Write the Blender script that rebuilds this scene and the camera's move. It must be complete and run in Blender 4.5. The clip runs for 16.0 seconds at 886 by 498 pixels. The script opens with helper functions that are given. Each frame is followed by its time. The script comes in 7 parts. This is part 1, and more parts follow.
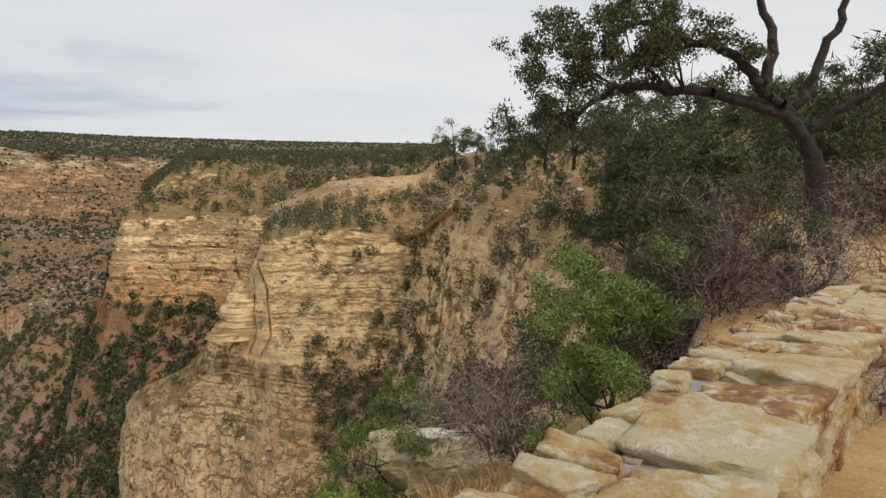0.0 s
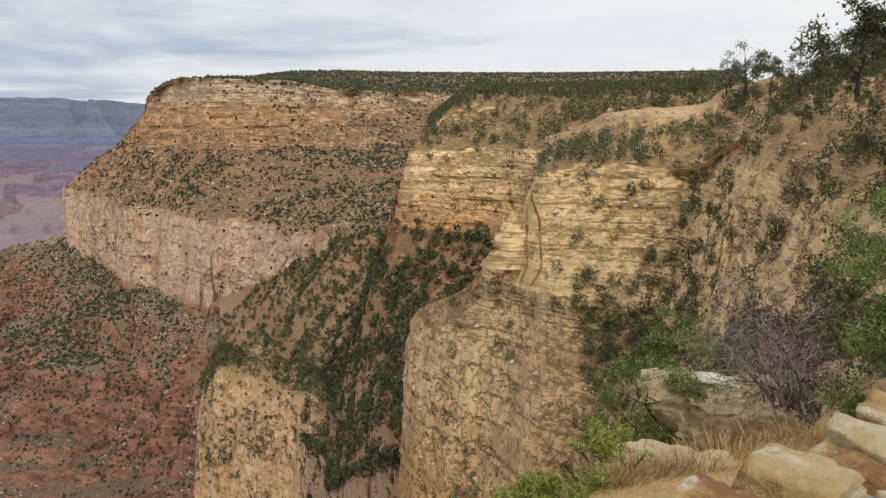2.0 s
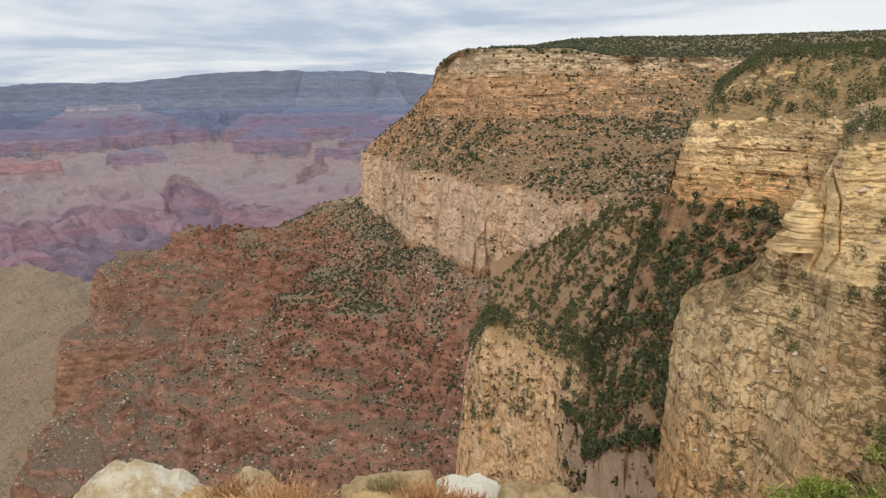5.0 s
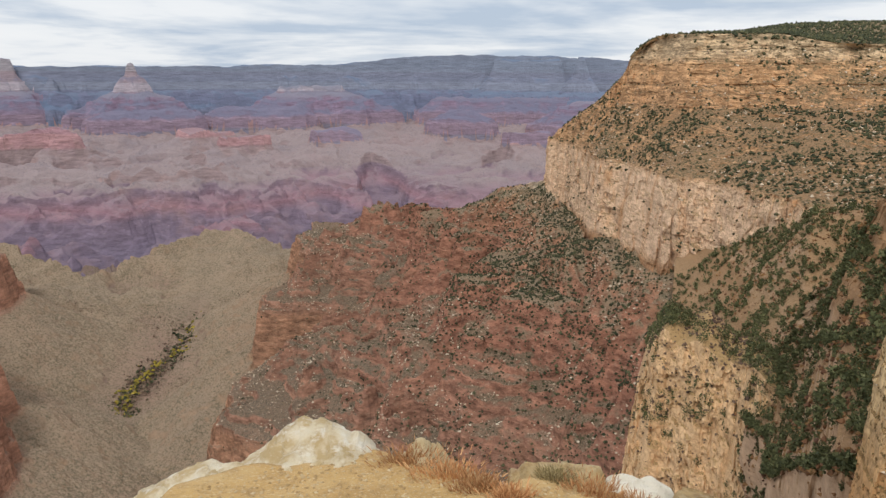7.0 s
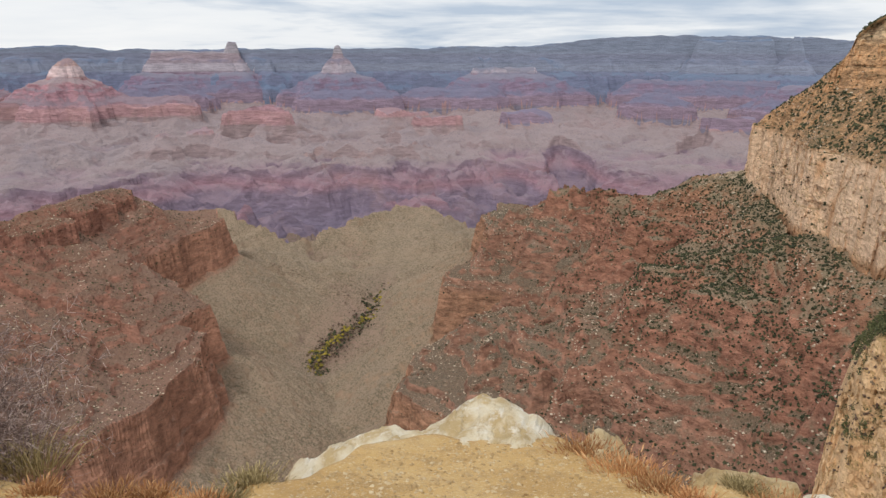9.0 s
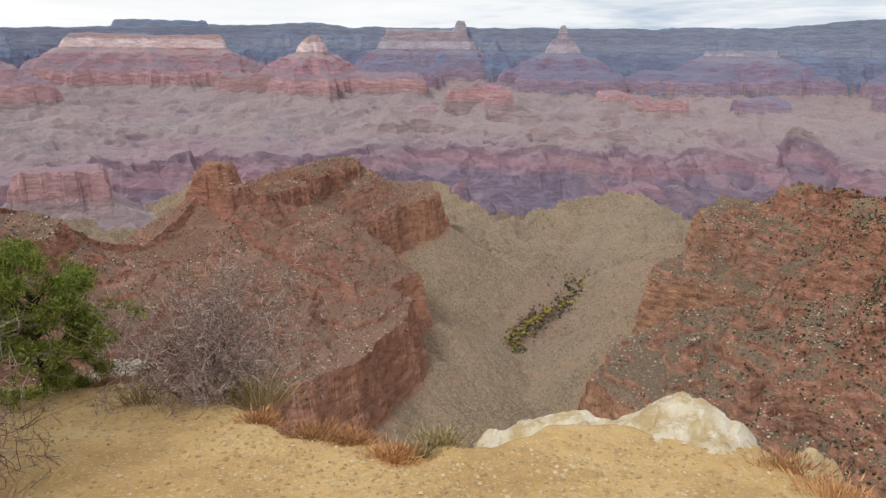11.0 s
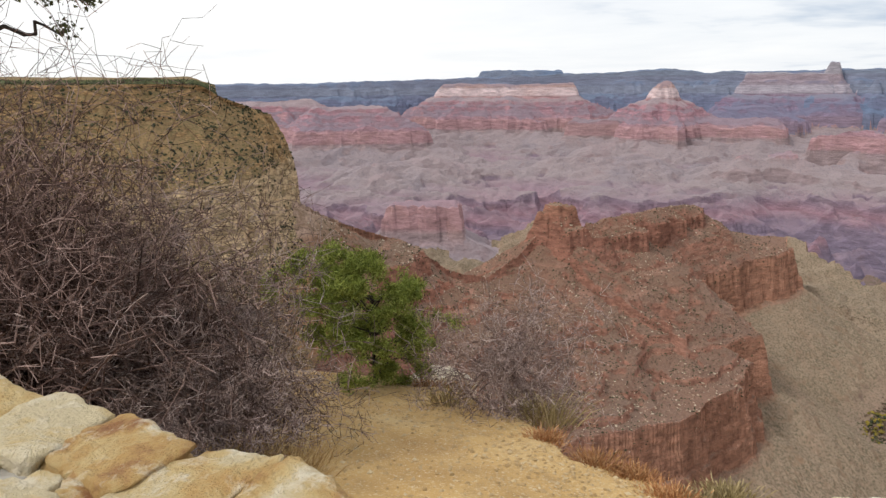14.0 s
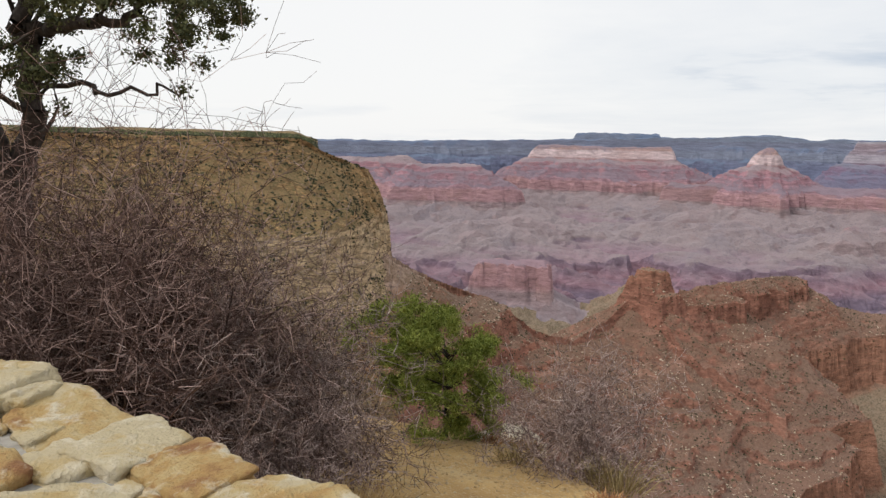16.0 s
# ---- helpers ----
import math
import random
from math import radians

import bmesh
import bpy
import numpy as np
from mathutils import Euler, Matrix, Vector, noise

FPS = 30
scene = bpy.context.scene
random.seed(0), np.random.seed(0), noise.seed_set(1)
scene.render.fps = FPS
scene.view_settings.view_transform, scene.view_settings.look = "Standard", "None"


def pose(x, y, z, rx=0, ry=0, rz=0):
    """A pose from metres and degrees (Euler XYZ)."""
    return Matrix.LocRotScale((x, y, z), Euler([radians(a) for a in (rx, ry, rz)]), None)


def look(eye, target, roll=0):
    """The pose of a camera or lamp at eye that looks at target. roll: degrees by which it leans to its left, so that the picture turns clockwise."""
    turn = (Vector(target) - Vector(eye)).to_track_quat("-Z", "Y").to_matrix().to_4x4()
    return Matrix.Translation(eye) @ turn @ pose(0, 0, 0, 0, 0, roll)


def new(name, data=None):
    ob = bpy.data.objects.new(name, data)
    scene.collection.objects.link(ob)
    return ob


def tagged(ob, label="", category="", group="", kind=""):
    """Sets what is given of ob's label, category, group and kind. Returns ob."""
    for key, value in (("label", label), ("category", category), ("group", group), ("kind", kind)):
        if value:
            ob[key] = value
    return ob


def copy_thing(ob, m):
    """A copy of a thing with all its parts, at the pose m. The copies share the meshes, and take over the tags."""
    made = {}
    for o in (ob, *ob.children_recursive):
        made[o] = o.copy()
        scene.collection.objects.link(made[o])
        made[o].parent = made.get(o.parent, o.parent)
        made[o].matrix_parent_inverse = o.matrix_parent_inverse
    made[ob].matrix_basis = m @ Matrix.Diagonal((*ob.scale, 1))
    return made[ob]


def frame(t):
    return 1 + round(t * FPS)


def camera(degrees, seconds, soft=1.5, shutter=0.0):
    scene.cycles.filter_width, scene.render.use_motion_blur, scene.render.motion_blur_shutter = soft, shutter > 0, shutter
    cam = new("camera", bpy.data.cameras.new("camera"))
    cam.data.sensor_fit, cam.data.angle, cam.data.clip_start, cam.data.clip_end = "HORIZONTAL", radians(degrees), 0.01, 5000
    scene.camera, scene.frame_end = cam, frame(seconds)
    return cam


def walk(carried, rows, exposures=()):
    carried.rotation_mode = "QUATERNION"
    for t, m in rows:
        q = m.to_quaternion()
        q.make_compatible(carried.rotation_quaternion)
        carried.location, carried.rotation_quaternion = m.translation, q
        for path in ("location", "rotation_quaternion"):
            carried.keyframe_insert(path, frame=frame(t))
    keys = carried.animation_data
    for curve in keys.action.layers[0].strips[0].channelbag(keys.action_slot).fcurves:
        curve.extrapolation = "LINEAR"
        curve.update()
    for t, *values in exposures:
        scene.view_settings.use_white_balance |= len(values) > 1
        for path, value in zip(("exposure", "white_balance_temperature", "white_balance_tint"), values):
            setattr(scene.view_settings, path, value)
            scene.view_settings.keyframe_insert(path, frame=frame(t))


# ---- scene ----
# ---------------------------------------------------------------- camera
cam = camera(61.69, 16.0, soft=1.4)
PATH = [
    (0, -0.015, -0.116, 0.025, -65.1, -4.81, 0.48),
    (0.5, -0.017, -0.076, 0.017, -58.31, -6.46, 0.23),
    (1, -0.019, -0.054, 0.013, -53.45, -7.6, 0.38),
    (1.5, -0.025, -0.039, 0.012, -49.03, -9.19, 0.17),
    (2, -0.035, -0.022, 0.015, -44.24, -10.06, -0.05),
    (2.5, -0.049, -0.004, 0.016, -40.19, -10.45, -0.12),
    (3, -0.062, 0.009, 0.016, -37.31, -10.76, -0.37),
    (3.2, -0.066, 0.012, 0.016, -36.12, -10.88, -0.14),
    (5.3, -0.098, 0.001, 0.018, -20.98, -12.44, -0.53),
    (5.5, -0.103, 0.002, 0.016, -19.48, -12.55, -0.27),
    (6, -0.109, 0.012, 0.015, -15.75, -12.84, -0.02),
    (6.5, -0.113, 0.026, 0.016, -12.56, -13.01, 0.15),
    (7, -0.119, 0.038, 0.012, -9.13, -13.29, 0.18),
    (7.5, -0.127, 0.048, 0.011, -5.53, -13.6, 0.37),
    (8, -0.138, 0.057, 0.01, -1.9, -13.97, 0.09),
    (8.5, -0.15, 0.064, 0.01, 1.63, -14.35, -0.03),
    (9, -0.161, 0.069, 0.008, 5.33, -14.66, 0.11),
    (9.5, -0.174, 0.075, 0.002, 9.03, -15.01, -0.42),
    (9.7, -0.174, 0.076, -0.001, 10.57, -15.19, -0.39),
    (11.8, -0.118, 0.084, -0.029, 27.79, -15.59, 0.61),
    (12, -0.105, 0.09, -0.034, 29.16, -14.91, 0.35),
    (12.5, -0.047, 0.127, -0.059, 36.2, -13.96, 0.18),
    (13, 0.015, 0.155, -0.084, 42.76, -13.71, -0.5),
    (13.5, 0.064, 0.145, -0.103, 47.36, -12.97, -1.27),
    (14, 0.106, 0.087, -0.1, 48.01, -12.89, -0.57),
    (14.5, 0.168, 0.069, -0.088, 50.02, -11.03, -0.41),
    (15, 0.241, 0.075, -0.088, 52.58, -10.28, 0.45),
    (15.5, 0.292, 0.061, -0.081, 53.7, -9.84, 1.12),
    (16, 0.325, 0.048, -0.063, 54.95, -8.48, 0.96)
]
walk(cam, [(t, pose(x, y, z, 90 + tilt, 0, turn) @ pose(0, 0, 0, 0, 0, lean)) for t, x, y, z, turn, tilt, lean in PATH],
     exposures=[(0.0, -0.15), (0.6, -0.08), (1.5, 0.0), (3.0, 0.0), (6.0, 0.1), (9.0, 0.12), (12.5, 0.27), (14.0, 0.24), (16.0, 0.08)])

# ---------------------------------------------------------------- world and light
world = bpy.data.worlds.new("overcast_sky")
scene.world = world
world.use_nodes = True
wt = world.node_tree
wt.nodes.clear()


def wnode(kind, **inputs):
    n = wt.nodes.new(kind)
    for k, v in inputs.items():
        n.inputs[k].default_value = v
    return n


SUN_UP, SUN_TURN = radians(48), radians(200)
sky = wnode("ShaderNodeTexSky")
sky.sky_type, sky.sun_disc = "NISHITA", False
sky.sun_elevation, sky.sun_rotation = SUN_UP, SUN_TURN
clear = wnode("ShaderNodeVectorMath")
clear.operation = "MULTIPLY"
clear.inputs[1].default_value = (0.1, 0.1, 0.1)
wt.links.new(sky.outputs[0], clear.inputs[0])
co = wnode("ShaderNodeTexCoord")
sep = wnode("ShaderNodeSeparateXYZ")
wt.links.new(co.outputs["Generated"], sep.inputs[0])


def wmath(op, a, b=0.0, c=0.0):
    n = wt.nodes.new("ShaderNodeMath")
    n.operation = op
    for i, v in enumerate((a, b, c)):
        if isinstance(v, (int, float)):
            n.inputs[i].default_value = v
        else:
            wt.links.new(v, n.inputs[i])
    return n.outputs[0]


# the cloud deck: a flat sheet overhead, seen in perspective
high = wmath("MAXIMUM", sep.outputs[2], 0.0)
fall = wmath("ADD", high, 0.085)
deck = wnode("ShaderNodeCombineXYZ")
wt.links.new(wmath("DIVIDE", sep.outputs[0], fall), deck.inputs[0])
wt.links.new(wmath("DIVIDE", sep.outputs[1], fall), deck.inputs[1])
broad = wnode("ShaderNodeTexNoise", Scale=0.33, Detail=5.0, Roughness=0.55, Distortion=0.5)
fine = wnode("ShaderNodeTexNoise", Scale=1.6, Detail=6.0, Roughness=0.6, Distortion=0.3)
for n in (broad, fine):
    wt.links.new(deck.outputs[0], n.inputs["Vector"])
# brighter to the open left side of the sky, greyer over the far end of the canyon
side = wmath("ADD", wmath("MULTIPLY_ADD", sep.outputs[0], -0.06, 0.15), wmath("MULTIPLY", wmath("POWER", wmath("MAXIMUM", sep.outputs[1], 0.0), 3.0), -0.34))
lum = wmath("ADD", wmath("MULTIPLY_ADD", broad.outputs[0], 0.9, side), wmath("MULTIPLY", fine.outputs[0], 0.22))
ramp = wnode("ShaderNodeValToRGB")
ramp.color_ramp.elements[0].position, ramp.color_ramp.elements[0].color = 0.30, (0.50, 0.59, 0.72, 1)
ramp.color_ramp.elements[1].position, ramp.color_ramp.elements[1].color = 0.72, (1.0, 1.0, 1.0, 1)
mid = ramp.color_ramp.elements.new(0.46)
mid.color = (0.87, 0.895, 0.93, 1)
wt.links.new(lum, ramp.inputs[0])
mixs = wnode("ShaderNodeMix")
mixs.data_type = "RGBA"
mixs.inputs[0].default_value = 0.93
wt.links.new(clear.outputs[0], mixs.inputs[6])
wt.links.new(ramp.outputs[0], mixs.inputs[7])
bg = wnode("ShaderNodeBackground", Strength=0.92)
wt.links.new(mixs.outputs[2], bg.inputs[0])
wout = wnode("ShaderNodeOutputWorld")
wt.links.new(bg.outputs[0], wout.inputs[0])

sun_data = bpy.data.lights.new("sun", "SUN")
sun_data.energy, sun_data.angle, sun_data.color = 1.7, radians(14), (1.0, 0.95, 0.88)
sun = new("sun", sun_data)
sun.matrix_world = look((0, 0, 50), (0 + 30 * math.sin(SUN_TURN + math.pi) * math.cos(SUN_UP), 30 * math.cos(SUN_TURN + math.pi) * math.cos(SUN_UP), 50 - 30 * math.sin(SUN_UP)))

# ---------------------------------------------------------------- small tools
rng = np.random.default_rng(7)


def hash3(ix, iy, iz):
    ix, iy, iz = np.int64(ix), np.int64(iy), np.int64(iz)
    h = (ix * 374761393 + iy * 668265263 + iz * 2147483647) & 0xFFFFFFFF
    h = ((h ^ (h >> 13)) * 1274126177) & 0xFFFFFFFF
    h = ((h ^ (h >> 16)) * 2246822519) & 0xFFFFFFFF
    return ((h ^ (h >> 15)) & 0xFFFF) / 32767.5 - 1.0


def vnoise(x, y, z=0.0):
    """Smooth noise from -1 to 1 at the given places."""
    x, y, z = np.broadcast_arrays(np.asarray(x, float), np.asarray(y, float), np.asarray(z, float))
    ix, iy, iz = (np.floor(v).astype(np.int64) for v in (x, y, z))
    u, v, w = x - ix, y - iy, z - iz
    u, v, w = (q * q * q * (q * (q * 6 - 15) + 10) for q in (u, v, w))
    out = 0.0
    for dx in (0, 1):
        for dy in (0, 1):
            for dz in (0, 1):
                out = out + hash3(ix + dx, iy + dy, iz + dz) * (u if dx else 1 - u) * (v if dy else 1 - v) * (w if dz else 1 - w)
    return out


def fbm(x, y, z=0.0, octaves=4, gain=0.5):
    total, amp = 0.0, 1.0
    for k in range(octaves):
        total = total + amp * vnoise(np.asarray(x) * 2 ** k + 17.3 * k, np.asarray(y) * 2 ** k - 9.1 * k, np.asarray(z) * 2 ** k + 3.7 * k)
        amp *= gain
    return total


def polar(az, d, z=0.0):
    """A place by its bearing in degrees (left of +y is positive), its distance over the ground and its height."""
    a = np.radians(az)
    return np.stack(np.broadcast_arrays(-np.sin(a) * d, np.cos(a) * d, np.asarray(z, float)), -1)


NEAR_KEEP = 1600.0


def drawn_in(p):
    """The canyon is 18 km wide: what lies beyond 1.6 km is drawn in along its bearing, so that all of it stays within 5 km."""
    r = np.linalg.norm(p, axis=-1, keepdims=True)
    g = np.where(r > NEAR_KEEP, NEAR_KEEP * np.sqrt(np.maximum(r, 1) / NEAR_KEEP), r)
    return p * (g / np.maximum(r, 1e-6))


def gentleness(z, a, r):
    """How level a height field over bearings and distances lies at each place: 1 flat, 0 upright."""
    def steepest(q, axis):
        d = np.abs(np.diff(q, axis=axis))
        pad = [(0, 0), (0, 0)]
        pad[axis] = (1, 1)
        d = np.pad(d, pad, mode="edge")
        return np.maximum(d[:-1], d[1:]) if axis == 0 else np.maximum(d[:, :-1], d[:, 1:])
    dr = steepest(z, 1) / np.gradient(r, axis=1)
    da = steepest(z, 0) / np.abs(np.radians(np.gradient(a, axis=0)) * r)
    er = np.gradient(z, axis=1) / np.gradient(r, axis=1)
    ea = np.gradient(z, axis=0) / (np.radians(np.gradient(a, axis=0)) * r)
    return 0.4 / np.sqrt(1 + dr ** 2 + da ** 2) + 0.6 / np.sqrt(1 + er ** 2 + ea ** 2)


def mesh_from(name, verts, faces, smooth=False, level=None, gentle=None):
    """A mesh from arrays: faces is (n, 3) or (n, 4)."""
    me = bpy.data.meshes.new(name)
    verts = np.ascontiguousarray(verts, np.float32).reshape(-1, 3)
    faces = np.ascontiguousarray(faces, np.int32)
    n, k = faces.shape
    me.vertices.add(len(verts))
    me.vertices.foreach_set("co", verts.ravel())
    me.loops.add(n * k)
    me.loops.foreach_set("vertex_index", faces.ravel())
    me.polygons.add(n)
    me.polygons.foreach_set("loop_start", np.arange(0, n * k, k, dtype=np.int32))
    me.polygons.foreach_set("loop_total", np.full(n, k, np.int32))
    me.polygons.foreach_set("use_smooth", np.full(n, smooth))
    if level is not None:
        at = me.attributes.new("level", "FLOAT", "POINT")
        at.data.foreach_set("value", np.ascontiguousarray(level, np.float32).ravel())
    if gentle is not None:
        at = me.attributes.new("gentle", "FLOAT", "POINT")
        at.data.foreach_set("value", np.ascontiguousarray(gentle, np.float32).ravel())
    me.update(calc_edges=True)
    return me


def part(name, mesh, material, parent, label=""):
    """Links a mesh (or a bmesh) as one part under a thing or a part."""
    if isinstance(mesh, bmesh.types.BMesh):
        bm, mesh = mesh, bpy.data.meshes.new(name)
        bm.to_mesh(mesh)
        bm.free()
    if material and not mesh.materials:
        mesh.materials.append(material)
    ob = new(name, mesh)
    ob.parent = parent
    if label:
        ob["label"] = label
    return ob


def thing(name, mesh, material, label, category, group="", kind=""):
    if mesh is not None and material and not mesh.materials:
        mesh.materials.append(material)
    return tagged(new(name, mesh), label, category, group, kind)


# ---------------------------------------------------------------- materials
def material(name):
    m = bpy.data.materials.new(name)
    m.use_nodes = True
    nt = m.node_tree
    return m, nt, nt.nodes["Principled BSDF"]


def nd(nt, kind, links=(), **inputs):
    n = nt.nodes.new(kind)
    for k, v in inputs.items():
        n.inputs[k].default_value = v
    for sock, src in links:
        nt.links.new(src, n.inputs[sock])
    return n


def mth(nt, op, a, b=0.0, c=0.0, clamp=False):
    n = nt.nodes.new("ShaderNodeMath")
    n.operation, n.use_clamp = op, clamp
    for i, v in enumerate((a, b, c)):
        if isinstance(v, (int, float)):
            n.inputs[i].default_value = v
        else:
            nt.links.new(v, n.inputs[i])
    return n.outputs[0]


def mixc(nt, fac, a, b, mode="MIX"):
    n = nt.nodes.new("ShaderNodeMix")
    n.data_type, n.blend_type = "RGBA", mode
    for i, v in ((0, fac), (6, a), (7, b)):
        if isinstance(v, (int, float)):
            n.inputs[i].default_value = v
        elif isinstance(v, tuple):
            n.inputs[i].default_value = (*v, 1)
        else:
            nt.links.new(v, n.inputs[i])
    return n.outputs[2]


def colours(nt, src, stops, interp="LINEAR"):
    n = nt.nodes.new("ShaderNodeValToRGB")
    r = n.color_ramp
    r.interpolation = interp
    while len(r.elements) > 1:
        r.elements.remove(r.elements[0])
    r.elements[0].position, r.elements[0].color = stops[0][0], (*stops[0][1], 1)
    for p, c in stops[1:]:
        r.elements.new(p).color = (*c, 1)
    nt.links.new(src, n.inputs[0])
    return n.outputs[0]


# heights of the rock layers, in metres from the eye: colour of the bare rock, colour of the soil and scree on its slopes
LAYERS = [
    (-1400, (0.12, 0.10, 0.12), (0.15, 0.11, 0.12)),
    (-1150, (0.14, 0.095, 0.10), (0.19, 0.125, 0.115)),
    (-1085, (0.26, 0.115, 0.095), (0.28, 0.14, 0.115)),
    (-1012, (0.17, 0.10, 0.09), (0.24, 0.145, 0.12)),
    (-955, (0.15, 0.10, 0.09), (0.26, 0.20, 0.14)),
    (-940, (0.26, 0.19, 0.125), (0.27, 0.22, 0.15)),
    (-760, (0.28, 0.20, 0.125), (0.28, 0.22, 0.15)),
    (-735, (0.36, 0.19, 0.12), (0.27, 0.18, 0.12)),
    (-610, (0.38, 0.20, 0.125), (0.27, 0.16, 0.11)),
    (-590, (0.31, 0.165, 0.115), (0.20, 0.14, 0.10)),
    (-420, (0.31, 0.14, 0.095), (0.20, 0.135, 0.09)),
    (-360, (0.33, 0.15, 0.10), (0.29, 0.20, 0.135)),
    (-300, (0.36, 0.18, 0.11), (0.30, 0.235, 0.155)),
    (-272, (0.40, 0.26, 0.16), (0.25, 0.18, 0.11)),
    (-262, (0.64, 0.50, 0.38), (0.32, 0.25, 0.16)),
    (-148, (0.62, 0.49, 0.37), (0.32, 0.25, 0.155)),
    (-138, (0.44, 0.29, 0.17), (0.26, 0.175, 0.105)),
    (-50, (0.46, 0.29, 0.165), (0.26, 0.17, 0.10)),
    (15, (0.50, 0.32, 0.18), (0.26, 0.175, 0.095)),
    (32, (0.56, 0.45, 0.31), (0.22, 0.16, 0.095)),
    (100, (0.50, 0.40, 0.26), (0.20, 0.15, 0.09)),
]


def rock(name, grain=1.0, veil=0.0, tint=(0.30, 0.30, 0.36), green=0.5, shift=0.0, warm=(1, 1, 1), plants=(0.060, 0.066, 0.034), patina=0.5, rusty=0.55, bedding=2.2, cracks=0.0, boulders=0.0, outcrop=0.0, relief=1.0, wide=False, upright=False):
    """Layered canyon rock: bands by height, scree and plants where it is not steep, streaks down the cliffs.
    grain: size of the detail in metres. veil, tint: how far the colours lean to one muted tone; on the far side this
    paints in haze."""
    m, nt, bs = material(name)
    at = nt.nodes.new("ShaderNodeAttribute")
    at.attribute_name = "level"
    geo = nt.nodes.new("ShaderNodeNewGeometry")
    pos = geo.outputs["Position"]
    n_big = nd(nt, "ShaderNodeTexNoise", [("Vector", pos)], Scale=0.02 / grain, Detail=4.0, Roughness=0.6).outputs[0]
    n_mid = nd(nt, "ShaderNodeTexNoise", [("Vector", pos)], Scale=0.16 / grain, Detail=6.0, Roughness=0.65).outputs[0]
    lev = mth(nt, "ADD", at.outputs["Fac"], shift)
    lev = mth(nt, "MULTIPLY_ADD", mth(nt, "SUBTRACT", n_big, 0.5), 5.0 * grain, lev)
    t = mth(nt, "DIVIDE", mth(nt, "ADD", lev, 1400.0), 1500.0)

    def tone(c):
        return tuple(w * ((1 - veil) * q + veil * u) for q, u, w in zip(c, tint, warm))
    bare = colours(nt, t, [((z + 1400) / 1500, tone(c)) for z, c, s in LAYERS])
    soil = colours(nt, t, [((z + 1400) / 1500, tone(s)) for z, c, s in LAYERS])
    # thin beds: noise stretched along the layers
    flat = nd(nt, "ShaderNodeVectorMath", [(0, pos)])
    flat.operation = "MULTIPLY"
    flat.inputs[1].default_value = (0.05 / grain, 0.05 / grain, 0.0)
    lift = nd(nt, "ShaderNodeCombineXYZ", [("Z", mth(nt, "MULTIPLY", lev, (0.12 if wide else 0.22) / grain))])
    bedv = nd(nt, "ShaderNodeVectorMath", [(0, flat.outputs[0]), (1, lift.outputs[0])]).outputs[0]
    beds = nd(nt, "ShaderNodeTexNoise", [("Vector", bedv)], Scale=1.0, Detail=4.0, Roughness=0.75).outputs[0]
    if cracks:
        # hard and soft beds with sharp limits
        beds = mth(nt, "MULTIPLY_ADD", mth(nt, "SUBTRACT", mth(nt, "MULTIPLY", mth(nt, "SUBTRACT", beds, 0.43), 8.0, clamp=True), 0.5), 0.26, mth(nt, "MULTIPLY_ADD", mth(nt, "SUBTRACT", beds, 0.5), 0.4, 0.5))
    bedc = mth(nt, "MULTIPLY_ADD", mth(nt, "SUBTRACT", beds, 0.5), bedding * (1 - 0.75 * veil), 1.0)
    bare = mixc(nt, 1.0, bare, nd(nt, "ShaderNodeCombineColor", [("Red", bedc), ("Green", bedc), ("Blue", bedc)]).outputs[0], "MULTIPLY")
    # dark desert varnish streaming down the faces
    down = nd(nt, "ShaderNodeVectorMath", [(0, pos)])
    down.operation = "MULTIPLY"
    down.inputs[1].default_value = (0.06 / grain, 0.06 / grain, 0.06 / grain) if wide else (0.13 / grain, 0.13 / grain, 0.018 / grain)
    streak = nd(nt, "ShaderNodeTexNoise", [("Vector", down.outputs[0])], Scale=1.0, Detail=5.0, Roughness=0.7).outputs[0]
    stain = mth(nt, "MULTIPLY", mth(nt, "SUBTRACT", streak, 0.52), 5.0, clamp=True)
    bare = mixc(nt, mth(nt, "MULTIPLY", stain, patina * (1 - veil) * (0.5 if wide else 1.0)), bare, tone((0.17, 0.13, 0.10)))
    pale = mth(nt, "MULTIPLY", mth(nt, "SUBTRACT", n_mid, 0.58), 6.0, clamp=True)
    bare = mixc(nt, mth(nt, "MULTIPLY", pale, 0.35 * (1 - veil)), bare, tone((0.62, 0.52, 0.38)))
    rust = mth(nt, "MULTIPLY", mth(nt, "SUBTRACT", nd(nt, "ShaderNodeTexNoise", [("Vector", down.outputs[0])], Scale=0.33, Detail=4.0, Roughness=0.6).outputs[0], 0.54), 6.0, clamp=True)
    bare = mixc(nt, mth(nt, "MULTIPLY", rust, rusty * (1 - veil)), bare, tone((0.45, 0.25, 0.12)))
    gap = None
    if cracks:
        # joints between the blocks, wider than they are high
        wob = nd(nt, "ShaderNodeVectorMath", [(0, pos), (1, nd(nt, "ShaderNodeTexNoise", [("Vector", pos)], Scale=0.5 / grain, Detail=3.0).outputs["Color"])])
        cell = nd(nt, "ShaderNodeVectorMath", [(0, wob.outputs[0])])
        cell.operation = "MULTIPLY"
        cell.inputs[1].default_value = (0.30 / grain, 0.30 / grain, 0.13 / grain) if upright else (0.085 / grain, 0.085 / grain, 0.46 / grain)
        vor = nt.nodes.new("ShaderNodeTexVoronoi")
        vor.feature = "DISTANCE_TO_EDGE"
        vor.inputs["Scale"].default_value = 1.0
        nt.links.new(cell.outputs[0], vor.inputs["Vector"])
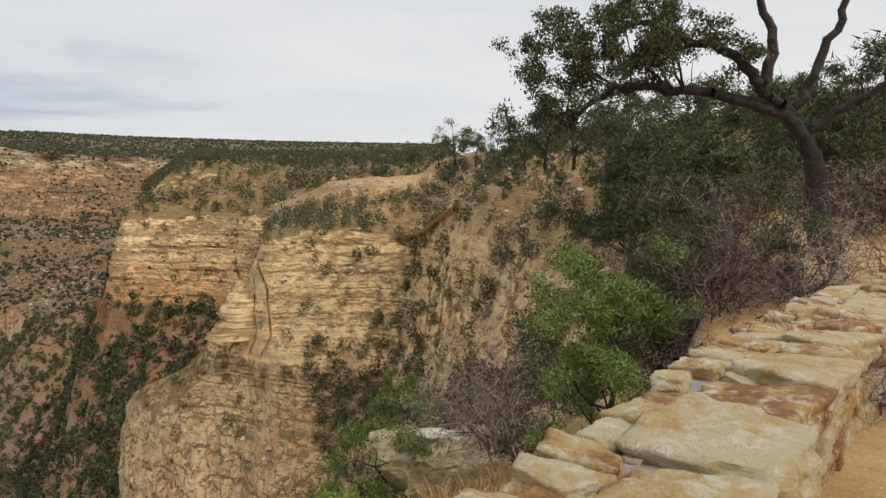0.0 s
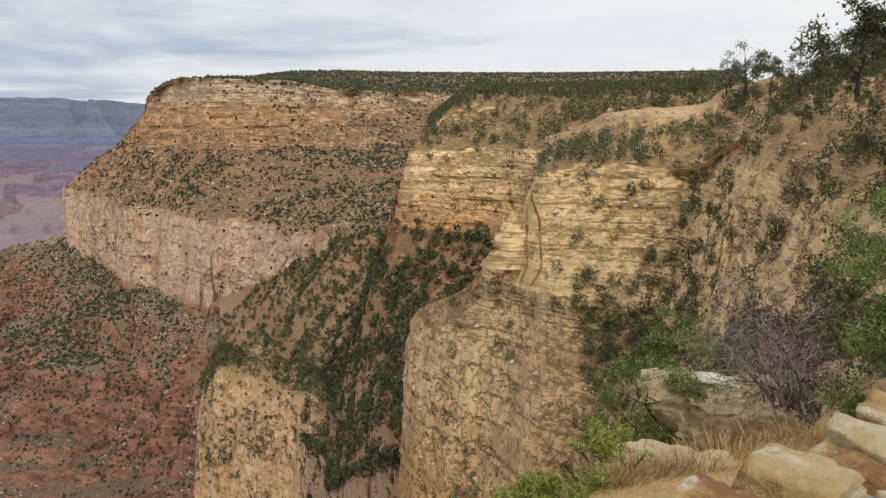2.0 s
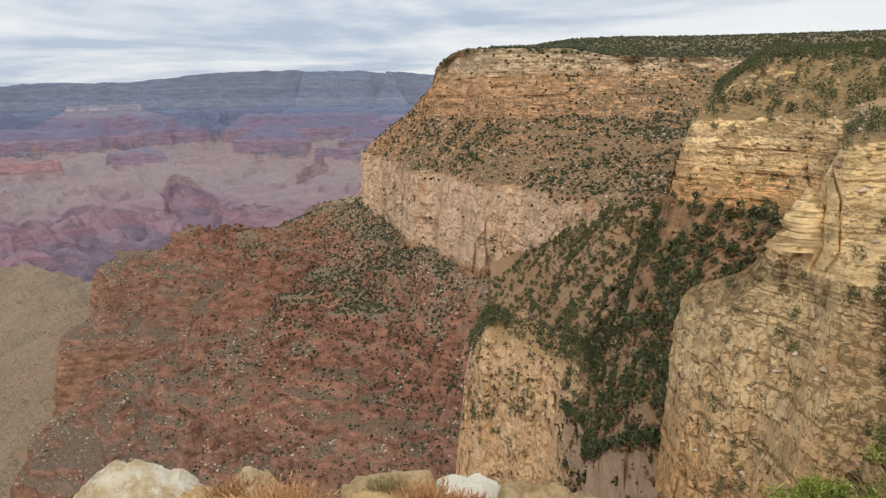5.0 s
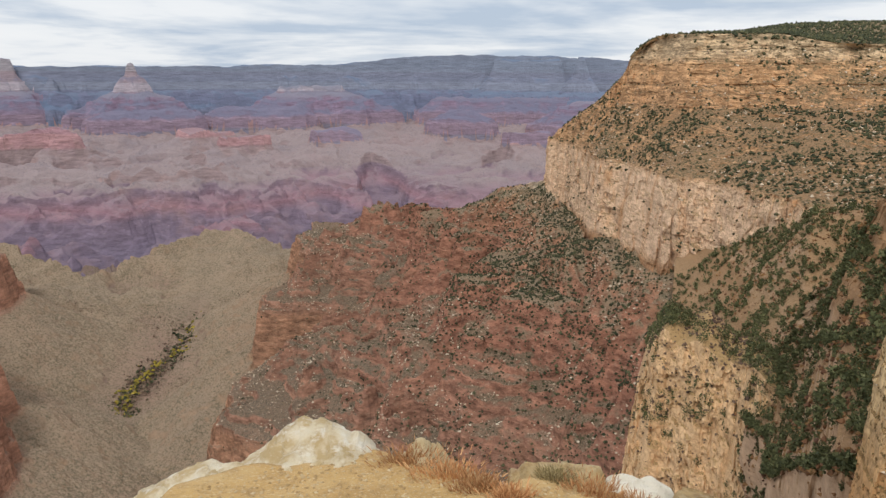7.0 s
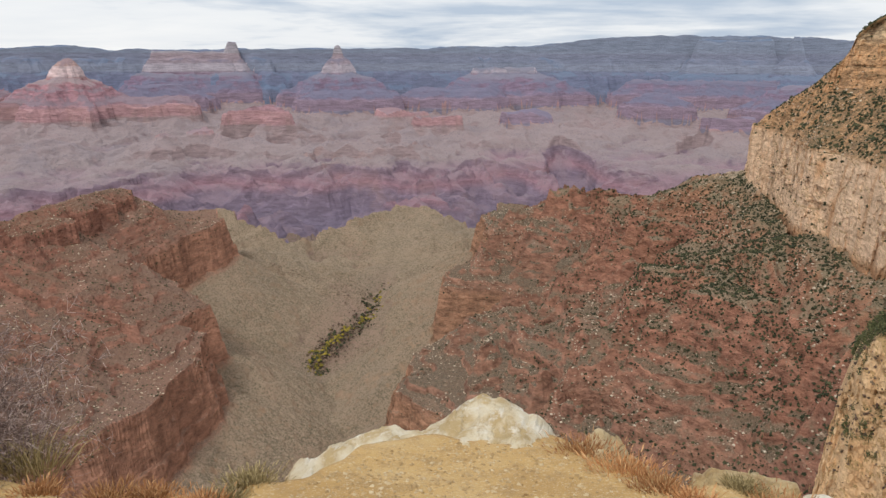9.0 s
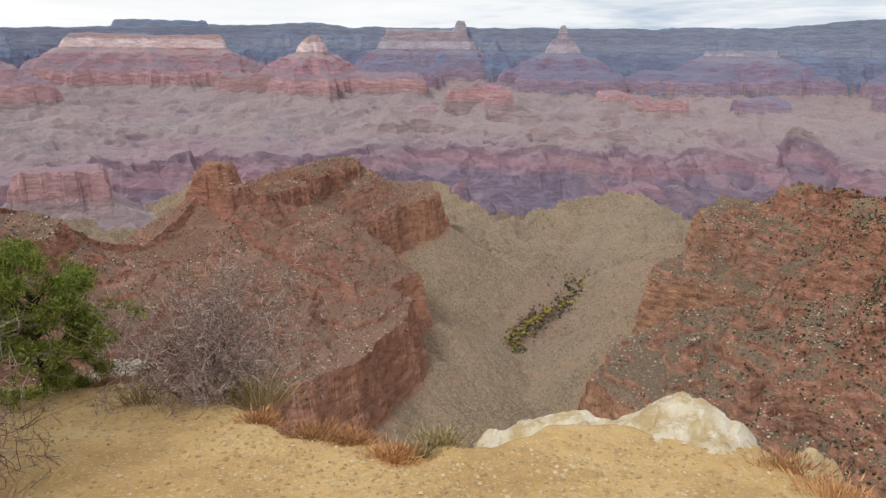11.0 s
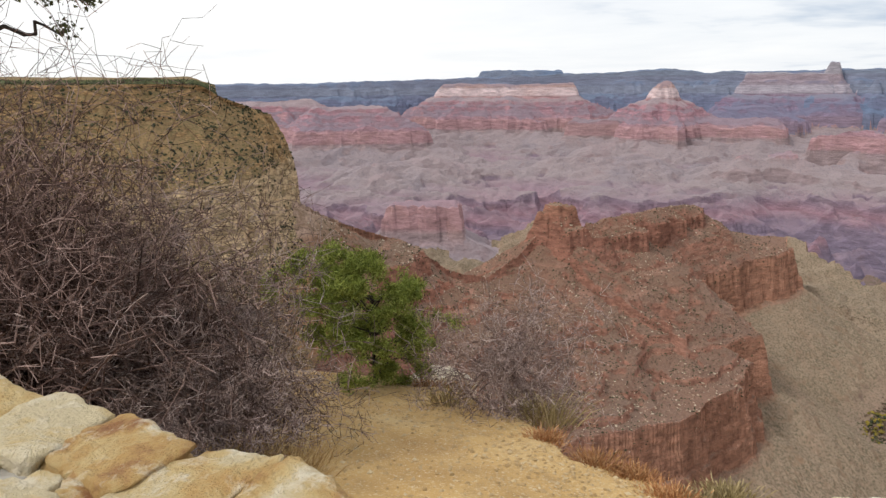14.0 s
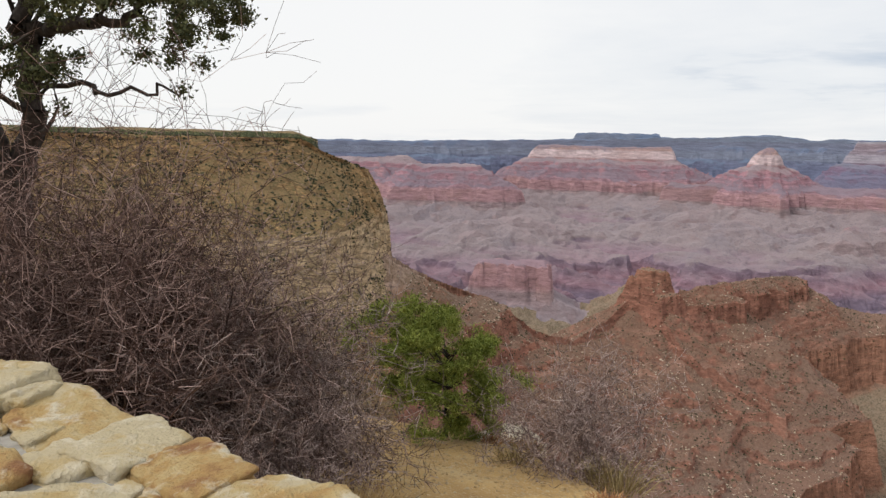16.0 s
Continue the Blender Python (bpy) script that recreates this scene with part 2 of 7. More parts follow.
        gap = mth(nt, "SUBTRACT", 1.0, mth(nt, "MULTIPLY", vor.outputs["Distance"], 9.0), clamp=True)
        gap = mth(nt, "MULTIPLY", gap, mth(nt, "MULTIPLY", mth(nt, "SUBTRACT", n_mid, 0.36), 5.0, clamp=True))
        bare = mixc(nt, mth(nt, "MULTIPLY", gap, 0.6 * cracks), bare, tone((0.13, 0.10, 0.07)))
    # scree and plants on the gentler ground
    if wide:
        slope = nt.nodes.new("ShaderNodeAttribute")
        slope.attribute_name = "gentle"
        up = slope.outputs["Fac"]
    else:
        up = nd(nt, "ShaderNodeSeparateXYZ", [(0, geo.outputs["Normal"])]).outputs[2]
    ease = mth(nt, "MULTIPLY", mth(nt, "SUBTRACT", mth(nt, "MULTIPLY_ADD", n_mid, 0.35, up), 0.74 if wide else 0.62), 5.0, clamp=True)
    speck = nd(nt, "ShaderNodeTexNoise", [("Vector", pos)], Scale=0.42 / grain, Detail=3.0, Roughness=0.75).outputs[0]
    bush = mth(nt, "MULTIPLY", mth(nt, "SUBTRACT", mth(nt, "MULTIPLY_ADD", n_big, 0.25, speck), 0.72 - 0.14 * green), 9.0, clamp=True)
    stone = mth(nt, "MULTIPLY", mth(nt, "SUBTRACT", n_mid, 0.60), 7.0, clamp=True)
    if wide:
        patch = nd(nt, "ShaderNodeTexNoise", [("Vector", pos)], Scale=0.0035, Detail=5.0, Roughness=0.6, Distortion=0.6).outputs[0]
        soil = mixc(nt, mth(nt, "MULTIPLY", mth(nt, "SUBTRACT", patch, 0.50), 5.0, clamp=True), soil, mixc(nt, 0.5, soil, tone((0.16, 0.15, 0.12))))
        soil = mixc(nt, mth(nt, "MULTIPLY", mth(nt, "SUBTRACT", 0.45, patch), 5.0, clamp=True), soil, mixc(nt, 0.35, soil, tone((0.36, 0.20, 0.14))))
    ground_c = mixc(nt, mth(nt, "MULTIPLY", stone, 0.5), soil, bare)
    ground_c = mixc(nt, mth(nt, "MULTIPLY", bush, min(1.0, green * 1.3)), ground_c, tone(plants))
    if outcrop:
        # thin hard beds that crop out of the scree, broken along their length
        sway = nd(nt, "ShaderNodeCombineXYZ", [("Z", mth(nt, "MULTIPLY_ADD", n_mid, 0.25, mth(nt, "MULTIPLY", lev, 0.085)))])
        hard = nd(nt, "ShaderNodeTexNoise", [("Vector", sway.outputs[0])], Scale=1.0, Detail=2.0, Roughness=0.7).outputs[0]
        hard = mth(nt, "MULTIPLY", mth(nt, "SUBTRACT", mth(nt, "MULTIPLY_ADD", n_big, 0.30, hard), 0.70), 11.0, clamp=True)
        ground_c = mixc(nt, mth(nt, "MULTIPLY", hard, outcrop), ground_c, mixc(nt, 0.22, bare, tone((0.60, 0.44, 0.34))))
    if boulders:
        # pale fallen blocks among the scree
        chip = nd(nt, "ShaderNodeTexNoise", [("Vector", pos)], Scale=0.55 / grain, Detail=2.0, Roughness=0.6).outputs[0]
        chip = mth(nt, "MULTIPLY", mth(nt, "SUBTRACT", mth(nt, "MULTIPLY_ADD", n_big, 0.2, chip), 0.715), 14.0, clamp=True)
        ground_c = mixc(nt, mth(nt, "MULTIPLY", chip, boulders), ground_c, tone((0.50, 0.40, 0.31)))
    col = mixc(nt, ease, bare, ground_c)
    nt.links.new(col, bs.inputs["Base Color"])
    bs.inputs["Roughness"].default_value = 0.92
    bs.inputs["Specular IOR Level"].default_value = 0.15
    rough = mth(nt, "ADD", mth(nt, "MULTIPLY", beds, 0.4 * bedding), mth(nt, "ADD", n_mid, mth(nt, "MULTIPLY", streak, 0.8)))
    if gap is not None:
        rough = mth(nt, "SUBTRACT", rough, mth(nt, "MULTIPLY", gap, 0.8 * cracks))
    bump = nd(nt, "ShaderNodeBump", [("Height", rough)], Strength=0.9 * (1 - 0.5 * veil), Distance=2.6 * grain * relief)
    nt.links.new(bump.outputs[0], bs.inputs["Normal"])
    return m


# ---------------------------------------------------------------- layered landforms
def ledges(spec):
    """Heights and the run gained over the ground at each, from the top down.
    spec: rows of top, foot, run, height of a bed, share of the run lying on the treads."""
    zs, runs = [spec[0][0]], [0.0]
    r = np.random.default_rng(3)
    for top, foot, run, bed, tread in spec:
        n = max(1, round((top - foot) / bed))
        cut = np.cumsum(r.uniform(0.5, 1.5, n))
        cut = np.concatenate([[0], cut / cut[-1]])
        w = r.uniform(0.4, 1.6, n)
        w /= w.sum()
        for i in range(n):
            a, b = top - (top - foot) * cut[i], top - (top - foot) * cut[i + 1]
            zs += [a - (a - b) * 0.72, b]
            base = runs[-1]
            runs += [base + run * w[i] * (1 - tread), base + run * w[i]]
    return np.array(zs), np.array(runs)


STRATA = [
    (100, -48, 60, 8, 0.72), (-48, -142, 150, 13, 0.45), (-142, -267, 26, 26, 0.55), (-267, -345, 150, 20, 0.40),
    (-345, -600, 420, 14, 0.76), (-600, -738, 36, 28, 0.5), (-738, -950, 520, 30, 0.35), (-950, -1010, 24, 15, 0.6), (-1010, -1400, 420, 40, 0.4)]


def spline(p, u):
    """Catmull-Rom through the rows of p at the places u, from 0 to len(p) - 1."""
    p = np.asarray(p, float)
    i = np.clip(np.floor(u).astype(int), 0, len(p) - 2)
    f = (u - i)[:, None]
    a, b, c, d = p[np.maximum(i - 1, 0)], p[i], p[i + 1], p[np.minimum(i + 2, len(p) - 1)]
    return 0.5 * (2 * b + (c - a) * f + (2 * a - 5 * b + 4 * c - d) * f ** 2 + (3 * b - a - 3 * c + d) * f ** 3)


def landform(lines, spacing, strata=None, back=(), size=1.0, gully=1.0, seed=0.0, shrink=True, flat_above=None, fall=0.8, bury=0.35, block=1.0, tops=None, wavy=5.0):
    """A sheet laid over level lines, from the crest down. lines: rows of places (bearing, distance, height), equally many in each.
    back: steps behind the crest, as distance further out and change of height. Gives vertices, faces and heights."""
    zs, runs = ledges(strata or STRATA)
    pts = [polar(*np.array(l, float).T) for l in lines]
    n = len(pts[0])
    dense = np.linspace(0, n - 1, 40 * n)
    seg = sum(np.linalg.norm(np.diff(spline(p, dense), axis=0), axis=1) for p in pts) / len(pts)
    arc = np.concatenate([[0], np.cumsum(seg)])
    cols = int(arc[-1] / spacing) + 2
    u = np.interp(np.linspace(0, arc[-1], cols), arc, dense)
    lv = [spline(p, u) for p in pts]
    out_dir = lv[-1][:, :2] - lv[0][:, :2]
    out_dir /= np.maximum(np.linalg.norm(out_dir, axis=1, keepdims=True), 1e-6)
    k = 9
    out_dir = np.stack([np.convolve(np.pad(out_dir[:, q], k, mode="edge"), np.ones(2 * k + 1) / (2 * k + 1), "valid") for q in (0, 1)], 1)
    out_dir /= np.maximum(np.linalg.norm(out_dir, axis=1, keepdims=True), 1e-6)
    run_s = np.linspace(0, arc[-1], cols)
    bury = np.interp(u, range(n), bury) if isinstance(bury, list) else bury
    rows, levels = [], []
    away = lv[0][:, :2] / np.linalg.norm(lv[0][:, :2], axis=1, keepdims=True)
    top = np.ones(cols) if flat_above is None else np.clip((lv[0][:, 2] - flat_above) / (4 * size) + 1, 0, 1)
    if tops is not None:
        top = np.interp(u, range(n), tops)
    for far, dz in reversed(back):
        q = lv[0].copy()
        q[:, :2] += away * (far * (1 + (0.30 * fbm(q[:, 0] / (22 * size), q[:, 1] / (22 * size), seed + 6 + far / (60 * size), 3) if len(back) > 12 else 0.0)))[:, None] if len(back) > 12 else away * far
        q[:, 2] += 0.02 * far * top * fbm(q[:, 0] / (18 * size), q[:, 1] / (18 * size), seed + 4, 3) if far < 120 * size else 0
        q[:, 2] += dz * top - fall * min(far, 250 * size) * np.clip(1 - 12 * top, 0, 1) + (1.5 * size * fbm(q[:, 0] / (60 * size), q[:, 1] / (60 * size), seed) if abs(dz) < 60 else 0)
        rows.append(q)
        levels.append(q[:, 2])
    crest = lv[0]
    for band, (a, b) in enumerate(zip(lv[:-1], lv[1:])):
        za, zb = a[:, 2], np.minimum(b[:, 2], a[:, 2] - 0.01)
        inside = np.where((zs < za.max()) & (zs > zb.min()))[0]
        use = np.concatenate([[za.max()], zs[inside], [zb.min()]])
        bed_no = np.concatenate([[0], inside, [inside[-1] + 1 if len(inside) else 1]])
        ra, rb = np.interp(-za, -zs, runs), np.interp(-zb, -zs, runs)
        for j, z in enumerate(use):
            zz = np.clip(z, zb, za)
            f = (np.interp(-zz, -zs, runs) - ra) / np.maximum(rb - ra, 1e-6)
            lin = (za - zz) / (za - zb)
            q = a + (b - a) * np.clip(f, 0, 1)[:, None]
            buried = np.clip((bury if band == 0 else np.maximum(bury, 0.25)) + 1.5 * fbm(q[:, 0] / (55 * size), q[:, 1] / (55 * size), seed + 2 + z / (110 * size), 3), 0, 0.9)
            buried = buried * np.clip((rb - ra) / np.maximum(za - zb, 1) * 1.6, 0, 1)
            last = np.maximum(last, np.clip((1 - buried) * f + buried * lin, 0, 1)) if j else np.zeros(cols)
            f = last[:, None]
            q = a + (b - a) * f
            q[:, 2] = zz
            deep = np.clip((crest[:, 2] - zz) / (40 * size) + 0.03, 0, 1)
            x, y = q[:, 0] / size, q[:, 1] / size
            bed = (bed_no[j] + 1) // 2
            wide = 4 + 9 * abs(float(hash3(bed, 7, int(seed * 10))))
            spot = np.floor(run_s / (size * wide) + 3.1 * bed + 0.35 * vnoise(run_s / (6 * size), 0, bed)).astype(np.int64)
            joint = block * 1.7 * hash3(spot, np.int64(bed), np.int64(3)) * np.minimum(deep * 6, 1)
            if bed_no[j] % 2:
                joint = joint - block * (0.5 + 0.9 * abs(float(hash3(bed, 11, 5))))
            push = joint + 14 * gully * deep * (fbm(x / 95, y / 95, seed + zz / (400 * size), 3) - 0.9 * np.abs(fbm(x / 130, y / 130, seed + 3 + zz / (900 * size), 2)))
            push += wavy * np.minimum(deep * 3, 1) * fbm(x / 22, y / 22, seed + 5 + zz / (90 * size), 3)
            push += 2.4 * np.minimum(deep * 6, 1) * vnoise(x / 8, y / 8, seed + z / (6 * size))
            push += 1.3 * np.minimum(deep * 6, 1) * vnoise(x / 3.1, y / 3.1, seed + z / (3 * size))
            q[:, :2] += out_dir * (push * size)[:, None]
            q[:, 2] += 1.6 * size * deep * fbm(x / 30, y / 30, seed + 9, 2)
            rows.append(q)
            levels.append(q[:, 2].copy())
    v = np.stack(rows)
    nr = len(rows)
    idx = np.arange(nr * cols).reshape(nr, cols)
    f = np.stack([idx[:-1, :-1], idx[1:, :-1], idx[1:, 1:], idx[:-1, 1:]], -1).reshape(-1, 4)
    v = v.reshape(-1, 3)
    e1, e2 = v[f[:, 2]] - v[f[:, 0]], v[f[:, 3]] - v[f[:, 1]]
    area = np.linalg.norm(np.cross(e1, e2), axis=1)
    f = f[area > 0.02 * size * size]
    up = np.cross(v[f[:, 1]] - v[f[:, 0]], v[f[:, 3]] - v[f[:, 0]])[:, 2].mean()
    if up < 0:
        f = f[:, ::-1]
    return (drawn_in(v) if shrink else v), f, np.concatenate([l.ravel() for l in levels])


def cliff(lines, spacing, row, thick, amp, back=(), size=1.0, cleft=1.0, gully=1.0, seed=0.0, tops=None, fall=0.8, shrink=True, massive=None, broken=0.3):
    """A bedded cliff laid over level lines, from the crest down, in even small rows: beds that stand out or weather back,
    broken into blocks, clefts down the face. thick: least and most thickness of a bed. amp: how far the beds stand out, by height.
    massive: below this height the beds are five times as thick and the clefts deeper.
    broken: how far blocks between the joints stand out from one another."""
    pts = [polar(*np.array(l, float).T) for l in lines]
    n = len(pts[0])
    dense = np.linspace(0, n - 1, 40 * n)
    seg = sum(np.linalg.norm(np.diff(spline(p, dense), axis=0), axis=1) for p in pts) / len(pts)
    arc = np.concatenate([[0], np.cumsum(seg)])
    cols = int(arc[-1] / spacing) + 2
    u = np.interp(np.linspace(0, arc[-1], cols), arc, dense)
    lv = [spline(p, u) for p in pts]
    along = np.linspace(0, arc[-1], cols)
    out = lv[-1][:, :2] - lv[0][:, :2]
    k = max(4, int(12 * size / spacing))
    out = np.stack([np.convolve(np.pad(out[:, q], k, mode="edge"), np.ones(2 * k + 1) / (2 * k + 1), "valid") for q in (0, 1)], 1)
    out /= np.maximum(np.linalg.norm(out, axis=1, keepdims=True), 1e-6)
    away = lv[0][:, :2] / np.linalg.norm(lv[0][:, :2], axis=1, keepdims=True)
    top = np.interp(u, range(n), tops) if tops is not None else np.ones(cols)
    r = np.random.default_rng(int(seed * 10))
    hi, lo = max(l[:, 2].max() for l in lv) + 5 * size, min(l[:, 2].min() for l in lv) - 5 * size
    cuts = [hi]
    while cuts[-1] > lo:
        cuts.append(cuts[-1] - (thick[0] + (thick[1] - thick[0]) * r.random() ** 2) * (5 if massive is not None and cuts[-1] < massive else 1))
    cuts = np.array(cuts)
    stand = r.uniform(-1, 1, len(cuts) + 1) * np.where(r.random(len(cuts) + 1) < 0.2, 1.8, 0.8)
    rows, levels = [], []
    for far, dz in reversed(back):
        q = lv[0].copy()
        q[:, :2] += away * (far * (1 + (0.30 * fbm(q[:, 0] / (22 * size), q[:, 1] / (22 * size), seed + 6, 3) if len(back) > 12 else 0.0)))[:, None] if len(back) > 12 else away * far
        q[:, 2] += 0.02 * far * top * fbm(q[:, 0] / (18 * size), q[:, 1] / (18 * size), seed + 4, 3) if far < 120 * size else 0
        q[:, 2] += dz * top - fall * min(far, 250 * size) * np.clip(1 - 12 * top, 0, 1) + (1.5 * size * fbm(q[:, 0] / (60 * size), q[:, 1] / (60 * size), seed) if abs(dz) < 60 else 0)
        rows.append(q)
        levels.append(q[:, 2].copy())
    for band, (a, b) in enumerate(zip(lv[:-1], lv[1:])):
        drop = np.maximum(a[:, 2] - b[:, 2], 0.01)
        run = np.linalg.norm(b[:, :2] - a[:, :2], axis=1)
        steep = np.clip(1.5 * drop / np.maximum(np.hypot(drop, run), 1e-6) - 0.42, 0.12, 1)
        steps = max(2, int(np.percentile(np.hypot(drop, run), 70) / row))
        for j in range(0 if band == 0 else 1, steps + 1):
            q = a + (b - a) * (j / steps)
            x, y, z = q[:, 0] / size, q[:, 1] / size, q[:, 2]
            tip = np.clip((lv[0][:, 2] - z) / (4 * size) + (0.25 if band else 0.0), 0, 1)
            dip = z + size * (0.8 * vnoise(along / (70 * size), 0, seed) + 0.25 * vnoise(along / (11 * size), 3, seed))
            bed = np.searchsorted(-cuts, -dip)
            strong = np.interp(-z, [-q_[0] for q_ in amp], [q_[1] for q_ in amp]) if isinstance(amp, list) else amp
            wide = 2.5 + 6 * np.abs(hash3(bed, 7, int(seed * 10)))
            spot = np.floor(along / (size * wide) + 3.1 * bed).astype(np.int64)
            held = np.clip(0.55 + 0.9 * fbm(along / (26 * size), bed * 0.37, seed + 1, 2), 0, 1.4)
            push = strong * steep * (stand[bed] * held + 0.45 * hash3(spot, bed, np.int64(3)))
            crack = np.clip(1 - np.abs(fbm(along / (17 * size) + 0.3 * vnoise(z / (14 * size), 5), z / (120 * size), seed + 3, 2)) * 7, 0, 1)
            push = push - cleft * np.where(z < (massive if massive is not None else -1e9), 1.5, 1.0) * 2.6 * size * steep * crack * np.clip(0.3 + vnoise(along / (50 * size), z / (45 * size), seed + 9), 0, 1)
            push += gully * size * (7 * fbm(x / 60, y / 60, seed + z / (300 * size), 3) + 3.2 * fbm(x / 17, y / 17, seed + 5 + z / (55 * size), 3))
            sway = along / size + 1.6 * vnoise(z / (3 * size), along / (9 * size), seed + 4)
            rise = z / size + 2.2 * vnoise(along / (5 * size), z / (8 * size), seed + 8)
            blocks = hash3(np.floor(sway / 5.5), np.floor(rise / 8 + hash3(np.floor(sway / 5.5), 2, 9)), np.int64(5)) + 0.6 * hash3(np.floor(sway / 2.3), np.floor(rise / 3.4 + hash3(np.floor(sway / 2.3), 4, 9)), np.int64(6))
            push += broken * (np.where(z < massive, 1.0, 0.35) if massive is not None else 1.0) * size * steep * blocks
            push += size * (0.9 * fbm(x / 4.5, y / 4.5, seed + z / (4.5 * size), 3))
            q[:, :2] += out * (push * np.minimum(tip * 2, 1))[:, None]
            q[:, 2] += size * (1 - steep) * (1.4 * fbm(x / 14, y / 14, seed + 9, 3) + 0.7 * vnoise(x / 3, y / 3, seed + 2)) * np.minimum(tip * 2, 1)
            rows.append(q)
            levels.append(z + 0 * along)
    v = np.stack(rows)
    idx = np.arange(v.shape[0] * cols).reshape(v.shape[0], cols)
    f = np.stack([idx[:-1, :-1], idx[1:, :-1], idx[1:, 1:], idx[:-1, 1:]], -1).reshape(-1, 4)
    v = v.reshape(-1, 3)
    area = np.linalg.norm(np.cross(v[f[:, 2]] - v[f[:, 0]], v[f[:, 3]] - v[f[:, 1]]), axis=1)
    f = f[area > 0.0005 * spacing * row]
    if np.cross(v[f[:, 1]] - v[f[:, 0]], v[f[:, 3]] - v[f[:, 0]])[:, 2].mean() < 0:
        f = f[:, ::-1]
    return (drawn_in(v) if shrink else v), f, np.concatenate([l.ravel() for l in levels])


def under(crest, line, share, z):
    """A line between a crest and a lower line: the share of the way over the ground, at the height z or a little below the crest."""
    a, b = polar(*np.array(crest, float).T), polar(*np.array([(q + (0,))[:3] for q in line], float).T)
    c = a + (b - a) * share
    return [(math.degrees(math.atan2(-x, y)), math.hypot(x, y), min(z, q - 0.2 * abs(q - z) - 1)) for (x, y), q in zip(c[:, :2], a[:, 2])]


def sheet(name, data, mat, label, category, kind="", bands=()):
    """A landform as one thing. bands: its parts by layer, each a name and the height of its foot."""
    v, f, lev = data[:3]
    easy = data[3] if len(data) > 3 else None
    if not bands:
        return thing(name, mesh_from(name, v, f, False, lev, easy), mat, label, category, kind=kind)
    root = thing(name, None, None, label, category, kind=kind)
    mean = (data[4] if len(data) > 4 else lev)[f].mean(1)
    top = 1e9
    for band, foot, *own in bands:
        g = f[(mean <= top) & (mean > foot)]
        if len(g):
            used, back = np.unique(g, return_inverse=True)
            part(band, mesh_from(band, v[used], back.reshape(-1, 4), False, lev[used], None if easy is None else easy[used]), own[0] if own else mat, root)
        top = foot
    return root


# ---------------------------------------------------------------- the canyon: landforms by bearing, distance and height
def beyond(crest, rim, run, z):
    """A lower level line: each place of rim moved on by run, away from the crest, at the height z."""
    a, b = polar(*np.array(crest, float).T), polar(*np.array(rim, float).T)
    d = b[:, :2] - a[:, :2]
    d /= np.linalg.norm(d, axis=1, keepdims=True)
    d = 0.5 * d + 0.25 * (np.roll(d, 1, 0) + np.roll(d, -1, 0))
    q = b[:, :2] + d * run
    return [(math.degrees(math.atan2(-x, y)), math.hypot(x, y), z) for x, y in q]


def at_level(line, z):
    return [(a, d, z) for a, d in line]


rock_mesa = rock("limestone_of_the_far_rim", grain=1.5, boulders=0.4, veil=0.03, green=0.8, warm=(1.02, 0.95, 0.87), patina=0.3, rusty=0.5, cracks=0.3, bedding=2.0, relief=0.7)
# red ridges: bedding and outcrop tones also paint the ledges' highlights and shadows
rock_red = rock("red_sandstone_of_the_ridges", grain=1.5, veil=0.10, tint=(0.21, 0.155, 0.115), green=0.6, warm=(0.86, 0.89, 0.90), plants=(0.055, 0.056, 0.032), boulders=0.8, outcrop=0.5, bedding=3.4, rusty=0.15, patina=0.3, wide=True, relief=1.8)
rock_ship = rock("brown_red_sandstone_of_the_ship_ridge", grain=1.5, veil=0.42, tint=(0.22, 0.13, 0.10), green=0.6, warm=(0.98, 0.94, 0.95), plants=(0.075, 0.062, 0.045), boulders=0.6, outcrop=0.75, bedding=3.6, rusty=0.1, patina=0.25, wide=True, relief=1.8)
rock_near = rock("cream_limestone_of_the_near_spurs", grain=0.5, shift=95.0, green=0.5, warm=(1.36, 1.24, 0.98), patina=0.2, rusty=0.14, bedding=1.0, cracks=0.25, relief=0.4)
rock_mid = rock("banded_limestone_of_the_wooded_spur", grain=1.0, shift=58.0, green=0.6, warm=(1.30, 1.17, 0.93), patina=0.35, rusty=0.3, bedding=1.35, cracks=0.35, relief=0.45)
rock_floor = rock("dry_slopes_of_the_valley_floor", grain=2.0, veil=0.40, tint=(0.25, 0.195, 0.145), green=0.8, outcrop=0.3, boulders=0.15, warm=(1.02, 0.98, 1.0), wide=True)
# the far side: distance haze and cloud shade are painted into these rock colours
rock_far = rock("far_rock_tinted_mauve_with_haze", grain=3.4, veil=0.33, tint=(0.22, 0.19, 0.29), green=0.25, warm=(1.14, 1.14, 1.32), bedding=2.6, wide=True)
rock_bench = rock("far_bench_rock_tinted_lilac_with_haze", grain=3.4, veil=0.45, tint=(0.21, 0.185, 0.25), green=0.4, warm=(1.12, 1.10, 1.20), bedding=2.2, wide=True)
rock_shade = rock("far_rock_tinted_blue_with_haze", grain=4.0, veil=0.82, tint=(0.115, 0.175, 0.29), green=0.05, bedding=3.0, wide=True)

rock_low = rock("buff_sandstone_of_the_ravine_cliff", grain=0.7, shift=-6.0, veil=0.3, tint=(0.42, 0.30, 0.17), green=0.6, warm=(1.12, 1.0, 0.82), patina=0.6, rusty=0.8, cracks=0.6, relief=0.6, upright=True, bedding=0.8)
